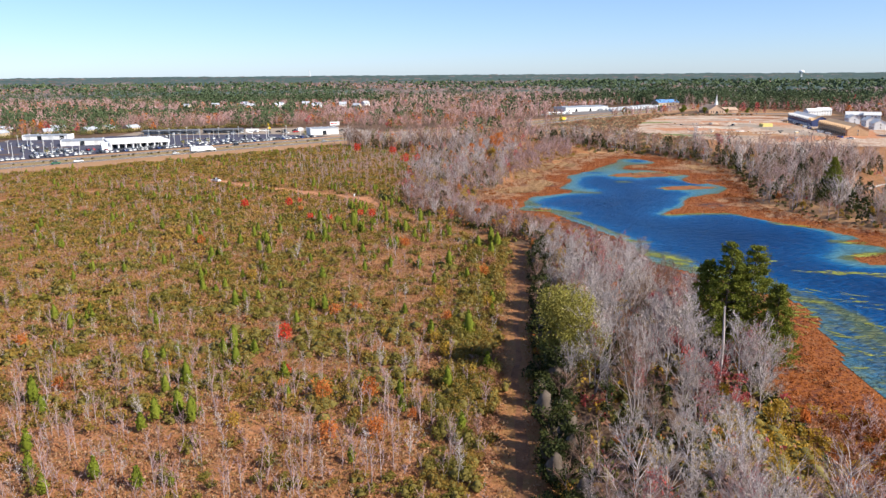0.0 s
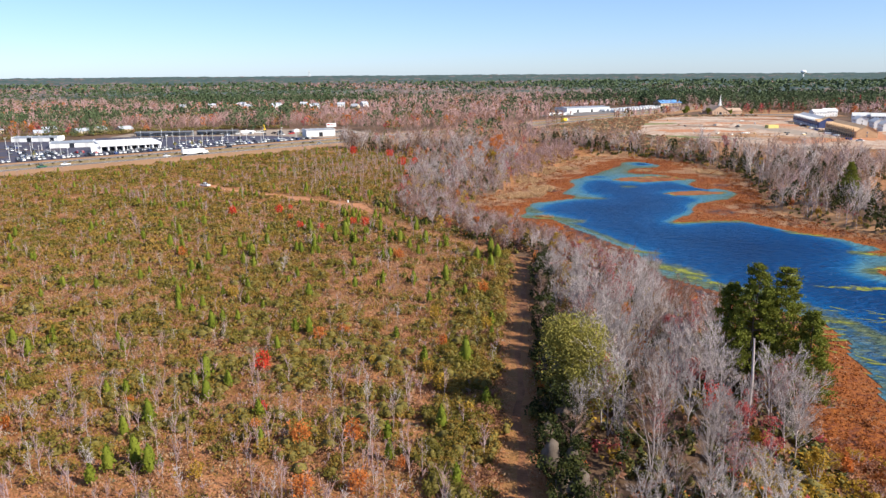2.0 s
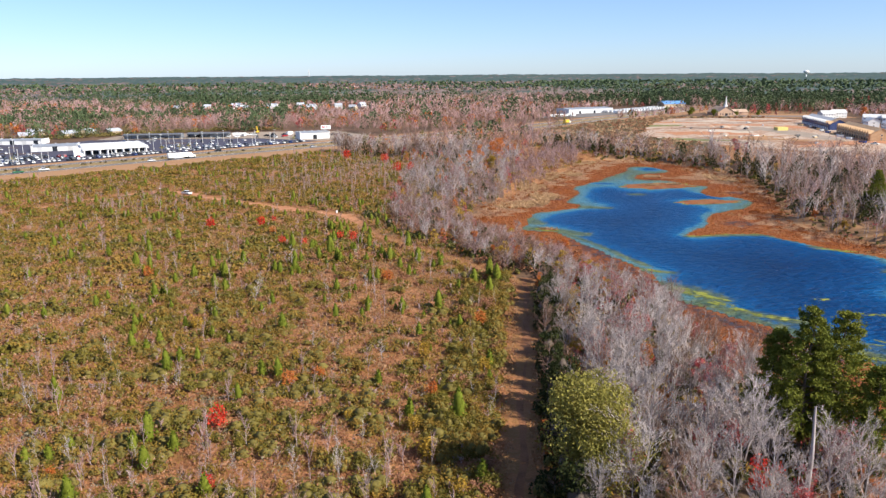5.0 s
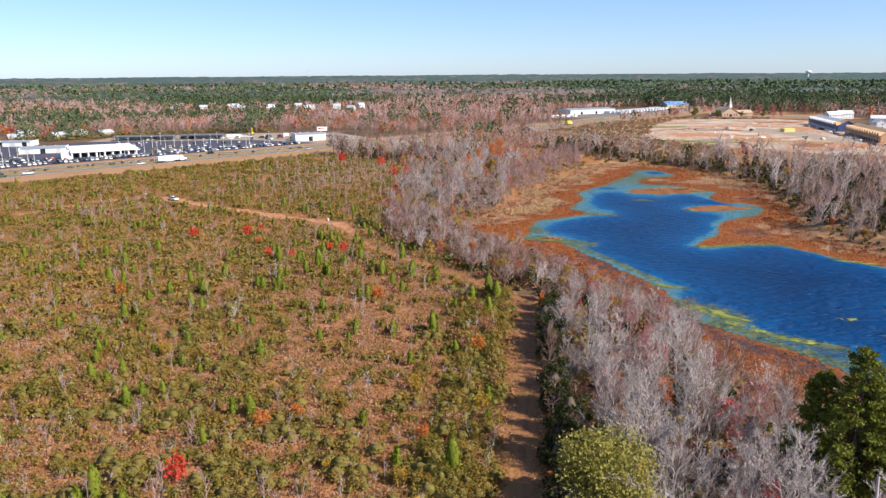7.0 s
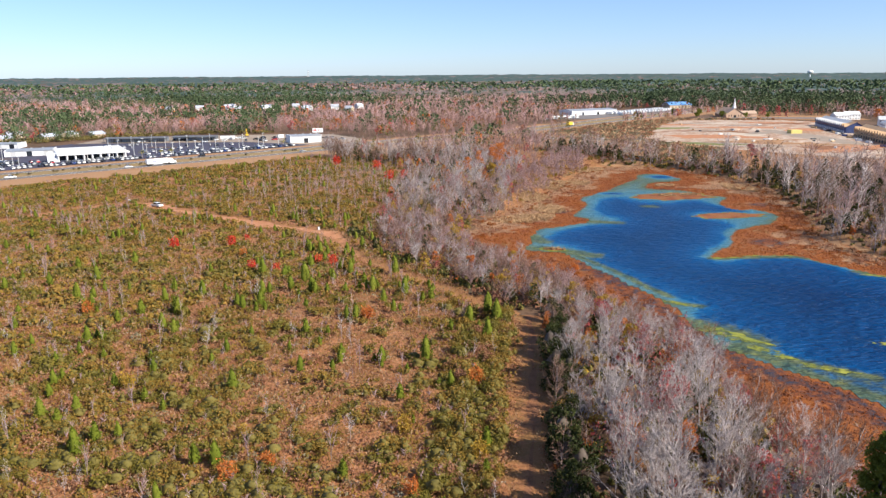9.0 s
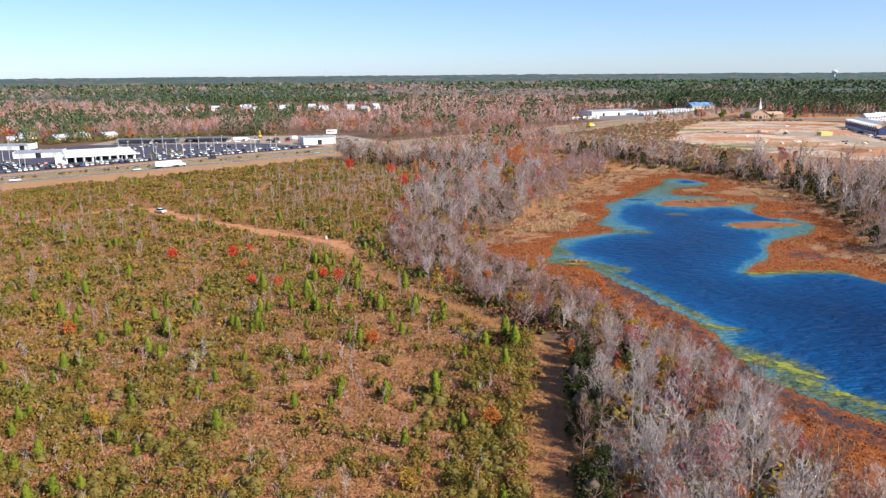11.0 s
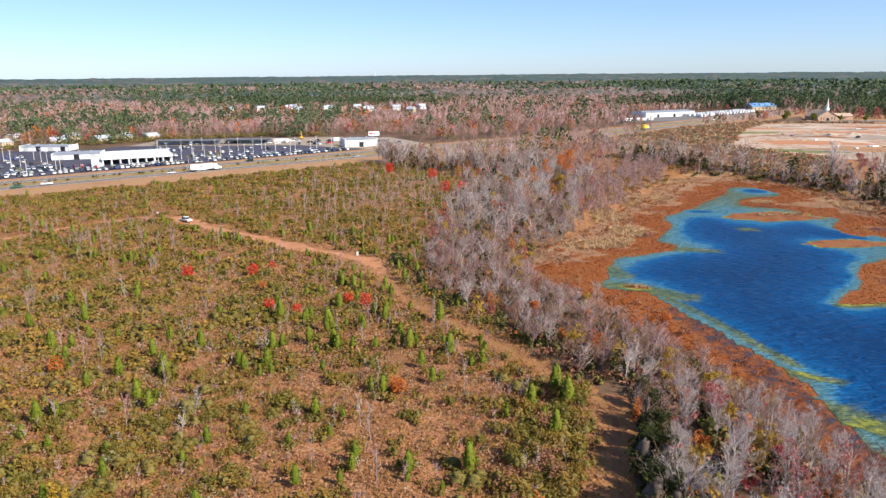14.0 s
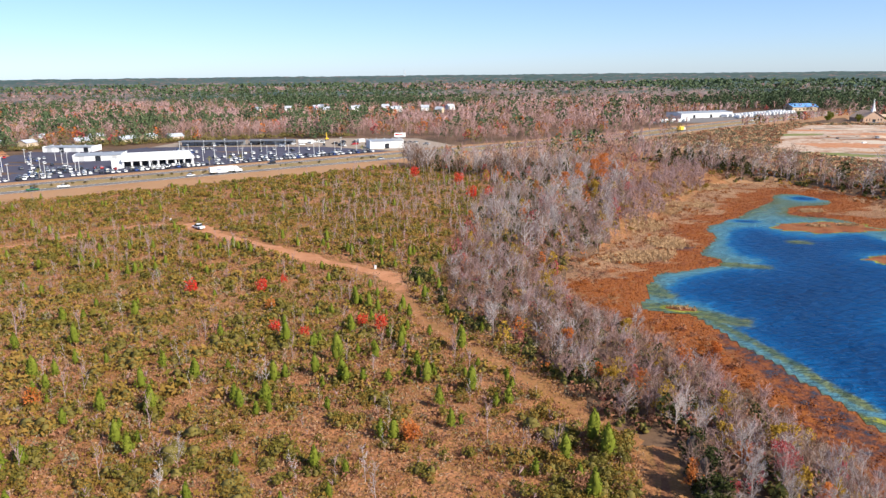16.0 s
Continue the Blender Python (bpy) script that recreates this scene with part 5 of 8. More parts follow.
place(NEAR, bx, by, rng.uniform(0.68, 1.36, len(bx)) * (1 + 0.12 * lumps(bx, by, 26, 57)) * np.where(off_[k][:300] < 11, 0.8, 1.0) * stature(bx, by))
place(NEAR[:2], np.array((10.5, 6.0, 20.0, 37.0, 40.0, 43.0)), np.array((279.0, 277.0, 262.0, 221.0, 217.0, 211.0)), np.array((0.72, 0.5, 0.5, 0.62, 0.55, 0.6)))
bx, by = jitter_grid(-90, 60, 222, 556, 3.2)
k = in_belt(bx + 5 * lumps(bx, by, 30, 53), by) & in_belt(bx, by) & (rng.random(len(bx)) < np.where(by < 340, 0.55, 0.36) + 0.42 * lumps(bx, by, 24, 54))
k &= rng.random(len(bx)) < np.where(by > 440, np.where(bx > -30, 0.75, 0.5), 1.0)
bx, by = bx[k], by[k]
MIDB = [small_bare(s, 10.5, 24, 9, w=1.1, wid=0.028) for s in (81, 82, 83, 84)]
tone = rng.random(len(bx)) + 0.4 * lumps(bx, by, 26, 51)
s_ = rng.uniform(0.55, 1.12, len(bx)) * (1 + 0.25 * lumps(bx, by, 22, 55)) * stature(bx, by)
for lo, hi, tw_, nm, lab in ((-9, 0.58, "twig_grey", "bare_trees_grey", "grey leafless hardwoods beside the pond"), (0.58, 0.84, "twig_pink", "bare_trees_pink", "pinkish leafless hardwoods beside the pond"), (0.84, 9, "twig_brown", "bare_trees_brown", "brown leafless hardwoods beside the pond")):
    w = (tone >= lo) & (tone < hi)
    scatter(nm, MIDB, ["bark_grey", tw_], bx[w], by[w], s_[w], label=lab, category="trees")
vx, vy = sow(430, in_belt, -85, 60, 222, 552)
k = (vy > 350) | (rng.random(len(vx)) < 0.42)
vx, vy = vx[k], vy[k]
t_ = rng.random(len(vx))
for lo, hi, lf_, nm, lab in ((0, 0.45, "holly_leaves", "belt_evergreens", "dark evergreens among the bare trees"), (0.45, 0.57, "leaf_orange", "belt_orange_trees", "orange-leaved trees among the bare trees"), (0.57, 0.88, "leaf_yellow", "belt_ochre_trees", "ochre-leaved trees among the bare trees"), (0.88, 1.01, "leaf_crimson", "belt_crimson_trees", "crimson-leaved trees among the bare trees")):
    w = (t_ >= lo) & (t_ < hi)
    scatter(nm, [blot(s, 110, 1.9, 6.5, 0.08, 0.55) for s in (181, 182)], [lf_, "bark_dark"], vx[w], vy[w], rng.uniform(0.55, 1.2, w.sum()) * stature(vx[w], vy[w]) ** 0.5, label=lab, category="trees")
# trees between the field's end and the highway
rx_, ry_ = sow(95, lambda a, b: (dist_line(a, b, ROW) < 9) & (dist_line(a, b, HIGHWAY) > 22), -130, 20, 470, 620)
t_ = rng.random(len(rx_))
scatter("roadside_trees_grey", [small_bare(s, 12.5, 20, 8, w=1.2, wid=0.04) for s in (65, 66, 67)], ["bark_grey", "twig_grey"], rx_[t_ < 0.5], ry_[t_ < 0.5], rng.uniform(0.7, 1.15, (t_ < 0.5).sum()), label="grey leafless trees between the field and the highway", category="trees")
scatter("roadside_trees_brown", [small_bare(s, 11.5, 20, 8, w=1.2, wid=0.04) for s in (68, 69)], ["bark_grey", "twig_brown"], rx_[t_ >= 0.5], ry_[t_ >= 0.5], rng.uniform(0.7, 1.15, (t_ >= 0.5).sum()), label="brown leafless trees between the field and the highway", category="trees")
vx, vy = sow(26, lambda a, b: dist_line(a, b, ROW) < 8, -130, 20, 470, 620)
scatter("roadside_evergreens", [blot(s, 150, 2.0, 10, 0.06, 0.7) for s in (183, 184)], ["holly_leaves", "bark_dark"], vx, vy, rng.uniform(0.5, 1.1, len(vx)), label="dark evergreens among the roadside trees", category="trees")
# far shore belt
GROVE = [(122, 337), (120, 316), (127, 295), (136, 279), (152, 274), (157, 300), (152, 340), (160, 384), (205, 386), (222, 440), (200, 474), (150, 470), (140, 400)]
bx, by = jitter_grid(30, 260, 180, 610, 3.6)
k = ((dist_line(bx, by, FAR_BELT) < np.where(by < 420, 18, 12) + 6 * lumps(bx, by, 25, 61)) | inside(bx, by, GROVE)) & (basin_sd(bx, by) > 1) & (rng.random(len(bx)) < 0.46 + 0.45 * lumps(bx, by, 22, 63) + 0.06 * (by < 345))
bx, by = bx[k], by[k]
tone = rng.random(len(bx)) + 0.3 * lumps(bx, by, 24, 66)
s_ = rng.uniform(0.5, 1.15, len(bx)) * (1 + 0.3 * lumps(bx, by, 26, 64)) * np.where(by > 440, 1.1, np.where(by < 345, 0.86, 1.0))
for lo, hi, tw_, nm, lab in ((-9, 0.42, "twig_grey", "far_shore_trees_grey", "grey leafless trees on the far shore"), (0.42, 0.68, "twig_pink", "far_shore_trees_pink", "pinkish leafless trees on the far shore"), (0.68, 9, "twig_brown", "far_shore_trees_brown", "dark brown leafless trees on the far shore")):
    w = (tone >= lo) & (tone < hi)
    scatter(nm, [small_bare(s, 12.0, 17, 5, w=1.1, wid=0.045, low=0.05) for s in (85, 86, 87)], ["bark_grey", tw_], bx[w], by[w], s_[w], label=lab, category="trees")

gx_, gy_ = sow(120, lambda a, b: (inside(a, b, GROVE) | (dist_line(a, b, FAR_BELT) < 14)) & (basin_sd(a, b) > 2), 40, 230, 200, 600)
scatter("far_shore_evergreens", [blot(s, 150, 2.2, 9, 0.15, 0.75) for s in (187, 188)], ["holly_leaves", "bark_dark"], gx_, gy_, rng.uniform(0.55, 1.2, len(gx_)), label="dark evergreens among the far shore trees", category="trees")
# understory: dark evergreen, ochre and orange bushes along the belts
def belt_all(px, py):
    return (in_belt(px, py) | ((dist_line(px, py, FAR_BELT) < 20) & (basin_sd(px, py) > 0)))


ux, uy = sow(2400, belt_all, -85, 240, 72, 600)
ex, ey = sow(1300, in_belt, -60, 50, 222, 350)
fx, fy = sow(700, lambda a, b: (inside(a, b, GROVE) | (dist_line(a, b, FAR_BELT) < 17)) & (basin_sd(a, b) > 0), 40, 240, 190, 600)
nx_, ny_ = sow(750, in_belt, 10, 60, 74, 222)
ux, uy = np.concatenate([ux, ex, fx, nx_]), np.concatenate([uy, ey, fy, ny_])
t_ = rng.random(len(ux))
low_ = (uy > 222) & (uy < 350) & (ux < 60) & (rng.random(len(ux)) < 0.6)
t_ = np.where(low_, 0.53 + 0.2 * t_, t_)
for lo, hi, mname, nm, lab in ((0, 0.52, "holly_leaves", "evergreen_understory", "dark olive evergreen bushes under the trees"), (0.52, 0.74, "brown_brush", "brown_understory", "brown brush under the trees"),
                               (0.74, 0.90, "leaf_yellow", "ochre_understory", "ochre-leaved bushes under the trees"), (0.90, 0.935, "leaf_orange", "orange_understory", "orange-leaved bushes under the trees"), (0.935, 1.01, "leaf_crimson", "crimson_understory", "crimson-leaved bushes under the trees")):
    w = (t_ >= lo) & (t_ < hi)
    scatter(nm, [shrub(s, 24, 0.28, tall=1.2, lobes=2, solid=nm[0] == 'e', sides=4) for s in (91, 92, 93)], [mname, "inner_shade"], ux[w], uy[w], rng.uniform(0.9, 2.5, w.sum()) * np.clip(stature(ux[w], uy[w]) + 0.25, 0.6, 1), label=lab, category="bushes")
bx, by = sow(480, in_belt, -45, 55, 215, 350)
t_ = rng.random(len(bx))
for lo, hi, tw_, nm, lab in ((0, 0.5, "twig_pink", "pinkish_belt_brush", "pinkish-grey leafless brush between the track and the marsh"), (0.5, 1.01, "twig_brown", "brown_belt_brush", "brown leafless brush between the track and the marsh")):
    w = (t_ >= lo) & (t_ < hi)
    scatter(nm, [small_bare(s, 4.0, 16, 6, w=1.3, wid=0.026, out=0.85) for s in (39, 40, 46)], [tw_, tw_], bx[w], by[w], rng.uniform(0.6, 1.35, w.sum()), label=lab, category="brush")
# hedge of evergreens on the pond side of the trail and along the track
hx, hy = [], []
for line, off, a0 in ((TRAIL, -3.9, 60), (TRAIL, -5.2, 60), (DIRT[:6], -7.0, 0), (DIRT[:6], -9.0, 0)):
    C = spline(line, 1.8, 0, False)
    D = np.gradient(C, axis=0)
    D /= np.linalg.norm(D, axis=1)[:, None]
    sgn = 1
    C = C + np.stack([-D[:, 1], D[:, 0]], 1) * off * sgn + rng.normal(size=C.shape) * 0.9
    hx += list(C[:, 0])
    hy += list(C[:, 1])
hx, hy = np.array(hx), np.array(hy)
k = (hy > 72) & off_tracks(hx, hy, 0.8) & (rng.random(len(hx)) < np.where(hy < 215, 0.5, 0.32 + 0.3 * lumps(hx, hy, 18, 99)))
hx, hy = hx[k], hy[k]
scatter("evergreen_hedge", [shrub(s, 240, 0.19, tall=1.3, lobes=5) for s in (95, 96, 97)], ["holly_leaves", "inner_shade"], hx, hy, rng.uniform(0.8, 2.0, len(hx)), label="dark evergreen thicket beside the trail", category="bushes")

# evergreen hollies that shade the trail
HOLLY = []
for q in range(3):
    s_h = Shape()
    # solid mass added inside the crown to block the sun; filed as trunk
    core(s_h, np.array((0, 0, 3.7)), np.array((1.4, 1.4, 2.6)), np.random.default_rng(8 + q), 0, 7)
    t = s_h.done()
    c = leafy_crown(205 + q, 8.0, 2.8 + 0.2 * q, 1700, 0.28, 0.04, 17)
    HOLLY.append(plant("holly_tree", (np.vstack([c[0], t[0]]), np.vstack([c[1], t[1] + len(c[0])]), np.concatenate([c[2] * 0, t[2] + 1])), ["holly_leaves", "bark_dark"], ["crown", "trunk"], pose(0, 0, 0), "dark evergreen holly beside the trail", "tree", "hollies beside the trail"))
hy = np.concatenate([np.arange(74, 218, 3.0) + rng.normal(size=48) * 1.4, rng.uniform(76, 150, 14)])
hx = np.interp(hy, [81, 103, 140, 170, 200, 226], [4.0, 4.5, 5.8, 7.8, 9.3, 10.3]) + rng.uniform(3.8, 8.4, len(hy))
hy = np.concatenate([hy, rng.uniform(158, 224, 16)])
hx = np.concatenate([hx, np.interp(hy[-16:], [81, 103, 140, 170, 200, 226], [4.0, 4.5, 5.8, 7.8, 9.3, 10.3]) + rng.uniform(4.4, 6.2, 16)])
k = np.hypot(hx - 14, hy - 119) > 4
place(HOLLY, hx[k], hy[k], rng.uniform(0.42, 1.12, k.sum()) * np.interp(hy[k], [80, 100, 130, 150], [1.05, 1.1, 1.2, 1.0]))
qy = rng.uniform(74, 220, 150)
qx = np.interp(qy, [81, 103, 140, 170, 200, 226], [4.0, 4.5, 5.8, 7.8, 9.3, 10.3]) + rng.uniform(4.0, 9.0, 150)
t_ = rng.random(150)
scatter("trail_edge_thicket", [small_bare(s, 5.5, 12, 6, w=0.9, wid=0.025) for s in (41, 42, 43)], ["bark_grey", "twig_brown"], qx[t_ < 0.6], qy[t_ < 0.6], rng.uniform(0.6, 1.4, (t_ < 0.6).sum()), label="brown leafless thicket beside the trail", category="brush")
for lo, hi, mname, nm, lab in ((0.6, 0.78, "leaf_yellow", "ochre_trail_bushes", "ochre-leaved bushes beside the trail"), (0.78, 0.9, "leaf_orange", "orange_trail_bushes", "rust-orange bushes beside the trail"), (0.9, 1.01, "brown_brush", "russet_trail_bushes", "russet bushes beside the trail")):
    w = (t_ >= lo) & (t_ < hi)
    scatter(nm, [shrub(s, 220, 0.17, tall=1.4, lobes=5, solid=False) for s in (44, 45)], [mname], qx[w], qy[w], rng.uniform(0.8, 1.7, w.sum()), label=lab, category="bushes")

# oak, pines, dead snag
c, t = leafy_crown(101, 18.4, 8.2, 26000, 0.25, 0.12, 64), bare_tree(102, 17.2, 22, 8, 5, spread=0.42, thick=1.3, fork=2)
oak = plant("live_oak", (np.vstack([c[0], t[0]]), np.vstack([c[1], t[1] + len(c[0])]), np.concatenate([c[2] * 0, np.ones(len(t[1]), int)])), ["oak_leaves", "bark_grey"], ["crown", "trunk"],
            pose(14.9, 119, float(ground_z(14.9, 119))), "broad olive-green oak in full leaf beside the trail", "tree", "")
for i, (px_, py_, h_, sd) in enumerate(((42.6, 134, 19.0, 9), (147, 316, 17.5, 4), (45.6, 131, 24.2, 5), (50.6, 131.6, 24.8, 6), (53.6, 127, 19.0, 7), (48.6, 134, 20.0, 8))):
    c, t = pine(110 + sd, h_, 16, 6, 44, 0.25, 0.22, 0.26), trunk_only(h_ * 0.97, 0.32, sd)
    plant("tall_pine", (np.vstack([c[0], t[0]]), np.vstack([c[1], t[1] + len(c[0])]), np.concatenate([c[2], t[2] + 1])), ["pine_needles", "bark_dark"], ["crown", "trunk"],
          pose(px_, py_, float(ground_z(px_, py_))), "tall dark green loblolly pine at the pond edge", "tree", "pines at the pond")
s = Shape()
s.limb((0, 0, -1), (0.15, 0, 9), 0.3, 0.24, 0, 7)
s.limb((0.15, 0, 9), (-0.1, 0.1, 15.6), 0.24, 0.13, 0, 7)
s.limb((0.05, 0, 11), (0.9, 0.3, 12.6), 0.07, 0.03, 0, 4)
plant("dead_snag", s.done(), ["bark_grey"], ["trunk"], pose(40.1, 115.3, 0), "pale barkless broken-topped dead tree trunk", "dead tree", "")

# marsh plants: rust sedge by the water, drier grass behind, stands of tan reed
sed = []
for s_ in range(4):
    r_ = np.random.default_rng(150 + s_)
    sh = Shape()
    sh.leaves(np.column_stack([r_.normal(size=(8, 2)) * 0.45, np.full(8, 0.03)]), 0.22, 0, r_, 2.6)
    sed.append(sh.done())
x, y = jitter_grid(-12, 150, 76, 530, 1.3)
k = (basin_sd(x, y) < 2) & ~inside(x, y, SHORE_S)
x, y = x[k], y[k]
dry_, wet_ = marsh_zones(x, y)
k = rng.random(len(x)) > 0.75 * wet_
x, y, dry_ = x[k], y[k], dry_[k]
w = rng.random(len(x)) < 0.03 + 0.95 * dry_
scatter("marsh_sedge", sed, ["marsh_straw"], x[~w], y[~w], rng.uniform(0.6, 1.3, (~w).sum()), label="rust-red sedge over the marsh flat", category="sedge", z=np.full((~w).sum(), -3.07))
scatter("dry_marsh_grass", sed, ["dry_marsh_grass"], x[w], y[w], rng.uniform(0.7, 1.5, w.sum()), label="brownish dry grass over the drier marsh", category="grass", z=np.maximum(ground_z(x[w], y[w]), -3.07))
REEDS = ((16, 357, 13, 7, 0.5), (27, 378, 7, 9, 0.3), (22, 408, 7, 14, 0.0), (33, 446, 8, 15, -0.3), (48, 456, 6, 8, 0.0), (38, 484, 9, 12, -0.5), (23, 304.5, 3.2, 1.3, -0.3), (60, 506, 14, 7, 0.8), (92, 447, 5, 3, 0.0), (86, 415, 4, 2, 0.0), (97, 418, 4, 2, 0.0), (128, 440, 6, 14, 0.3), (134, 352, 5, 14, 0.0))
x, y = jitter_grid(-20, 160, 250, 540, 0.66)
k = np.zeros(len(x), bool)
for cx_, cy_, rx_, ry_, tn_ in REEDS:
    a_, b_ = (x - cx_) * math.cos(tn_) + (y - cy_) * math.sin(tn_), (y - cy_) * math.cos(tn_) - (x - cx_) * math.sin(tn_)
    k |= (a_ / rx_) ** 2 + (b_ / ry_) ** 2 + 0.35 * lumps(x, y, 9, 74) < 1 + 0.3 * (rng.random(len(x)) - 0.5)
k &= (~inside(x, y, SHORE_S)) | (np.hypot(x - 23, y - 304.5) < 4) | (np.hypot(x - 90, y - 414) < 14)
k &= rng.random(len(x)) < 0.8
x, y = x[k], y[k]
REED = []
for s_ in range(4):
    r_ = np.random.default_rng(160 + s_)
    sh = Shape()
    for q in range(6):
        c0, l0 = r_.normal(size=2) * 0.32, r_.normal(size=2) * 0.3
        hh, cw = r_.uniform(0.45, 0.95), r_.normal(size=2) * 0.08
        sh.add([(c0[0] - cw[0], c0[1] - cw[1], 0), (c0[0] + cw[0], c0[1] + cw[1], 0), (c0[0] + l0[0] + cw[1], c0[1] + l0[1], hh), (c0[0] + l0[0] - cw[1], c0[1] + l0[1] + 0.06, hh * 0.92)], [(0, 1, 2), (0, 2, 3)], 0)
    REED.append(sh.done())
scatter("tan_reeds", REED, ["reed"], x, y, rng.uniform(0.8, 1.4, len(x)), label="tan dry reeds round the head of the pond", category="reeds", z=np.maximum(ground_z(x, y), -3.07))

ux, uy = sow(760, lambda a, b: (basin_sd(a, b) > 1) & (basin_sd(a, b) < 26) & (a < 60) & (b > 296), -20, 62, 296, 540)
t_ = rng.random(len(ux)) + 0.25 * lumps(ux, uy, 20, 79)
w = t_ < 0.62
scatter("shore_brush", [small_bare(s, 4.6, 11, 5, w=0.7, wid=0.035) for s in (177, 178)], ["twig_pink", "twig_pink"], ux[w], uy[w], rng.uniform(0.5, 1.5, w.sum()) * np.where(uy[w] < 345, 0.6, 1.0), label="pinkish leafless brush along the pond bank", category="brush")
for lo, hi, mname, nm, lab in ((0.62, 0.8, "brown_brush", "shore_bushes", "brown bushes along the pond bank"), (0.8, 0.95, "myrtle", "olive_shore_bushes", "olive bushes along the pond bank"), (0.95, 9, "leaf_yellow", "ochre_shore_bushes", "ochre bushes along the pond bank")):
    w = (t_ >= lo) & (t_ < hi)
    scatter(nm, [shrub(s, 50, 0.26, tall=1.1, lobes=3, solid=False) for s in (179, 180)], [mname], ux[w], uy[w], rng.uniform(0.8, 2.2, w.sum()), label=lab, category="bushes")
HEAD = [(20, 533), (46, 596), (84, 545), (60, 508), (43, 475), (14, 405), (6, 420), (11, 470)]
ux, uy = sow(520, lambda a, b: inside(a, b, HEAD) & (basin_sd(a, b) > 4), 0, 90, 390, 600)
w = rng.random(len(ux))
scatter("head_brush", [shrub(s, 40, 0.24, tall=0.9, lobes=2, solid=False) for s in (171, 172)], ["brown_brush"], ux[w < 0.6], uy[w < 0.6], rng.uniform(1.2, 2.4, (w < 0.6).sum()), label="brown brush at the head of the pond", category="brush")
scatter("head_evergreens", [shrub(s, 40, 0.24, tall=0.9, lobes=2) for s in (173, 174)], ["myrtle", "inner_shade"], ux[(w > 0.6) & (w < 0.75)], uy[(w > 0.6) & (w < 0.75)], rng.uniform(1.2, 2.2, ((w > 0.6) & (w < 0.75)).sum()), label="olive bushes at the head of the pond", category="brush")
scatter("head_bare_trees", [small_bare(s, 7, 16, 6, wid=0.04) for s in (175, 176)], ["bark_grey", "twig_pink"], ux[w > 0.75], uy[w > 0.75], rng.uniform(0.5, 1.1, (w > 0.75).sum()), label="thin leafless trees at the head of the pond", category="trees")
ax_, ay_ = sow(34, lambda a, b: in_belt(a, b) & (b < 218) & (a > 17) & ~inside(a, b, [(36, 60), (39, 86), (46, 103), (66, 110), (70, 60)]), 12, 60, 82, 218)
accents = [(float(a), float(b), float(rng.uniform(4.5, 8.5)), *(("leaf_crimson", "crimson"), ("leaf_orange", "orange"), ("leaf_yellow", "ochre"), ("holly_leaves", "dark green"), ("leaf_yellow", "ochre"), ("leaf_crimson", "crimson"))[i % 6]) for i, (a, b) in enumerate(zip(ax_, ay_))]
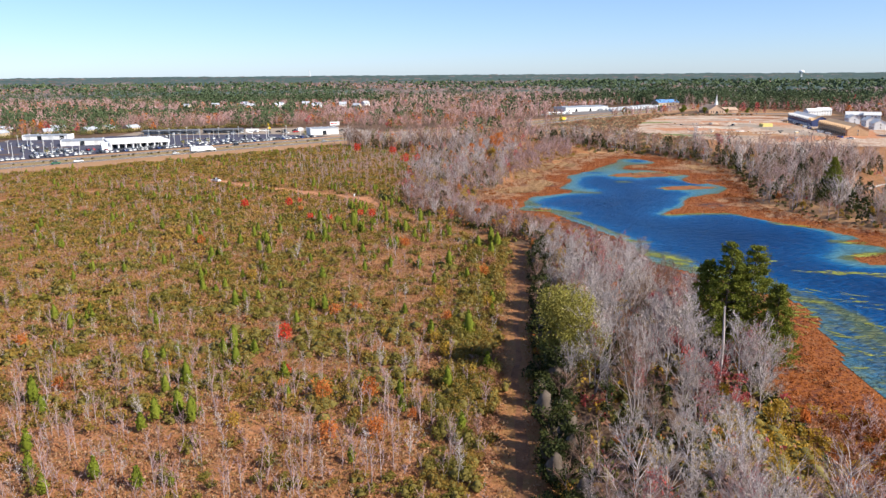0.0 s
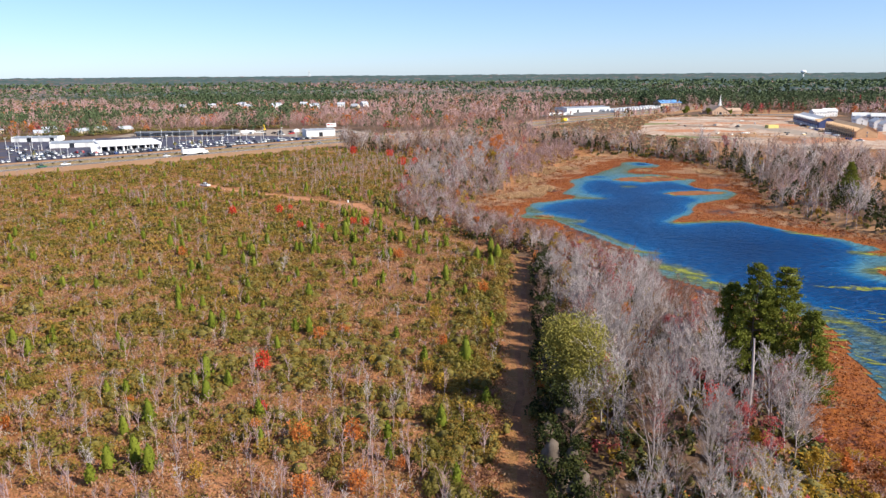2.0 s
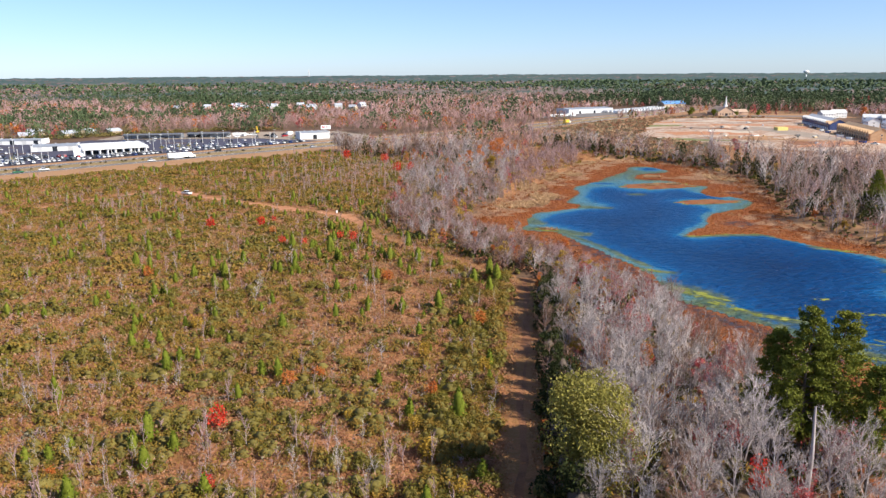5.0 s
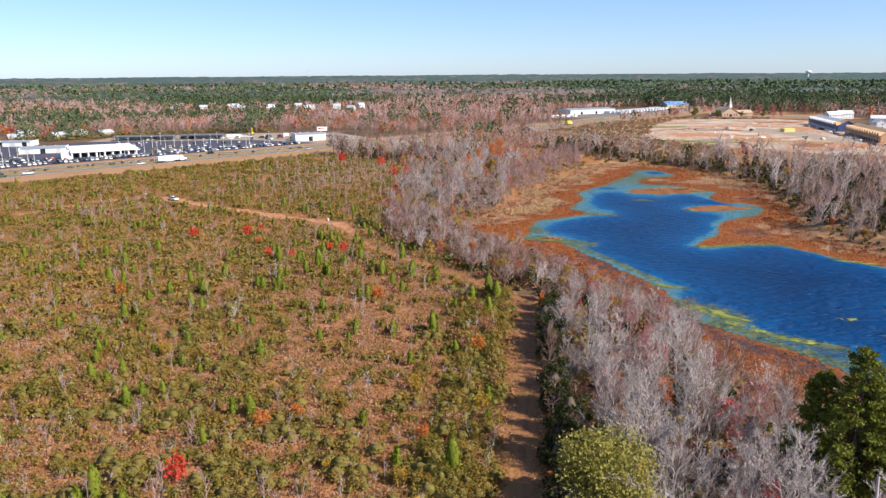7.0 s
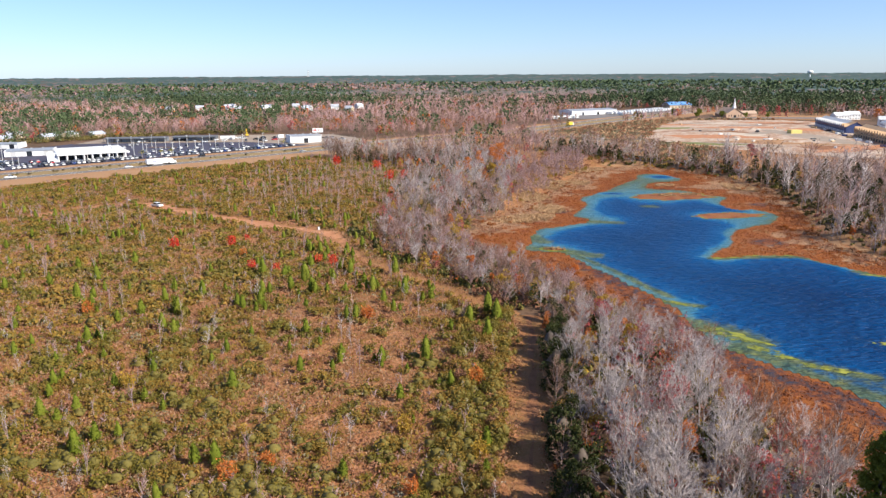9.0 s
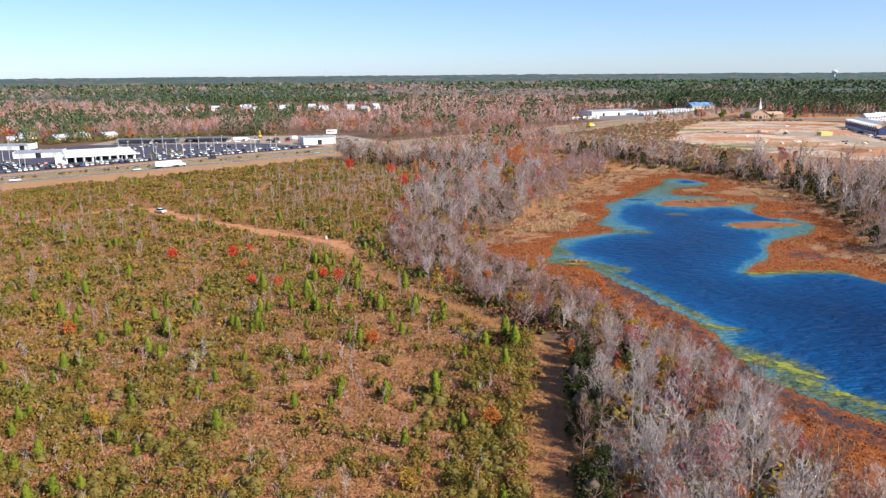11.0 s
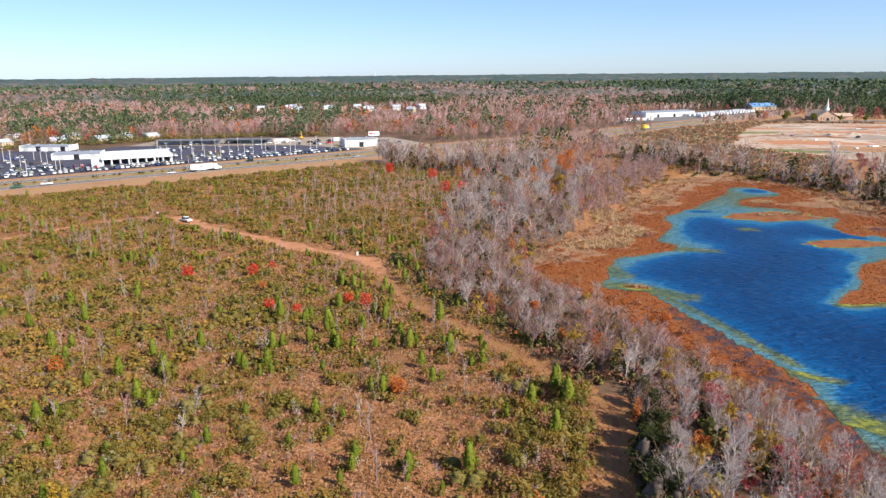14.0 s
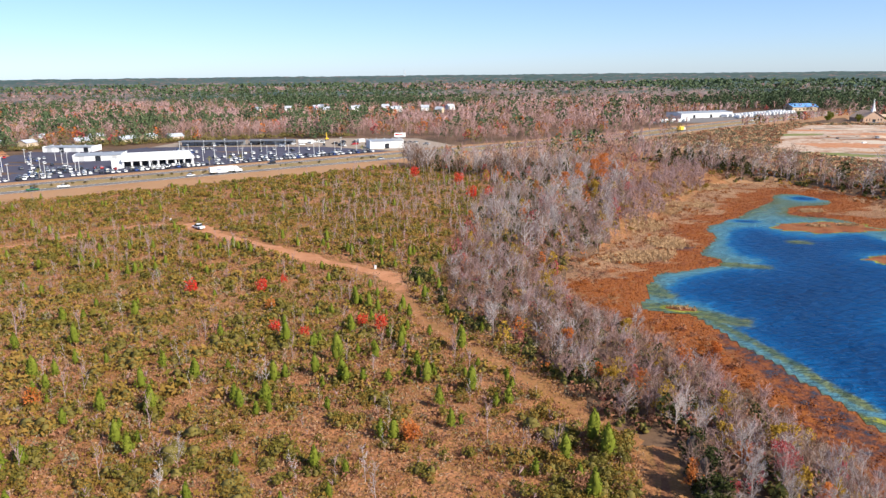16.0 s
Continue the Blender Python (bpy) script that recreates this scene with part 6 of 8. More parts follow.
for i, (x_, y_, h_, lf, wd) in enumerate(((3, 498, 14, "leaf_orange", "orange"), (-4, 484, 13, "leaf_orange", "orange"), (15, 513, 13, "leaf_orange", "orange"), (8, 524, 13, "leaf_orange", "orange"), (9, 503, 13, "leaf_orange", "orange"), (-24, 392, 7, "leaf_orange", "orange"), (-20, 330, 8.5, "leaf_yellow", "ochre"), (22, 236, 6, "leaf_yellow", "ochre"),
                                          (14, 214, 5.5, "leaf_orange", "orange"), (17, 200, 6.5, "leaf_red", "red"), (20, 226, 5.5, "leaf_yellow", "ochre"), (30, 212, 6, "leaf_orange", "orange"), (36, 118, 9, "leaf_red", "red"), (41, 108, 8, "leaf_crimson", "crimson"), (30, 126, 9, "leaf_crimson", "crimson"),
                                          (28, 140, 8, "leaf_orange", "orange"), (47, 92, 4.5, "leaf_yellow", "ochre"), (43, 84, 4, "leaf_yellow", "ochre"), (51, 99, 4, "leaf_yellow", "ochre"), (39, 90, 4.5, "leaf_yellow", "ochre"), (46, 84, 3.5, "leaf_yellow", "ochre"), (50, 88, 3.5, "leaf_orange", "rust-orange"), (52, 108, 4.5, "leaf_orange", "rust-orange"), (48, 178, 4, "leaf_yellow", "ochre"), (45, 196, 4, "leaf_yellow", "ochre"), (50, 150, 4.5, "leaf_yellow", "ochre"), (12, 236, 6, "leaf_yellow", "ochre"), (-4, 262, 6, "leaf_orange", "rust-orange"), (33, 178, 7, "leaf_crimson", "crimson"), (27, 226, 6.5, "leaf_yellow", "ochre"), (30, 230, 5.5, "leaf_yellow", "ochre"), (37, 227, 5.5, "leaf_yellow", "ochre"), (16, 208, 5, "leaf_crimson", "crimson"), (22, 205, 5, "leaf_orange", "orange"), (19, 199, 6, "leaf_yellow", "ochre"), (4, 246, 5, "leaf_yellow", "ochre"), (8, 260, 5, "leaf_orange", "rust-orange"), (2, 248, 4.5, "leaf_orange", "rust-orange"), (-10, 300, 8.5, "leaf_yellow", "golden"), (-36, 346, 7, "leaf_yellow", "ochre"), (46, 177, 6.5, "leaf_orange", "rust-orange"), (48, 133, 8, "leaf_crimson", "crimson"), (37, 154, 7, "leaf_crimson", "crimson"), (31, 140, 6, "leaf_orange", "rust-orange"), (13, 256, 4, "leaf_yellow", "ochre"), (28, 215, 5.5, "leaf_yellow", "ochre"), (33, 217, 4.5, "leaf_yellow", "ochre"), (38, 214, 5, "leaf_yellow", "ochre"), (22, 222, 4.5, "leaf_orange", "rust-orange"), (129, 300, 4.5, "leaf_yellow", "ochre"), (137, 284, 4, "leaf_yellow", "ochre"), (146, 280, 4.5, "leaf_yellow", "ochre"), (126, 318, 5, "leaf_orange", "orange"), (133, 322, 4, "leaf_yellow", "olive"), (40, 190, 5, "leaf_yellow", "ochre"), (163, 529, 13, "leaf_crimson", "crimson"), (168, 522, 10, "leaf_crimson", "crimson"), (128, 506, 8, "leaf_yellow", "ochre"), (150, 468, 7, "leaf_yellow", "ochre"), (140, 482, 6, "leaf_orange", "orange"), (156, 440, 6, "leaf_yellow", "ochre"), (-10, 455, 12, "leaf_orange", "orange"), (2, 440, 11, "leaf_yellow", "ochre"), (-16, 470, 8, "leaf_orange", "rust-orange"), (5, 385, 9, "leaf_yellow", "olive-yellow"), (6, 468, 12, "leaf_orange", "orange"), (26, 272, 5, "leaf_orange", "rust-orange"), (18, 258, 6, "leaf_orange", "rust-orange"), (8, 276, 6, "leaf_yellow", "ochre"), *accents)):
    c, t = leafy_crown(300 + i, h_, h_ * 0.34, 620 if h_ < 9.5 else 1500, 0.26 if h_ < 9.5 else 0.36, 0.15, 11), trunk_only(h_ * 0.7, 0.012 * h_, i)
    plant("autumn_tree", (np.vstack([c[0], t[0]]), np.vstack([c[1], t[1] + len(c[0])]), np.concatenate([c[2], t[2] + 1])), [lf, "bark_grey"], ["crown", "trunk"], pose(x_, y_, float(ground_z(x_, y_))),
          wd + "-leaved small tree among bare hardwoods", "tree", "autumn trees beside the pond")

# ================= woods =================


def wood_ok(px, py):
    v, u = road_v(px, py), (px - ROAD_O[0]) * ROAD_U[0] + (py - ROAD_O[1]) * ROAD_U[1]
    bad = dist_line(px, py, shifted(HIGHWAY, 12)) < np.where((u > 320) & (u < 520), 22, 32)
    bad |= (u > -150) & (u < 320) & (v > -40) & (v < np.where(u < 45, 222, np.where(u < 150, 214, np.where(u < 240, 200, np.where(u < 300, 160, 100)))))
    bad |= (v < -20) & (py < 545) & (px < 40)
    bad |= inside(px, py, [(-120, 20), (-85, 548), (-26, 552), (24, 533), (46, 598), (30, 715), (128, 850), (210, 930), (262, 1010), (330, 1100), (430, 1030), (420, 880), (440, 700), (330, 480), (185, 300), (240, 180), (240, 20)])
    bad |= inside(px, py, [(55, 925), (120, 930), (300, 1150), (230, 1180), (80, 1045)])
    return ~bad


def far_points(r0, r1, step, a0=-0.86, a1=0.74):
    """Places in a fan round the flight, spaced wider with distance."""
    out, r = [], r0
    while r < r1:
        s = step * max(1.0, r / 900.0)
        n = max(1, int((a1 - a0) * r / s))
        a = a0 + (a1 - a0) * (np.arange(n) + rng.random(n)) / n
        rr = r + rng.uniform(-0.5, 0.5, n) * s
        out.append(np.stack([rr * np.sin(a), 40 + rr * np.cos(a), np.full(n, s)], 1))
        r += s
    return np.concatenate(out)


P = far_points(430, 2650, 7.8)
x, y, sp = P[:, 0], P[:, 1], P[:, 2]
k = wood_ok(x, y)
x, y, sp = x[k], y[k], sp[k]
houses = np.array([(-470 + 22 * i + 14 * ((i * 7) % 3), 1125 + 26 * ((i * 5) % 4)) for i in range(13)])
bungalows = np.array([along(u_, v_) for u_, v_ in ((-10, 262), (20, 285), (44, 256), (78, 250), (112, 240), (136, 250), (96, 290), (150, 236), (60, 310))])
clear, low = np.full(len(x), 1e9), np.ones(len(x))
for (hx_, hy_), depth in [(h_, 170.0) for h_ in houses] + [(h_, 30.0) for h_ in bungalows]:
    d_ = np.array((hx_, hy_ - 90.0))
    L_ = np.linalg.norm(d_)
    s0 = (x * d_[0] + (y - 90) * d_[1]) / L_
    side = np.abs(x * d_[1] - (y - 90) * d_[0]) / L_
    low = np.where((side < 12) & (s0 > L_ - depth) & (s0 < L_), np.minimum(low, 0.42), low)
    clear = np.minimum(clear, np.hypot(x - hx_, y - hy_))
k = clear > 10
x, y, sp, low = x[k], y[k], sp[k], low[k]


def pine_share(px, py):
    """How much of the woods is pine at a place, 0 to 1."""
    r = np.hypot(px, py)
    az = np.degrees(np.arctan2(px, py - 60))
    base = np.interp(r, [0, 1150, 1700, 2150, 3000, 5000], [0.02, 0.05, 0.10, 0.28, 0.42, 0.62])
    base = base + 0.28 * np.exp(-((az + 19) / 10.5) ** 6) * np.interp(r, [1200, 1320, 1700, 2100], [0, 1, 1, 0]) + np.interp(az, [4, 10], [0, 0.27]) * np.interp(r, [1250, 1400, 3000, 3600], [0, 1, 1, 0])
    f = 1.0 * np.clip(lumps(px * 0.6, py, 95, 82) - 0.25, 0, 1) * (r < 1000) * (px < -220) + (0.22 * lumps(px * 0.45, py, 420, 81) + 0.14 * lumps(px * 0.5, py, 120, 84)) * np.where((r < 1000) & (px > -220), 0.35, 1.0)
    f += 1.0 * np.exp(-((px - 330) / 230) ** 4 - ((py - 1235) / 60) ** 4) + 0.55 * np.exp(-((px + 330) / 190) ** 4 - ((py - 1310) / 40) ** 4)
    return np.clip(base + f * np.where(r < 1100, 0.8, 1.0), 0.02, 0.97)


r = np.hypot(x, y)
is_pine = (pine_share(x, y) + rng.normal(size=len(x)) * 0.10 > 0.38) | (rng.random(len(x)) < 0.025)
hue = rng.random(len(x)) + 0.35 * lumps(x, y, 140, 83)
grow = np.clip(sp / 7.0, 1, 3) ** 0.4
for b0, b1, pine_s, bare_s, leaf_s in (
        (0, 860, [blot(121, 90, 4.2, 16, 0.22, 1.25), blot(122, 90, 5.2, 13.5, 0.12, 1.35), blot(123, 90, 5.6, 14.5, 0.14, 1.35)], [small_bare(s, 11, 8, 3, w=0.6, wid=0.10) for s in (131, 132, 133)], [blot(s, 46, 2.9, 10, 0.22, 1.0) for s in (141, 142)]),
        (860, 1800, [blot(124, 34, 4.2, 18, 0.32, 1.9), blot(125, 34, 5.0, 15, 0.25, 2.0), blot(126, 30, 3.4, 20, 0.40, 1.7)], [small_bare(s, 11.5, 5, 2, w=0.6, wid=0.27) for s in (134, 135)], [blot(s, 20, 3.0, 10, 0.2, 1.6) for s in (143, 144)]),
        (1800, 3000, [blot(s, 13, 4.4, 17, 0.4, 3.6, False) for s in (146, 147)], [blot(s, 9, 3.6, 12, 0.3, 2.8, False) for s in (148, 149)], [blot(s, 10, 3.6, 12, 0.3, 2.8, False) for s in (150, 153)])):
    band = (r >= b0) & (r < b1)
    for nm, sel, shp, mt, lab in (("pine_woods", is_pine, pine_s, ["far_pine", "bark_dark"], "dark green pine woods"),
                                  ("bare_woods", ~is_pine & (hue < 0.5), bare_s, ["far_bare", "far_bare"], "pinkish-grey leafless woods"),
                                  ("brown_woods", ~is_pine & (hue >= 0.5) & (hue < 0.84), bare_s, ["far_brown", "far_brown"], "reddish-brown leafless woods"),
                                  ("rust_woods", ~is_pine & (hue >= 0.84) & (hue < 1.0), leaf_s, ["far_rust", "bark_dark"], "rust-brown autumn woods"),
                                  ("olive_woods", ~is_pine & (hue >= 1.0), leaf_s, ["far_olive", "bark_dark"], "olive and ochre autumn woods")):
        w = band & sel
        scatter(nm, shp, mt, x[w], y[w], rng.uniform(0.7, 1.15, w.sum()) * (1.25 if nm == "pine_woods" and b0 == 0 else 1.0) * grow[w] * low[w], label=lab + " beyond the highway", category="woods", tall=1 / grow[w] ** 0.8)

# the woods farther off: one closed canopy of crowns, green where pines stand, their colour bluish with painted haze
rr, aa = 1500 * np.exp(np.arange(0, 1.235, 0.0078)), np.arange(-0.95, 0.86, 0.0050)
RR, AA = np.meshgrid(rr, aa, indexing="ij")
RR = RR * (1 + rng.uniform(-0.0026, 0.0026, RR.shape))
AA = AA + rng.uniform(-0.0017, 0.0017, AA.shape)
CX, CY = (RR * np.sin(AA)).ravel(), (40 + RR * np.cos(AA)).ravel()
share = pine_share(CX, CY)
tall_ = 9 + 6 * share + rng.uniform(-3.4, 3.4, CX.size) + 1.2 * lumps(CX, CY, 300, 91)
CZ = ground_z(CX, CY) + np.where(RR.ravel() < 1510, 2, tall_)
n1, n2 = len(rr), len(aa)
i0 = (np.arange(n1 - 1)[:, None] * n2 + np.arange(n2 - 1)[None]).ravel()
Q = np.stack([i0, i0 + n2, i0 + n2 + 1, i0 + 1], 1)
T = np.concatenate([Q[:, [0, 1, 2]], Q[:, [0, 2, 3]]])
sh_ = share[T].mean(1) + 0.16 * lumps(CX[T[:, 0]], CY[T[:, 0]], 70, 92) + rng.normal(size=len(T)) * 0.16
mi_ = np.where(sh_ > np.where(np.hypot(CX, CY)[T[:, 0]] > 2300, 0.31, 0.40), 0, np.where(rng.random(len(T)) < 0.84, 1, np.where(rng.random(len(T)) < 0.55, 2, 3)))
me = mesh_from("far_canopy", np.stack([CX, CY, CZ], 1), T, ["hazy_canopy_pine", "canopy_bare", "canopy_rust", "canopy_olive"], mi_)
tagged(new("far_canopy", me), "green and russet woods stretching to the horizon", "woods", kind="stuff")
# tall pines close behind the church and the trailer lot
wx, wy = sow(620, lambda a, b: inside(a, b, PINE_WALL), 20, 620, 980, 1300)
t_ = rng.random(len(wx)) + 0.35 * lumps(wx, wy, 60, 86)
w = t_ < 0.78
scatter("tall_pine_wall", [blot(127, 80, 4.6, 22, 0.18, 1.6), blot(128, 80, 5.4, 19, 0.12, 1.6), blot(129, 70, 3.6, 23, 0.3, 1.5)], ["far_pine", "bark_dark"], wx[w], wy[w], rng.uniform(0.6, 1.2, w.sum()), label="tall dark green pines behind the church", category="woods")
scatter("bare_wall_trees", [small_bare(s, 15, 8, 3, w=0.6, wid=0.14) for s in (136, 137)], ["far_bare", "far_bare"], wx[~w], wy[~w], rng.uniform(0.7, 1.1, (~w).sum()), label="leafless trees among the tall pines", category="woods")
rx_, ry_ = sow(70, lambda a, b: inside(a, b, PINE_WALL), 20, 620, 930, 1300)
scatter("red_wall_trees", [blot(145, 46, 3.0, 15, 0.2, 1.4)], ["leaf_crimson", "bark_dark"], rx_, ry_, rng.uniform(0.6, 1.1, len(rx_)), label="dull red autumn trees among the tall pines", category="woods")
# scattered scarlet and orange crowns among the woods
ox, oy = sow(420, lambda a, b: wood_ok(a, b) & (np.hypot(a, b) < 1400), -900, 700, 450, 1300)
w = rng.random(len(ox)) < 0.5
scatter("scarlet_crowns", [blot(151, 50, 3.2, 10, 0.25, 1.5)], ["leaf_crimson", "bark_dark"], ox[w], oy[w], rng.uniform(0.6, 1.1, w.sum()), label="crimson autumn trees among the woods", category="trees")
scatter("orange_crowns", [blot(152, 50, 3.4, 11, 0.25, 1.5)], ["leaf_orange", "bark_dark"], ox[~w], oy[~w], rng.uniform(0.6, 1.1, (~w).sum()), label="orange autumn trees among the woods", category="trees")
# brush between the far shore trees and the highway
ux, uy = sow(2500, lambda a, b: inside(a, b, [(46, 600), (36, 715), (120, 845), (205, 925), (300, 925), (322, 908), (215, 908), (165, 812), (126, 668), (170, 600), (150, 500), (100, 545)]), 30, 330, 480, 930)
t_ = rng.random(len(ux))
for lo, hi, mname, nm, lab in ((0, 0.4, "sage_brush", "olive_brush", "olive brush beside the highway"), (0.4, 0.65, "reed", "tan_brush", "tan grass clumps beside the highway"), (0.65, 1.01, "brown_brush", "brown_brush", "brown brush beside the highway")):
    w = (t_ >= lo) & (t_ < hi)
    scatter(nm, [shrub(s, 24, 0.36, tall=0.8, lobes=2, solid=False) for s in (161, 162)], [mname, "inner_shade"], ux[w], uy[w], rng.uniform(1.6, 3.4, w.sum()), label=lab, category="brush")

# green scrub and evergreens along the back of the lots
gu = rng.uniform(-60, 290, 420)
gv = np.interp(gu, [-60, 45, 150, 240, 290], [228, 226, 218, 196, 165]) + rng.uniform(-4, 16, 420)
gp = np.array([along(a_, b_) for a_, b_ in zip(gu, gv)])
scatter("lot_back_scrub", [shrub(s, 44, 0.30, tall=1.1, lobes=3, solid=False) for s in (191, 192)], ["far_olive"], gp[:, 0], gp[:, 1], rng.uniform(1.6, 4.0, 420), label="green and ochre scrub behind the car lots", category="shrubs")
# brush on the drier marsh
mx_, my_ = sow(900, lambda a, b: (basin_sd(a, b) < 0) & (basin_sd(a, b) > -12) & ~inside(a, b, SHORE_S) & (dist_line(a, b, SHORE_S, True) > 5), -10, 150, 80, 520)
t_ = rng.random(len(mx_)) + 0.4 * lumps(mx_, my_, 24, 77)
for lo, hi, mname, nm, lab in ((-9, 0.5, "marsh_straw", "rust_marsh_brush", "low rust-red brush over the drier marsh"), (0.5, 9, "brown_brush", "marsh_brush", "low brown brush over the drier marsh")):
    w = (t_ >= lo) & (t_ < hi)
    scatter(nm, [shrub(s, 40, 0.24, tall=0.7, lobes=2, solid=False) for s in (195, 196)], [mname], mx_[w], my_[w], rng.uniform(0.7, 1.7, w.sum()), label=lab, category="brush", z=np.full(w.sum(), -3.07))
# bushes where the wood gives way to the marsh
qx, qy = sow(520, lambda a, b: inside(a, b, [(36, 60), (38, 90), (45, 106), (56, 116), (66, 112), (74, 60)]), 35, 76, 60, 117)
t_ = rng.random(len(qx)) - 0.025 * (qx - 50)
for lo, hi, mname, nm, lab in ((0.45, 9, "leaf_golden", "ochre_bushes", "ochre and yellow-green bushes at the marsh edge"), (0.1, 0.45, "brown_brush", "russet_bushes", "russet brush at the marsh edge"), (-9, 0.1, "marsh_straw", "rust_bushes", "rust-red brush over the marsh")):
    w = (t_ >= lo) & (t_ < hi)
    scatter(nm, [shrub(s, 210, 0.14, tall=1.1, lobes=4, solid=False) for s in (197, 198)], [mname], qx[w], qy[w], rng.uniform(0.7, 1.8, w.sum()), label=lab, category="bushes")
gx_, gy_ = sow(70, lambda a, b: inside(a, b, [(33, 60), (33, 90), (36, 105), (47, 105), (47, 60)]), 31, 50, 66, 106)
t_ = rng.random(len(gx_))
for lo, hi, mname, nm, lab in ((0, 0.7, "leaf_golden", "golden_mounds", "rounded golden-olive bushes at the marsh edge"), (0.7, 1.01, "myrtle", "olive_edge_mounds", "rounded olive bushes at the marsh edge")):
    w = (t_ >= lo) & (t_ < hi)
    scatter(nm, DOME_N, [mname, "inner_shade"], gx_[w], gy_[w], rng.uniform(1.7, 3.0, w.sum()), label=lab, category="bushes")
qx, qy = sow(170, lambda a, b: inside(a, b, [(50, 60), (52, 112), (66, 118), (76, 60)]), 48, 78, 60, 118)
scatter("pink_marsh_brush", [small_bare(s, 3.0, 10, 5, w=0.6, wid=0.026) for s in (37, 38)], ["twig_pink", "twig_pink"], qx, qy, rng.uniform(0.6, 1.3, len(qx)), label="pinkish leafless brush at the marsh edge", category="brush")
# scrub and trees behind the start of the flight
bx, by = jitter_grid(-150, 10, -60, 76, 2.5)
k = off_tracks(bx, by, 1.5) & (rng.random(len(bx)) < 0.55 + 0.35 * lumps(bx, by, 24, 11))
bx, by = bx[k], by[k]
w = rng.random(len(bx)) < 0.6
scatter("evergreen_scrub", [shrub(49, 14, 0.4, tall=0.9, lobes=2, solid=False)], ["myrtle", "inner_shade"], bx[w], by[w], rng.uniform(0.7, 2.0, w.sum()), label="olive-green wax myrtle scrub over the field", category="shrubs")
scatter("brown_scrub", BR_F, ["brown_brush"], bx[~w], by[~w], rng.uniform(0.8, 1.8, (~w).sum()), label="russet-brown leafless scrub over the field", category="shrubs")
bx, by = jitter_grid(-110, 10, -60, 75, 1.7)
k = off_tracks(bx, by, 0.0) & (rng.random(len(bx)) < 0.6)
scatter("brown_groundcover", tuft, ["brown_brush"], bx[k], by[k], rng.uniform(1.2, 2.6, k.sum()), label="low russet-brown weeds over the field", category="weeds")
bx, by = jitter_grid(11, 62, -60, 77, 4.2)
k = in_belt(bx, by)
w = rng.random(len(bx)) < 0.5
scatter("bare_trees_grey", MIDB[:2], ["bark_grey", "twig_grey"], bx[k & w], by[k & w], rng.uniform(0.6, 1.1, (k & w).sum()), label="grey leafless hardwoods beside the pond", category="trees")
scatter("bare_trees_pink", MIDB, ["bark_grey", "twig_pink"], bx[k & ~w], by[k & ~w], rng.uniform(0.5, 1.0, (k & ~w).sum()), label="pinkish leafless hardwoods beside the pond", category="trees")
bx, by = sow(420, lambda a, b: (a > 12), 12, 74, -60, 64)
w = rng.random(len(bx)) < 0.5
scatter("evergreen_understory", [shrub(199, 30, 0.26, tall=1.1, lobes=2, sides=4)], ["holly_leaves"], bx[w & (bx < 50)], by[w & (bx < 50)], rng.uniform(0.8, 2.0, (w & (bx < 50)).sum()), label="dark olive evergreen bushes under the trees", category="bushes")
scatter("brown_understory", [shrub(200, 34, 0.26, tall=0.9, lobes=2, solid=False)], ["brown_brush"], bx[~w], by[~w], rng.uniform(0.8, 2.0, (~w).sum()), label="brown brush under the trees", category="bushes")

# ================= buildings and vehicles =================
ROAD_DEG = math.degrees(math.atan2(ROAD_U[1], ROAD_U[0]))


def at_road(u, v, turn=0.0, z=0.12):
    p = along(u, v)
    return pose(p[0], p[1], z, 0, 0, ROAD_DEG + turn)


def showroom():
    e = thing("car_showroom", at_road(71, 64, -13), "white flat-roofed car showroom with a columned glass front", "showroom")
    W, D, H = 41.0, 38.0, 5.4
    part("wall", boxed(0.6, W - 0.6, 5.0, D, 0, H - 1.6), "white_panel", e)
    bm = boxed(-0.6, W + 0.6, -0.6, D + 0.4, H - 1.6, H, bevel=0.12)
    part("canopy", bm, "white_panel", e, "white flat canopy with a deep fascia")
    part("roof_deck", boxed(0.2, W - 0.2, 0.2, D - 0.4, H, H + 0.12), "white_roof", e)
    for i in range(9):
        x = 0.4 + i * (W - 0.8) / 8
        part("column", boxed(x - 0.45, x + 0.45, 0.0, 0.9, 0, H - 1.6, bevel=0.06), "white_panel", e)
        if i < 8:
            part("shop_window", boxed(x + 0.7, x + (W - 0.8) / 8 - 0.7, 4.85, 4.96, 0.3, H - 1.9), "dark_glass", e)
    for i in range(5):
        part("side_window", boxed(W - 0.56, W - 0.48, 7 + 4.2 * i, 9.6 + 4.2 * i, 0.6, H - 2.2), "dark_glass", e)
    for x, y in ((9, 14), (22, 18), (34, 13), (30, 23)):
        part("roof_unit", boxed(x, x + 2.2, y, y + 1.6, H + 0.12, H + 1.3, bevel=0.08), "pole_metal", e)
    bm = bmesh.new()
    prism(bm, [(0, 0), (8, 0), (8, 5.2), (4.5, 5.2), (0.4, 1.2)], "x", -6.0, 0.5)
    part("entrance_wing", bm, "white_panel", e, "sloped white entrance wing")


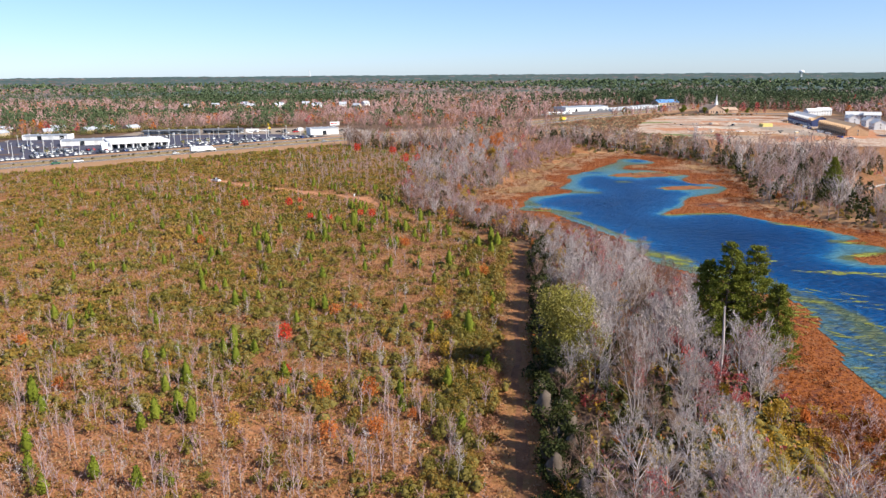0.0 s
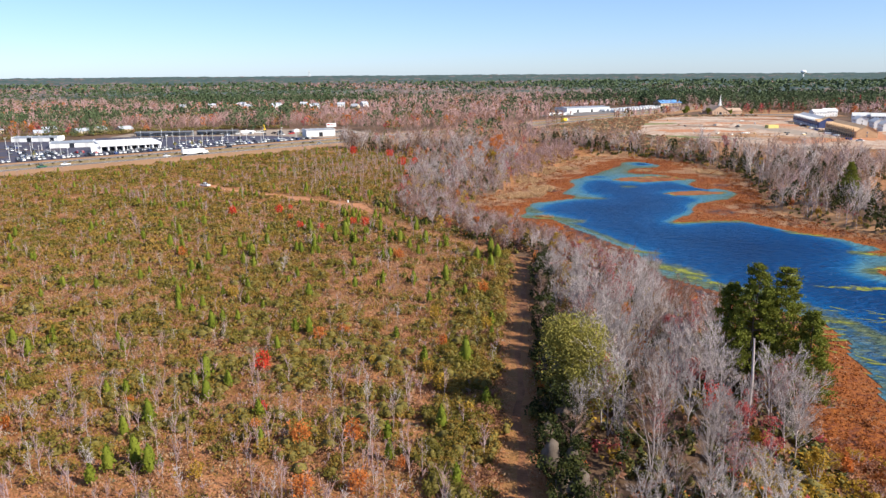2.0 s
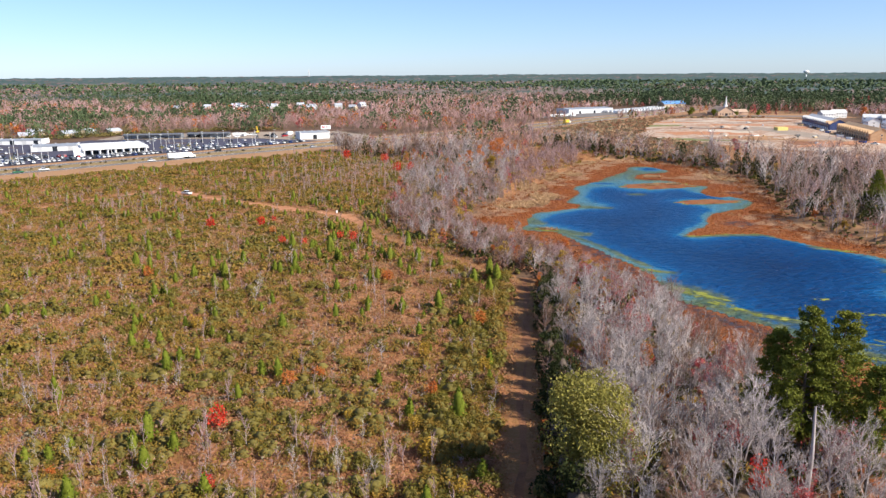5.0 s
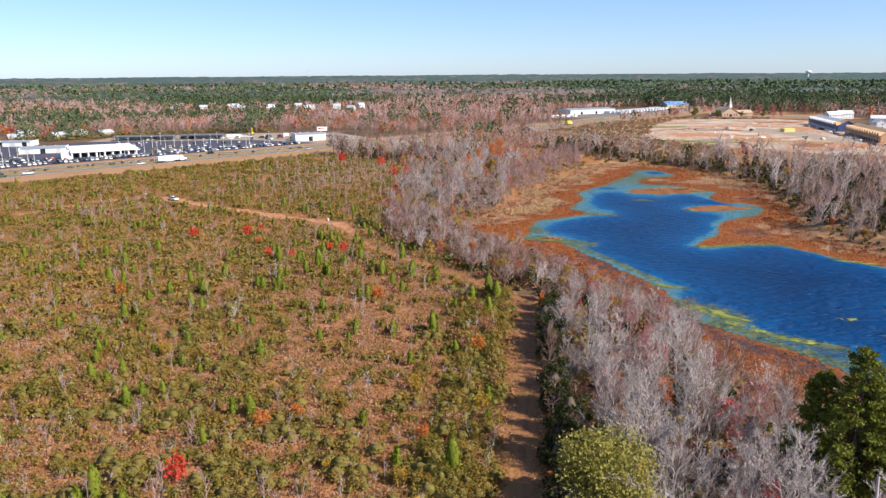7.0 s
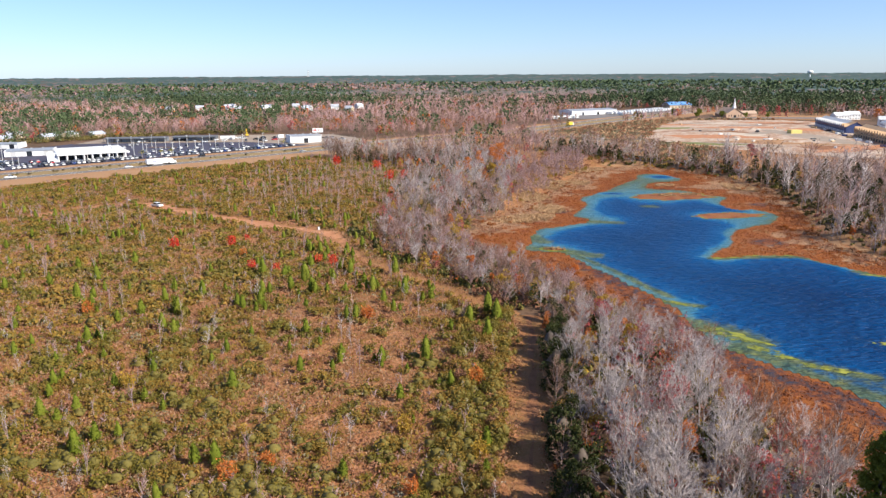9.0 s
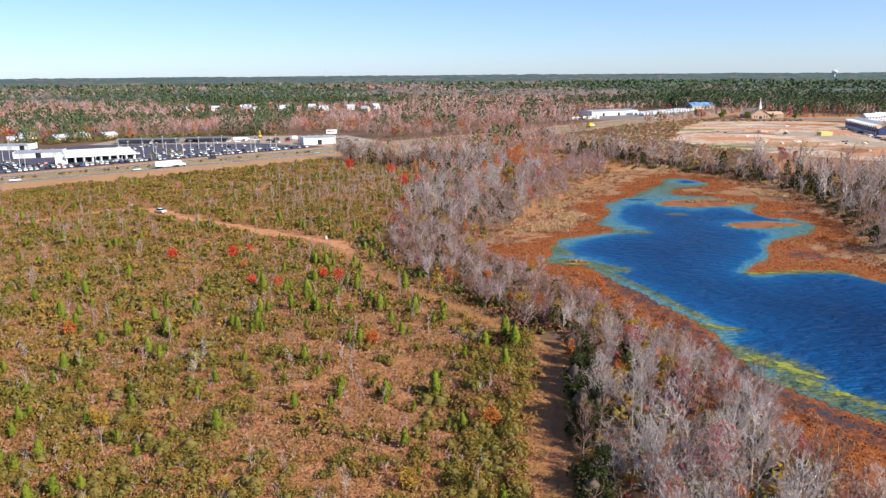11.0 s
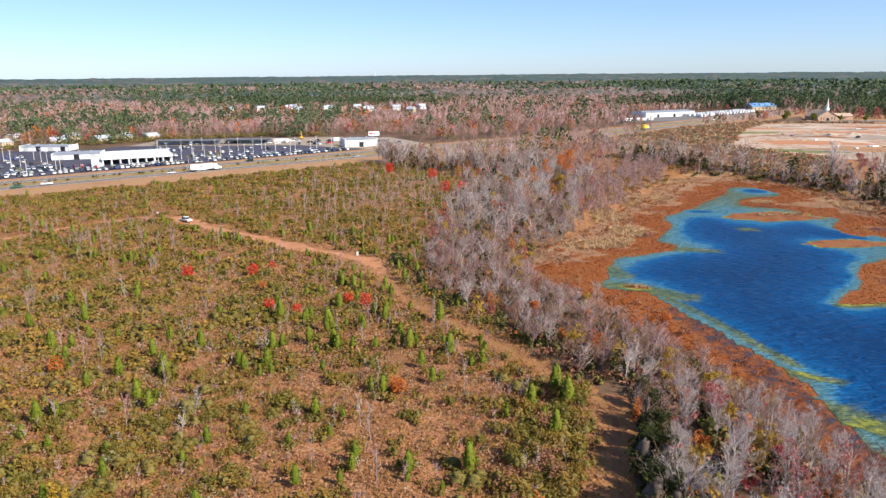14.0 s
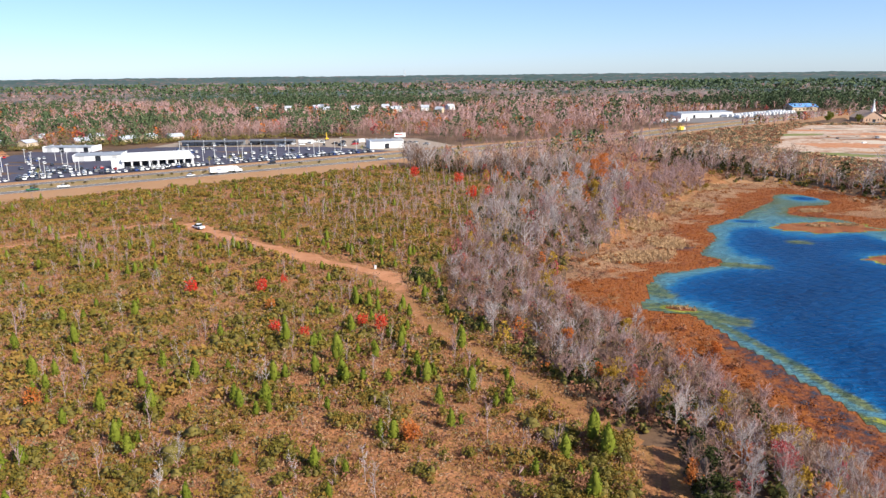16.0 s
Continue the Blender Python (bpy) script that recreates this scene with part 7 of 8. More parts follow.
def service_shed(m, W, D, H, label, doors=3):
    e = thing("service_building", m, label, "workshop")
    part("wall", boxed(0, W, 0, D, 0, H, bevel=0.05), "white_panel", e)
    bm = bmesh.new()
    prism(bm, [(-0.3, H), (D + 0.3, H), (D + 0.3, H + 0.25), (D / 2, H + 0.25 + D * 0.06), (-0.3, H + 0.25)], "x", 0.4, W - 0.4)
    part("roof", bm, "grey_metal_roof", e, "low-pitched grey metal roof")
    part("parapet", boxed(-0.25, 0.4, -0.4, D + 0.4, 0.0, H + 0.9), "white_panel", e)
    part("parapet", boxed(W - 0.4, W + 0.25, -0.4, D + 0.4, 0.0, H + 0.9), "white_panel", e)
    for i in range(doors):
        x = W * (i + 0.5) / doors
        part("roller_door", boxed(x - 1.7, x + 1.7, -0.06, 0.05, 0, 3.6), "dark_glass" if i % 2 else "pole_metal", e)
    for i in range(3):
        part("roof_vent", boxed(W * (0.25 + 0.25 * i) - 0.5, W * (0.25 + 0.25 * i) + 0.5, D * 0.6, D * 0.6 + 1, H + 0.3, H + 1.4), "pole_metal", e)


showroom()
service_shed(at_road(54, 122, -22), 30, 18, 3.4, "white service building with a grey metal roof")
service_shed(at_road(48, 203, -36), 36, 15, 3.2, "long white rear workshop with a grey metal roof", 4)
service_shed(at_road(243, 62, -20), 25, 16, 5.2, "weathered white workshop beside the billboard", 3)

# --- cars ---
CARS = {}
SHAPES = {"sedan": (4.7, 1.82, [(-2.35, 0.35), (2.35, 0.35), (2.32, 0.68), (1.35, 0.86), (-1.75, 0.92), (-2.3, 0.85)], [(1.2, 0.86), (0.45, 1.42), (-1.0, 1.44), (-1.8, 0.92)]),
          "suv": (4.8, 1.92, [(-2.4, 0.42), (2.4, 0.42), (2.36, 0.95), (1.35, 1.08), (-2.32, 1.1)], [(1.25, 1.07), (0.6, 1.72), (-2.0, 1.74), (-2.28, 1.1)]),
          "pickup": (5.8, 2.0, [(-2.9, 0.5), (2.9, 0.5), (2.86, 1.05), (1.5, 1.18), (-2.85, 1.18)], [(1.4, 1.17), (0.75, 1.86), (-0.9, 1.88), (-1.1, 1.18)])}


def car(style, colour, m, where):
    key = (style, colour)
    words = {"sedan": "saloon car", "suv": "sport utility car", "pickup": "pickup truck"}[style]
    if key in CARS:
        c = copy_thing(CARS[key], m)
        c["label"] = f"{colour} {words} {where}"
        return c
    L, W, body, glass = SHAPES[style]
    e = thing("parked_car" if style != "pickup" else "pickup_truck", m, f"{colour} {words} {where}", "car" if style != "pickup" else "pickup", "cars in the lots")
    bm = bmesh.new()
    prism(bm, body, "y", -W / 2, W / 2)
    for v in bm.verts:
        v.co = (v.co.x, v.co.y, v.co.z)
    bmesh.ops.bevel(bm, geom=bm.edges[:], offset=0.07, segments=1, affect="EDGES")
    part("body", bm, "car_" + colour, e)
    bm = bmesh.new()
    prism(bm, glass, "y", -W / 2 + 0.12, W / 2 - 0.12)
    part("glasshouse", bm, "dark_glass", e)
    (x0, z0), (x1, z1) = glass[1], glass[2]
    part("roof", boxed(min(x0, x1) - 0.05, max(x0, x1), -W / 2 + 0.16, W / 2 - 0.16, z0 - 0.02, z0 + 0.06, bevel=0.03), "car_" + colour, e)
    for x in (-L * 0.3, L * 0.31):
        for y in (-W / 2 + 0.02, W / 2 - 0.24):
            part("wheel", tube(bmesh.new(), (x, y, 0.34), (x, y + 0.22, 0.34), 0.34, 0.34, 7), "rubber", e)
    CARS[key] = e
    return e


def paint_pick():
    return ["white", "white", "white", "white", "white", "silver", "silver", "black", "grey", "grey", "blue", "black", "white", "grey", "silver", "black"][int(rng.integers(0, 16))]


def car_row(u0, u1, v, fill, turn, where, styles=("sedan", "suv", "suv", "pickup")):
    u = u0
    while u < u1:
        if rng.random() < fill:
            car(styles[int(rng.integers(0, len(styles)))], paint_pick(), at_road(u, v + rng.normal() * 0.2, turn + rng.normal() * 1.5), where)
        u += 3.0


for v, u0, u1, f in ((45, -14, 66, 0.7), (55, 12, 62, 0.6), (63, 18, 60, 0.65), (76, 20, 56, 0.6), (84, 24, 54, 0.5), (98, 0, 50, 0.35), (106, 6, 48, 0.3), (122, 4, 46, 0.25), (140, 14, 44, 0.35), (152, 14, 46, 0.3), (45, 68, 118, 0.9), (54, 74, 114, 0.6),
                      (44, 122, 236, 0.7), (56, 126, 230, 0.35), (64, 126, 200, 0.2), (80, 124, 180, 0.15), (88, 124, 208, 0.2), (104, 122, 196, 0.2), (122, 122, 172, 0.4), (140, 121, 156, 0.5), (150, 121, 142, 0.5)):
    car_row(u0, u1, v, f, 90, "in the dealer lot", ("sedan", "suv", "suv", "pickup") if v != 76 else ("pickup",))
for u, v, st, col in ((57, 70, "pickup", "red"), (60.2, 70, "suv", "red"), (66, 60, "sedan", "red"), (20, 176, "suv", "red")):
    car(st, col, at_road(u, v, 90), "in the dealer lot")
for u, v, st, col, where, tn in ((28, 0.5, "pickup", "white", "driving along the highway", 0), (14, -1.5, "pickup", "green", "driving along the highway", 0), (92, 1.2, "sedan", "white", "driving along the highway", 0),
                                 (150, 25, "suv", "black", "driving along the highway", 180), (215, 1, "sedan", "silver", "driving along the highway", 0), (430, 25, "suv", "black", "driving along the highway", 180)):
    car(st, col, at_road(u, v, tn, 0.13), where)
car("pickup", "white", pose(-140, 364, float(ground_z(-140, 364)) + 0.1, 0, 0, 150), "parked on the dirt track")
car("pickup", "white", pose(172, 962, 0.25, 0, 0, 52), "driving along the highway")


def truck(m):
    e = thing("semi_truck", m, "white semi-trailer truck on the highway", "truck")
    tr = part("trailer", boxed(-9.5, 4.0, -1.28, 1.28, 1.15, 4.05, bevel=0.06), "car_white", e)
    part("lettering_bar", boxed(-6.5, -2.5, -1.31, -1.285, 2.4, 2.8), "car_blue", tr)
    part("skirt", boxed(-5.5, 0.5, -1.2, 1.2, 0.55, 1.13), "car_silver", e)
    bm = bmesh.new()
    prism(bm, [(4.5, 0.7), (9.0, 0.7), (9.0, 1.9), (7.3, 2.2), (6.7, 3.3), (6.2, 3.8), (4.5, 3.8)], "y", -1.2, 1.2)
    bmesh.ops.bevel(bm, geom=bm.edges[:], offset=0.1, segments=1, affect="EDGES")
    cab = part("cab", bm, "car_white", e)
    part("windscreen", boxed(6.75, 7.15, -1.0, 1.0, 2.35, 3.1), "dark_glass", cab)
    for x in (-8.5, -7.2, 3.2, 4.6, 8.0):
        for y in (-1.25, 0.75):
            part("wheel", tube(bmesh.new(), (x, y, 0.52), (x, y + 0.5, 0.52), 0.52, 0.52, 10), "rubber", e)


truck(at_road(112, 0.3, 0, 0.13))


def box_lorry(m):
    e = thing("box_lorry", m, "bright yellow box lorry on the highway", "lorry")
    part("cargo_box", boxed(-6.5, 2.6, -1.25, 1.25, 1.0, 3.9, bevel=0.06), "yellow_paint", e)
    part("chassis", boxed(-6.3, 4.6, -0.9, 0.9, 0.55, 0.97), "dark_metal", e)
    bm = bmesh.new()
    prism(bm, [(2.8, 0.75), (5.2, 0.75), (5.2, 1.7), (4.7, 2.9), (2.8, 2.9)], "y", -1.15, 1.15)
    cab = part("cab", bm, "car_white", e)
    part("windscreen", boxed(4.85, 5.12, -1.0, 1.0, 1.75, 2.5), "dark_glass", cab)
    for x in (-5.0, -3.9, 3.9):
        for y in (-1.2, 0.8):
            part("wheel", tube(bmesh.new(), (x, y, 0.5), (x, y + 0.4, 0.5), 0.5, 0.5, 10), "rubber", e)


box_lorry(pose(84, 830, 0.16, 0, 0, 53))

# --- lamp posts, palms, billboard, digger ---
LAMP = []


def lamp_post(m):
    if LAMP:
        return copy_thing(LAMP[0], m)
    e = thing("lamp_post", m, "tall pale metal car-lot lamp post with twin heads", "lamp post", "lamp posts in the lots")
    part("base", tube(bmesh.new(), (0, 0, 0), (0, 0, 0.8), 0.34, 0.34, 8), "concrete", e)
    part("pole", tube(bmesh.new(), (0, 0, 0.8), (0, 0, 8.8), 0.2, 0.15, 6), "pole_metal", e)
    part("arm", boxed(-1.0, 1.0, -0.1, 0.1, 8.7, 8.9), "pole_metal", e)
    for x in (-1.2, 0.6):
        part("lamp_head", boxed(x, x + 0.6, -0.35, 0.35, 8.62, 8.88, bevel=0.04), "pole_metal", e)
    LAMP.append(e)
    return e


for u in range(-8, 118, 18):
    for v in (49, 70, 92, 114, 136):
        if not (50 < u and v > 60):
            lamp_post(at_road(u + rng.normal(), v + rng.normal(), rng.uniform(0, 90)))
for u in range(122, 238, 17):
    for v in (48, 72, 96, 120):
        if v < 150 - (u - 122) * 0.75:
            lamp_post(at_road(u + rng.normal(), v + rng.normal(), rng.uniform(0, 90)))
PALM = []
for u, v in ((24, 50), (118, 46), (131, 46), (138, 46), (226, 45)):
    if PALM:
        copy_thing(PALM[0], at_road(u, v, 0))
        continue
    s = Shape()
    r_ = np.random.default_rng(5)
    for i in range(26):
        a, el = r_.uniform(0, 6.28), r_.uniform(-0.5, 1.1)
        d = np.array((np.cos(a) * np.cos(el), np.sin(a) * np.cos(el), np.sin(el)))
        c = np.array((0, 0, 4.2))
        mid, end = c + d * 1.3, c + d * 2.1 - np.array((0, 0, 0.7))
        w = np.cross(d, (0, 0, 1.0)) * 0.24
        s.add([c, mid - w, mid + w, end], [(0, 1, 2), (1, 3, 2)], 0)
    s.limb((0, 0, -0.1), (0.1, 0, 4.2), 0.2, 0.15, 1, 6)
    PALM.append(plant("palm", s.done(), ["oak_leaves", "bark_grey"], ["crown", "trunk"], at_road(u, v, 0), "small cabbage palm at the lot's edge", "palm", "palms along the lot"))

e = thing("billboard", at_road(269, 62, -25) @ Matrix.Diagonal((0.68, 0.68, 0.9, 1)), "double-faced roadside billboard on a steel post", "billboard")
part("post", tube(bmesh.new(), (0, 0, 0), (0, 0, 8.0), 0.5, 0.45, 10), "dark_metal", e)
part("panel", boxed(-6.2, 6.2, -0.6, 0.6, 8.0, 11.6), "white_panel", e)
part("frame", boxed(-6.4, 6.4, -0.4, 0.4, 7.7, 8.0), "dark_metal", e)
part("poster_bar", boxed(-5.2, -1.5, -0.66, -0.603, 9.5, 10.7), "car_red", e, "red advert bars")
part("poster_bar", boxed(-0.8, 2.8, -0.66, -0.603, 9.7, 10.4), "car_red", e, "red advert bars")

e = thing("excavator", at_road(251, 147, 70), "yellow excavator with a raised boom in the yard", "excavator")
for y in (-1.3, 0.7):
    part("track", boxed(-2.1, 2.1, y, y + 0.6, 0, 0.9, bevel=0.25), "rubber", e)
part("body", boxed(-2.0, 1.4, -1.3, 1.3, 1.0, 2.3, bevel=0.15), "yellow_paint", e)
part("cab", boxed(0.1, 1.5, 0.2, 1.3, 2.3, 3.4, bevel=0.08), "dark_glass", e)
bm = tube(bmesh.new(), (1.2, -0.4, 1.8), (3.6, -0.4, 6.2), 0.34, 0.28, 4)
part("boom", tube(bm, (3.6, -0.4, 6.2), (5.8, -0.4, 6.4), 0.28, 0.22, 4), "yellow_paint", e)
part("stick", tube(bmesh.new(), (5.8, -0.4, 6.4), (6.8, -0.4, 3.2), 0.2, 0.16, 4), "yellow_paint", e)
part("bucket", boxed(6.2, 7.2, -0.9, 0.1, 2.2, 3.2, bevel=0.15), "dark_metal", e)


def storage_shed(m, L, label):
    e = thing("storage_shed", m, label, "shed", "open sheds in the yard")
    bm = bmesh.new()
    prism(bm, [(-0.4, 3.3), (7.4, 3.9), (7.4, 4.15), (-0.4, 3.55)], "x", 0, L)
    part("roof", bm, "shed_roof", e)
    for i in range(int(L / 6) + 1):
        for y in (0.1, 6.7):
            part("post", boxed(6 * i, 6 * i + 0.25, y, y + 0.25, 0, 3.35), "dark_metal", e)
    part("back_wall", boxed(0, L, 6.96, 7.1, 0, 3.6), "grey_metal_roof", e)


storage_shed(at_road(139, 178, -36), 50, "long open shed with a dark grey roof in the yard")
storage_shed(at_road(184, 150, -36), 36, "long open shed with a dark grey roof in the yard")


def container(m, L, mat_name, label):
    e = thing("shipping_container", m, label, "container", "containers in the yard")
    part("body", boxed(0, L, 0, 2.44, 0.15, 2.7, bevel=0.04), mat_name, e)
    for i in range(int(L / 0.6)):
        part("rib", boxed(0.2 + 0.6 * i, 0.45 + 0.6 * i, -0.05, -0.003, 0.3, 2.55), mat_name, e)
    part("door", boxed(L + 0.003, L + 0.06, 0.1, 2.34, 0.3, 2.6), mat_name, e)


container(at_road(196, 164, -35), 12, "orange_paint", "salmon and white shipping container in the yard")
container(at_road(222, 140, -35), 12, "car_white", "white shipping container in the yard")
container(at_road(262, 112, 10), 6, "car_white", "white shipping container in the yard")
container(at_road(172, 180, -35), 12, "car_blue", "dark blue shipping container in the yard")
for i, (u, v, c) in enumerate(((150, 190, "black"), (164, 180, "grey"), (180, 168, "white"), (196, 150, "black"), (212, 138, "grey"), (226, 128, "white"), (240, 112, "black"), (186, 180, "black"), (236, 134, "white"), (250, 98, "red"), (258, 84, "black"), (266, 96, "white"), (206, 158, "black"))):
    car("pickup" if i % 2 else "suv", c, at_road(u, v, 20 * i, 0.1), "in the sandy yard")

for i in range(46):
    u_ = rng.uniform(140, 300)
    v_ = rng.uniform(0, 1) * 70 + np.interp(u_, [120, 184, 249, 305], [178, 140, 60, 44])
    if v_ < np.interp(u_, [120, 205, 272, 318], [212, 192, 150, 108]):
        car(("pickup", "suv", "pickup")[i % 3], ("white", "grey", "black", "silver")[i % 4], at_road(u_, v_, rng.uniform(0, 180), 0.1), "in the equipment yard")
# --- houses ---


def house(name, m, W, D, H, wall, roof, label, category, group="", over=0.45, pitch=0.55, upper=True, porch=False):
    """A gabled house, ridge along x; local y looks away from the front."""
    e = thing(name, m, label, category, group)
    rise = D / 2 * pitch
    bm = bmesh.new()
    prism(bm, [(0, -0.2), (D, -0.2), (D, H), (D / 2, H + rise), (0, H)], "x", 0, W)
    part("wall", bm, wall, e)
    rf = bmesh.new()
    for sgn in (0, 1):
        y0, y1 = (-over, D / 2) if sgn == 0 else (D + over, D / 2)
        z0 = H - over * pitch
        prism(rf, [(y0, z0 + 0.04), (y1, H + rise + 0.04), (y1, H + rise + 0.26), (y0, z0 + 0.26)], "x", -over, W + over)
    part("roof", rf, roof, e)
    n = max(2, int(W / 3.2))
    for lv in range(2 if upper and H > 4.5 else 1):
        z = 1.0 + 2.8 * lv
        for i in range(n):
            x = W * (i + 0.5) / n
            if lv == 0 and i == n // 2:
                part("door", boxed(x - 0.5, x + 0.5, -0.07, -0.003, 0.05, 2.1), "brown_shingle", e)
            else:
                win = part("window", boxed(x - 0.6, x + 0.6, -0.06, -0.003, z, z + 1.4), "white_panel", e)
                part("pane", boxed(x - 0.48, x + 0.48, -0.085, -0.062, z + 0.12, z + 1.28), "dark_glass", win)
        win = part("window", boxed(W + 0.003, W + 0.06, D / 2 - 0.6, D / 2 + 0.6, z, z + 1.4), "white_panel", e)
        part("pane", boxed(W + 0.062, W + 0.085, D / 2 - 0.48, D / 2 + 0.48, z + 0.12, z + 1.28), "dark_glass", win)
    return e


for i, (hx_, hy_) in enumerate(houses):
    house("house", pose(hx_, hy_, 0, 0, 0, -20 + 35 * (i % 3)), 11, 8.5, 4.6, "white_panel" if i % 4 else "tan_siding", "grey_shingle",
          "white gabled suburban house among bare trees" if i % 4 else "tan gabled suburban house among bare trees", "house", "houses in the woods", pitch=0.8)
for i, p in enumerate(bungalows):
    house("bungalow", pose(p[0], p[1], 0, 0, 0, 40 + 25 * (i % 3)), 13, 9, 3.2, "tan_siding", "grey_shingle", "low shingle-roofed bungalow among bare trees", "house", "bungalows behind the lot", pitch=0.5)

# townhouse rows on the building site: fronts look to -x
def townhouse(m, wall, roof, label):
    e = house("townhouse", m, 11.4, 16.0, 5.4, wall, roof, label, "townhouse", "townhouses on the site", pitch=0.52)
    for x0 in (0.5, 6.1):
        bm = bmesh.new()
        prism(bm, [(x0, 0.0), (x0 + 4.8, 0.0), (x0 + 4.8, 5.6), (x0 + 2.4, 7.8), (x0, 5.6)], "y", -1.2, 2.6)
        part("front_bay", bm, wall, e)
        for sgn in (-1, 1):
            bm = bmesh.new()
            prism(bm, [(x0 + 2.4, 7.85), (x0 + 2.4 + sgn * 2.7, 5.4), (x0 + 2.4 + sgn * 2.7, 5.6), (x0 + 2.4, 8.05)], "y", -1.5, 3.2)
            part("bay_roof", bm, roof, e)
        part("garage_door", boxed(x0 + 0.9, x0 + 3.9, -1.28, -1.205, 0.05, 2.3), "dark_glass" if wall == "osb" else "white_panel", e)
        for k in (0.8, 2.8):
            part("window_opening", boxed(x0 + k, x0 + k + 1.2, -1.27, -1.205, 3.3, 4.8), "dark_glass", e)
    return e


for i in range(15):
    y_ = 826 - 11.9 * i if i < 8 else 706 - 11.9 * (i - 8)
    x_ = 326 - (826 - y_) * 0.155
    wrap = i < 8
    townhouse(pose(x_, y_, 0.22, 0, 0, -90 - 8.0), "blue_wrap" if wrap else "osb", "light_shingle" if i < 7 else "osb",
              "townhouse wrapped in blue sheeting with a grey roof" if wrap else "unfinished townhouse of bare tan board")
for x_, y_, a in ((372, 888, 10), (392, 908, 5), (362, 776, -100), (384, 822, -20), (398, 812, -20), (352, 706, -100), (362, 676, -100), (330, 632, -100), (362, 742, -100)):
    house("new_house", pose(x_, y_, 0.1, 0, 0, a), 16, 10, 6.0, "white_panel", "light_shingle", "new white gabled house beside the site", "house", "new houses beside the site", pitch=0.6)


def stack(name, m, n, L, W, H, mat_name, label, category, group=""):
    e = thing(name, m, label, category, group)
    for i in range(n):
        part("layer", boxed(0.1 * (i % 2), L - 0.1 * (i % 2), 0, W, i * H / n, (i + 1) * H / n - 0.03), mat_name, e)


stack("board_stack", pose(264, 728, 0.22, 0, 0, 8), 4, 10, 7, 3.0, "pale_yellow", "pale yellow stack of building boards", "board stack")
for i, (x_, y_) in enumerate(((305, 735), (302, 720), (299, 700), (296, 684), (290, 640), (286, 610), (312, 790), (292, 660))):
    stack("lumber_stack", pose(x_, y_, 0.22, 0, 0, 80 + 9 * i), 3, 4.8, 2.4, 1.5, ("lumber", "car_white", "car_blue")[i % 3], ("tan lumber stack in front of the townhouses", "white-wrapped lumber stack in front of the townhouses", "blue-wrapped lumber stack in front of the townhouses")[i % 3], "lumber stack", "lumber stacks on the site")
for i, (x_, y_) in enumerate(((308, 765), (306, 752), (300, 712), (294, 672), (240, 742), (224, 760), (285, 596))):
    car(("pickup", "suv")[i % 2], ("white", "black", "silver")[i % 3], pose(x_, y_, 0.24, 0, 0, 70 + 40 * i), "on the building site")
for i in range(18):
    x_, y_ = float(rng.uniform(190, 285)), float(rng.uniform(600, 850))
    stack("material_stack", pose(x_, y_, 0.26, 0, 0, float(rng.uniform(0, 90))), 2, 3.0 + i % 3, 1.6, 0.9, ("car_white", "concrete", "lumber", "dark_metal")[i % 4],
          ("white-wrapped pallet stack on the graded earth", "grey block pallet stack on the graded earth", "tan timber stack on the graded earth", "dark pipe stack on the graded earth")[i % 4], "material stack", "stacks on the site")
# spoil heaps
for i, (x_, y_, r_, h_) in enumerate(((230, 770, 7, 2.2), (218, 778, 5, 1.6), (250, 780, 8, 1.8), (205, 690, 6, 1.5), (190, 720, 5, 1.2), (236, 650, 9, 1.6))):
    n_ = 18
    V = [(0, 0, h_)]
    for k_ in (1, 2, 3):
        for j_ in range(n_):
            a_ = 2 * math.pi * j_ / n_
            q_ = r_ * k_ / 3 * (1 + 0.25 * noise.noise(Vector((math.cos(a_) * 2, math.sin(a_) * 2, i * 3.1))))
            V.append((q_ * math.cos(a_), 0.7 * q_ * math.sin(a_), h_ * (1 - (k_ / 3) ** 1.4) - (0.1 if k_ == 3 else 0) + 0.12 * noise.noise(Vector((a_, k_, i)))))
    T = [(0, 1 + j_, 1 + (j_ + 1) % n_) for j_ in range(n_)]
    for k_ in (0, 1):
        for j_ in range(n_):
            a_, b_ = 1 + k_ * n_ + j_, 1 + k_ * n_ + (j_ + 1) % n_
            T += [(a_, a_ + n_, b_ + n_), (a_, b_ + n_, b_)]
    ob = new("earth_mound", mesh_from("earth_mound", V, T, ["site_dirt"], smooth=True))
    ob.matrix_basis = pose(x_, y_, 0.22, 0, 0, 30 * i)
    tagged(ob, "orange-tan heap of graded earth on the site", "earth mound", "earth mounds on the site")

# church with a white spire
e = thing("church", pose(288, 956, 0.2, 0, 0, 12), "brick church with a brown roof and a white spire", "church")
bm = bmesh.new()
prism(bm, [(-11, 0), (11, 0), (11, 4.0), (0, 10.5), (-11, 4.0)], "y", 0, 26)
part("nave_wall", bm, "brick_tan", e)
bm = bmesh.new()
for sgn in (-1, 1):
    prism(bm, [(0, 10.6), (sgn * 12, 3.5), (sgn * 12, 3.8), (0, 10.95)], "y", -0.8, 26.8)
part("nave_roof", bm, "brown_shingle", e)
part("tower", boxed(-1.6, 1.6, 1.5, 4.7, 8.5, 13.0, bevel=0.1), "white_panel", e)
part("spire", tube(bmesh.new(), (0, 3.1, 13.0), (0, 3.1, 23.5), 1.5, 0.06, 8), "white_panel", e, "tall white pointed spire")
part("door", boxed(-1.6, 1.6, -0.08, -0.003, 0.1, 2.8), "dark_glass", e)
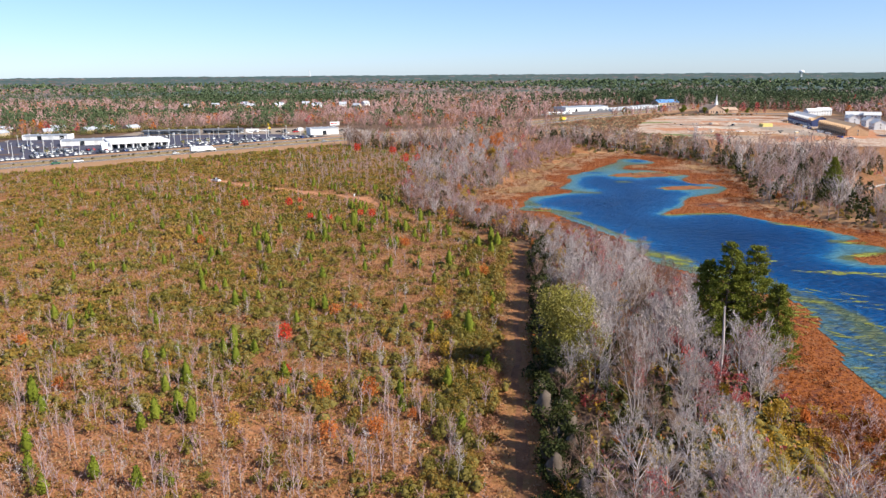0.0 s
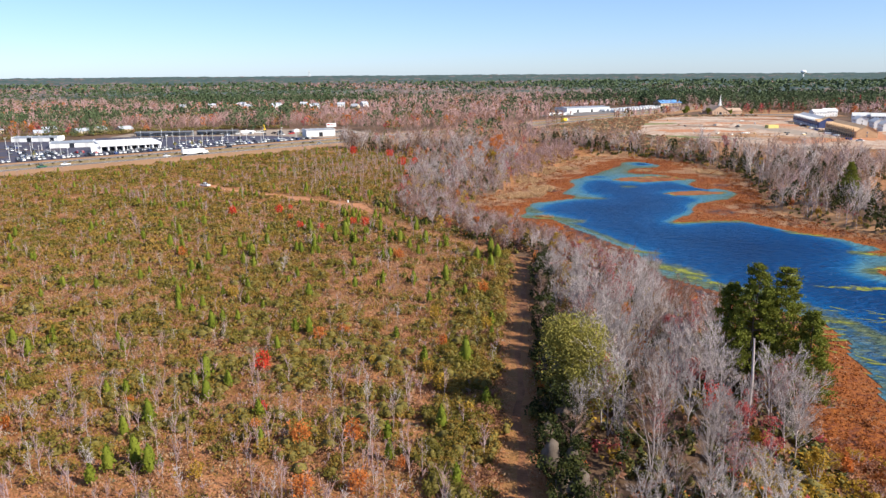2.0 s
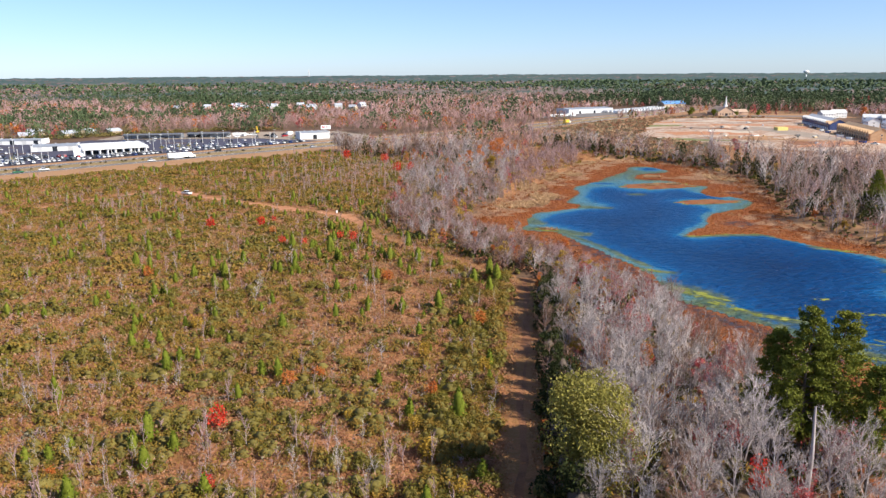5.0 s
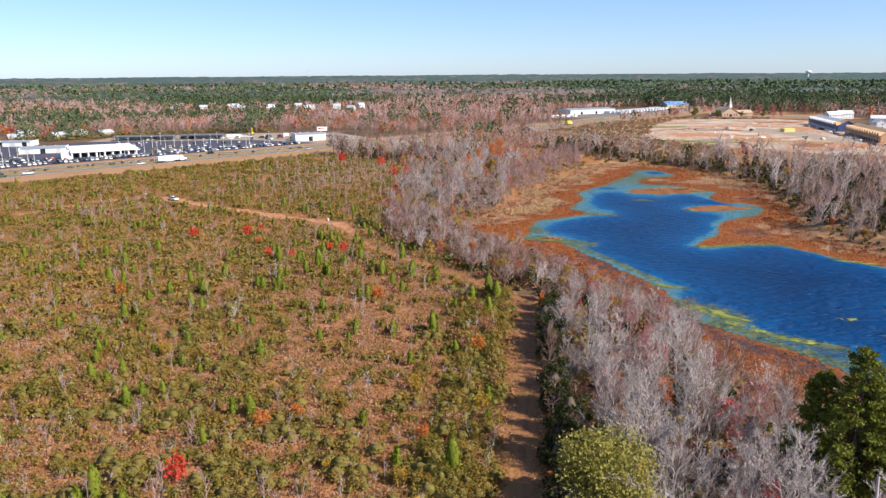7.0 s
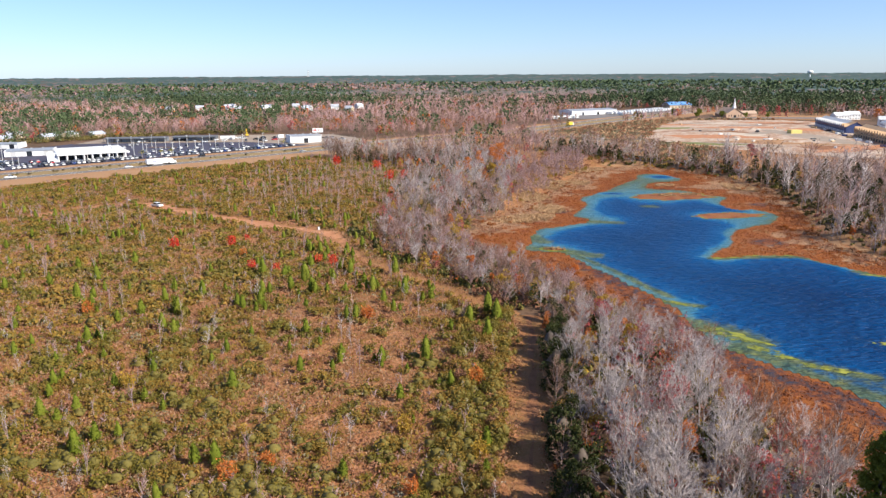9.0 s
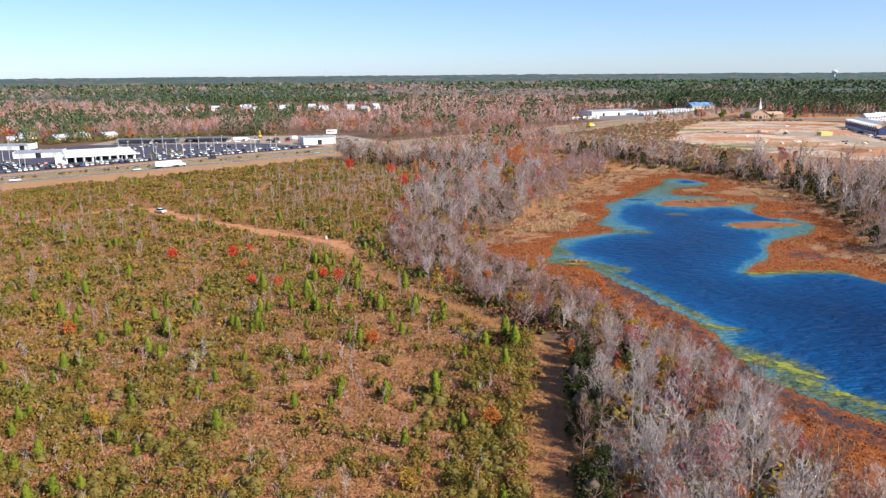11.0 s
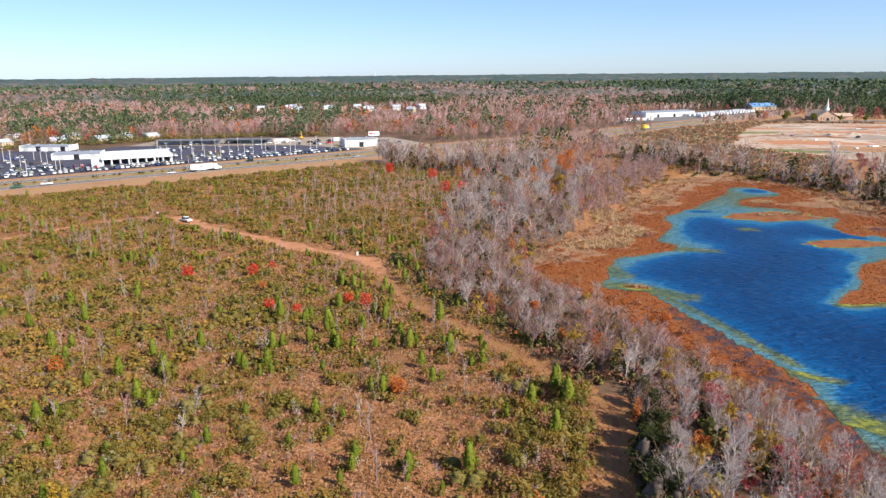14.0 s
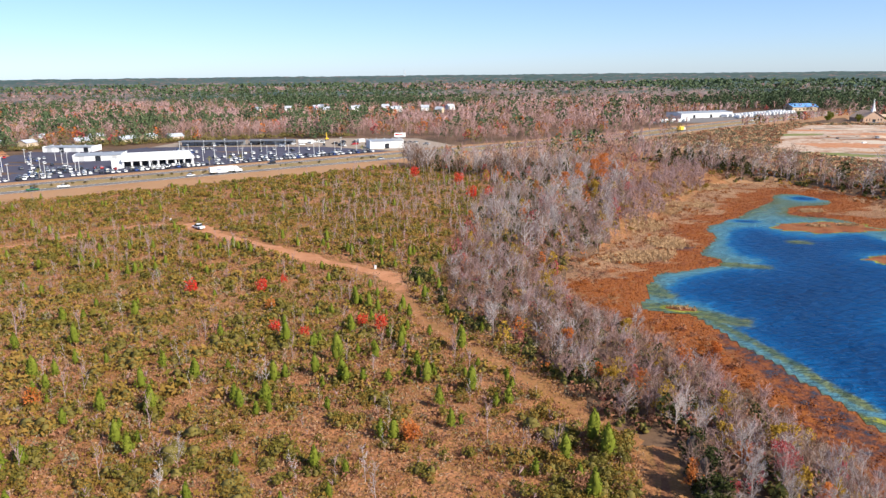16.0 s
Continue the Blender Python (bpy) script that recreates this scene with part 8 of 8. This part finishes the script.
for x in (-7.5, -4.5, 4.5, 7.5):
    part("window", boxed(x - 0.5, x + 0.5, -0.07, -0.003, 1.0, 3.4), "dark_glass", e)
part("wing_wall", boxed(11.02, 34, 10, 24, 0, 3.6), "brick_tan", e)
bm = bmesh.new()
prism(bm, [(9.4, 3.62), (24.6, 3.62), (17, 6.8)], "x", 11.5, 34.6)
part("wing_roof", bm, "brown_shingle", e)
# blue-roofed hall
e = thing("blue_roofed_hall", pose(262, 1166, 0.1, 0, 0, 20), "tan hall with a bright blue metal roof", "hall")
bm = bmesh.new()
prism(bm, [(0, 0), (20, 0), (20, 5), (10, 9), (0, 5)], "x", 0, 36)
part("wall", bm, "tan_siding", e)
bm = bmesh.new()
for y0 in (-0.6, 20.6):
    prism(bm, [(y0, 4.85), (10, 9.05), (10, 9.3), (y0, 5.1)], "x", -0.6, 36.6)
part("roof", bm, "blue_roof", e, "bright blue standing-seam roof")
for i in range(6):
    part("window", boxed(4 + 5.5 * i, 5.6 + 5.5 * i, -0.06, -0.003, 1.2, 2.8), "dark_glass", e)
# trailer dealer: long white building and parked caravans
service_shed(pose(104, 1004, 0.2, 0, 0, 32), 72, 26, 5.4, "long low white trailer dealer building", 6)
RV = []


def caravan(m):
    if RV:
        return copy_thing(RV[0], m)
    e = thing("travel_trailer", m, "white parked travel trailer in the sales lot", "trailer", "travel trailers in the sales lot")
    part("body", boxed(0, 9.0, -1.25, 1.25, 0.6, 3.4, bevel=0.18), "car_white", e)
    part("stripe", boxed(0.4, 8.6, -1.27, -1.253, 1.3, 1.55), "car_grey", e)
    for x in (1.2, 4.2, 6.6):
        part("window", boxed(x, x + 1.1, -1.28, -1.253, 1.9, 2.6), "dark_glass", e)
    part("door", boxed(5.5, 6.2, -1.29, -1.253, 0.7, 2.6), "car_silver", e)
    for x in (4.0, 4.9):
        part("wheel", tube(bmesh.new(), (x, -1.2, 0.36), (x, 1.2, 0.36), 0.36, 0.36, 10), "rubber", e)
    part("hitch", boxed(9.0, 10.2, -0.1, 0.1, 0.5, 0.65), "dark_metal", e)
    RV.append(e)
    return e


for i in range(18):
    for k_ in range(2):
        f = i / 17
        caravan(pose(168 + 84 * f - 9 * k_ + rng.normal() * 0.6, 1010 + 104 * f + 16 * k_ + rng.normal() * 0.8, 0.2, 0, 0, 128 + rng.normal() * 2))
for i in range(5):
    caravan(pose(72 + 7 * i, 935 + 3 * i, 0.2, 0, 0, 50))
# church-side evergreens
for x_, y_, s_ in ((268, 940, 0.75), (246, 962, 0.7), (296, 944, 0.6), (322, 946, 0.6), (224, 985, 0.75), (252, 975, 0.8)):
    c_, t_ = leafy_crown(int(x_), 13.0, 6.5, 700, 1.0, 0.15, 12), trunk_only(7, 0.35, 3)
    plant("evergreen_oak", (np.vstack([c_[0], t_[0]]), np.vstack([c_[1], t_[1] + len(c_[0])]), np.concatenate([c_[2] * 0, t_[2] + 1])), ["pine_needles", "bark_dark"], ["crown", "trunk"],
          pose(x_, y_, 0.1) @ Matrix.Diagonal((s_, s_, s_, 1)), "rounded dark evergreen tree near the church", "tree", "evergreens near the church")

# --- far landmarks ---
e = thing("water_tower", pose(1262, 3130, 6), "white globe water tower above far woods", "water tower")
bm = bmesh.new()
bmesh.ops.create_uvsphere(bm, u_segments=16, v_segments=10, radius=11)
for v in bm.verts:
    v.co.z = v.co.z * 0.62 + 36
part("tank", bm, "white_panel", e)
part("stem", tube(bmesh.new(), (0, 0, 0), (0, 0, 32), 3.2, 2.4, 10), "white_panel", e)
e = thing("lattice_mast", pose(-1120, 4700, 14), "faint grey far mast on the skyline", "mast")
for x in (-6, 6):
    part("leg", tube(bmesh.new(), (x, 0, 0), (x * 0.25, 0, 52), 1.6, 0.8, 4), "pole_metal", e)
for z in (14, 26, 38, 48):
    part("cross_arm", boxed(-9 + z * 0.1, 9 - z * 0.1, -0.6, 0.6, z, z + 1.6), "pole_metal", e)

# --- things on the track ---
zt = float(ground_z(-60, 319)) + 0.08
e = thing("white_utility_cabinet", pose(-60, 319, zt, 0, 0, 30) @ Matrix.Diagonal((0.5, 0.5, 0.55, 1)), "small white utility cabinet beside the dirt track", "cabinet")
part("plinth", boxed(-0.7, 0.7, -0.5, 0.5, 0, 0.2), "concrete", e)
part("body", boxed(-0.6, 0.6, -0.4, 0.4, 0.2, 1.9, bevel=0.05), "white_panel", e)
part("door", boxed(-0.5, 0.5, -0.44, -0.403, 0.3, 1.8), "white_panel", e)
part("lid", boxed(-0.7, 0.7, -0.5, 0.5, 1.9, 2.05, bevel=0.04), "pole_metal", e)
e = thing("white_sign_board", pose(-157, 374, float(ground_z(-157, 374)), 0, 0, 20) @ Matrix.Diagonal((0.5, 0.7, 0.6, 1)), "white notice board on two posts beside the track", "sign")
for x in (-0.6, 0.6):
    part("post", boxed(x - 0.06, x + 0.06, -0.06, 0.06, 0, 2.2), "dark_metal", e)
part("board", boxed(-0.8, 0.8, -0.1, -0.062, 0.8, 2.2), "white_panel", e)

# low shrubs along the median
mu = np.concatenate([rng.uniform(-40, 280, 46), rng.uniform(20, 120, 16)])
mp_ = np.array([along(u_, 13 + rng.normal() * 1.5) for u_ in mu])
scatter("median_shrubs", [shrub(181, 30, 0.3, tall=0.8, lobes=1)], ["bark_dark", "inner_shade"], mp_[:, 0], mp_[:, 1], rng.uniform(0.9, 1.7, len(mu)), label="dark low shrubs in the highway median", category="shrubs")
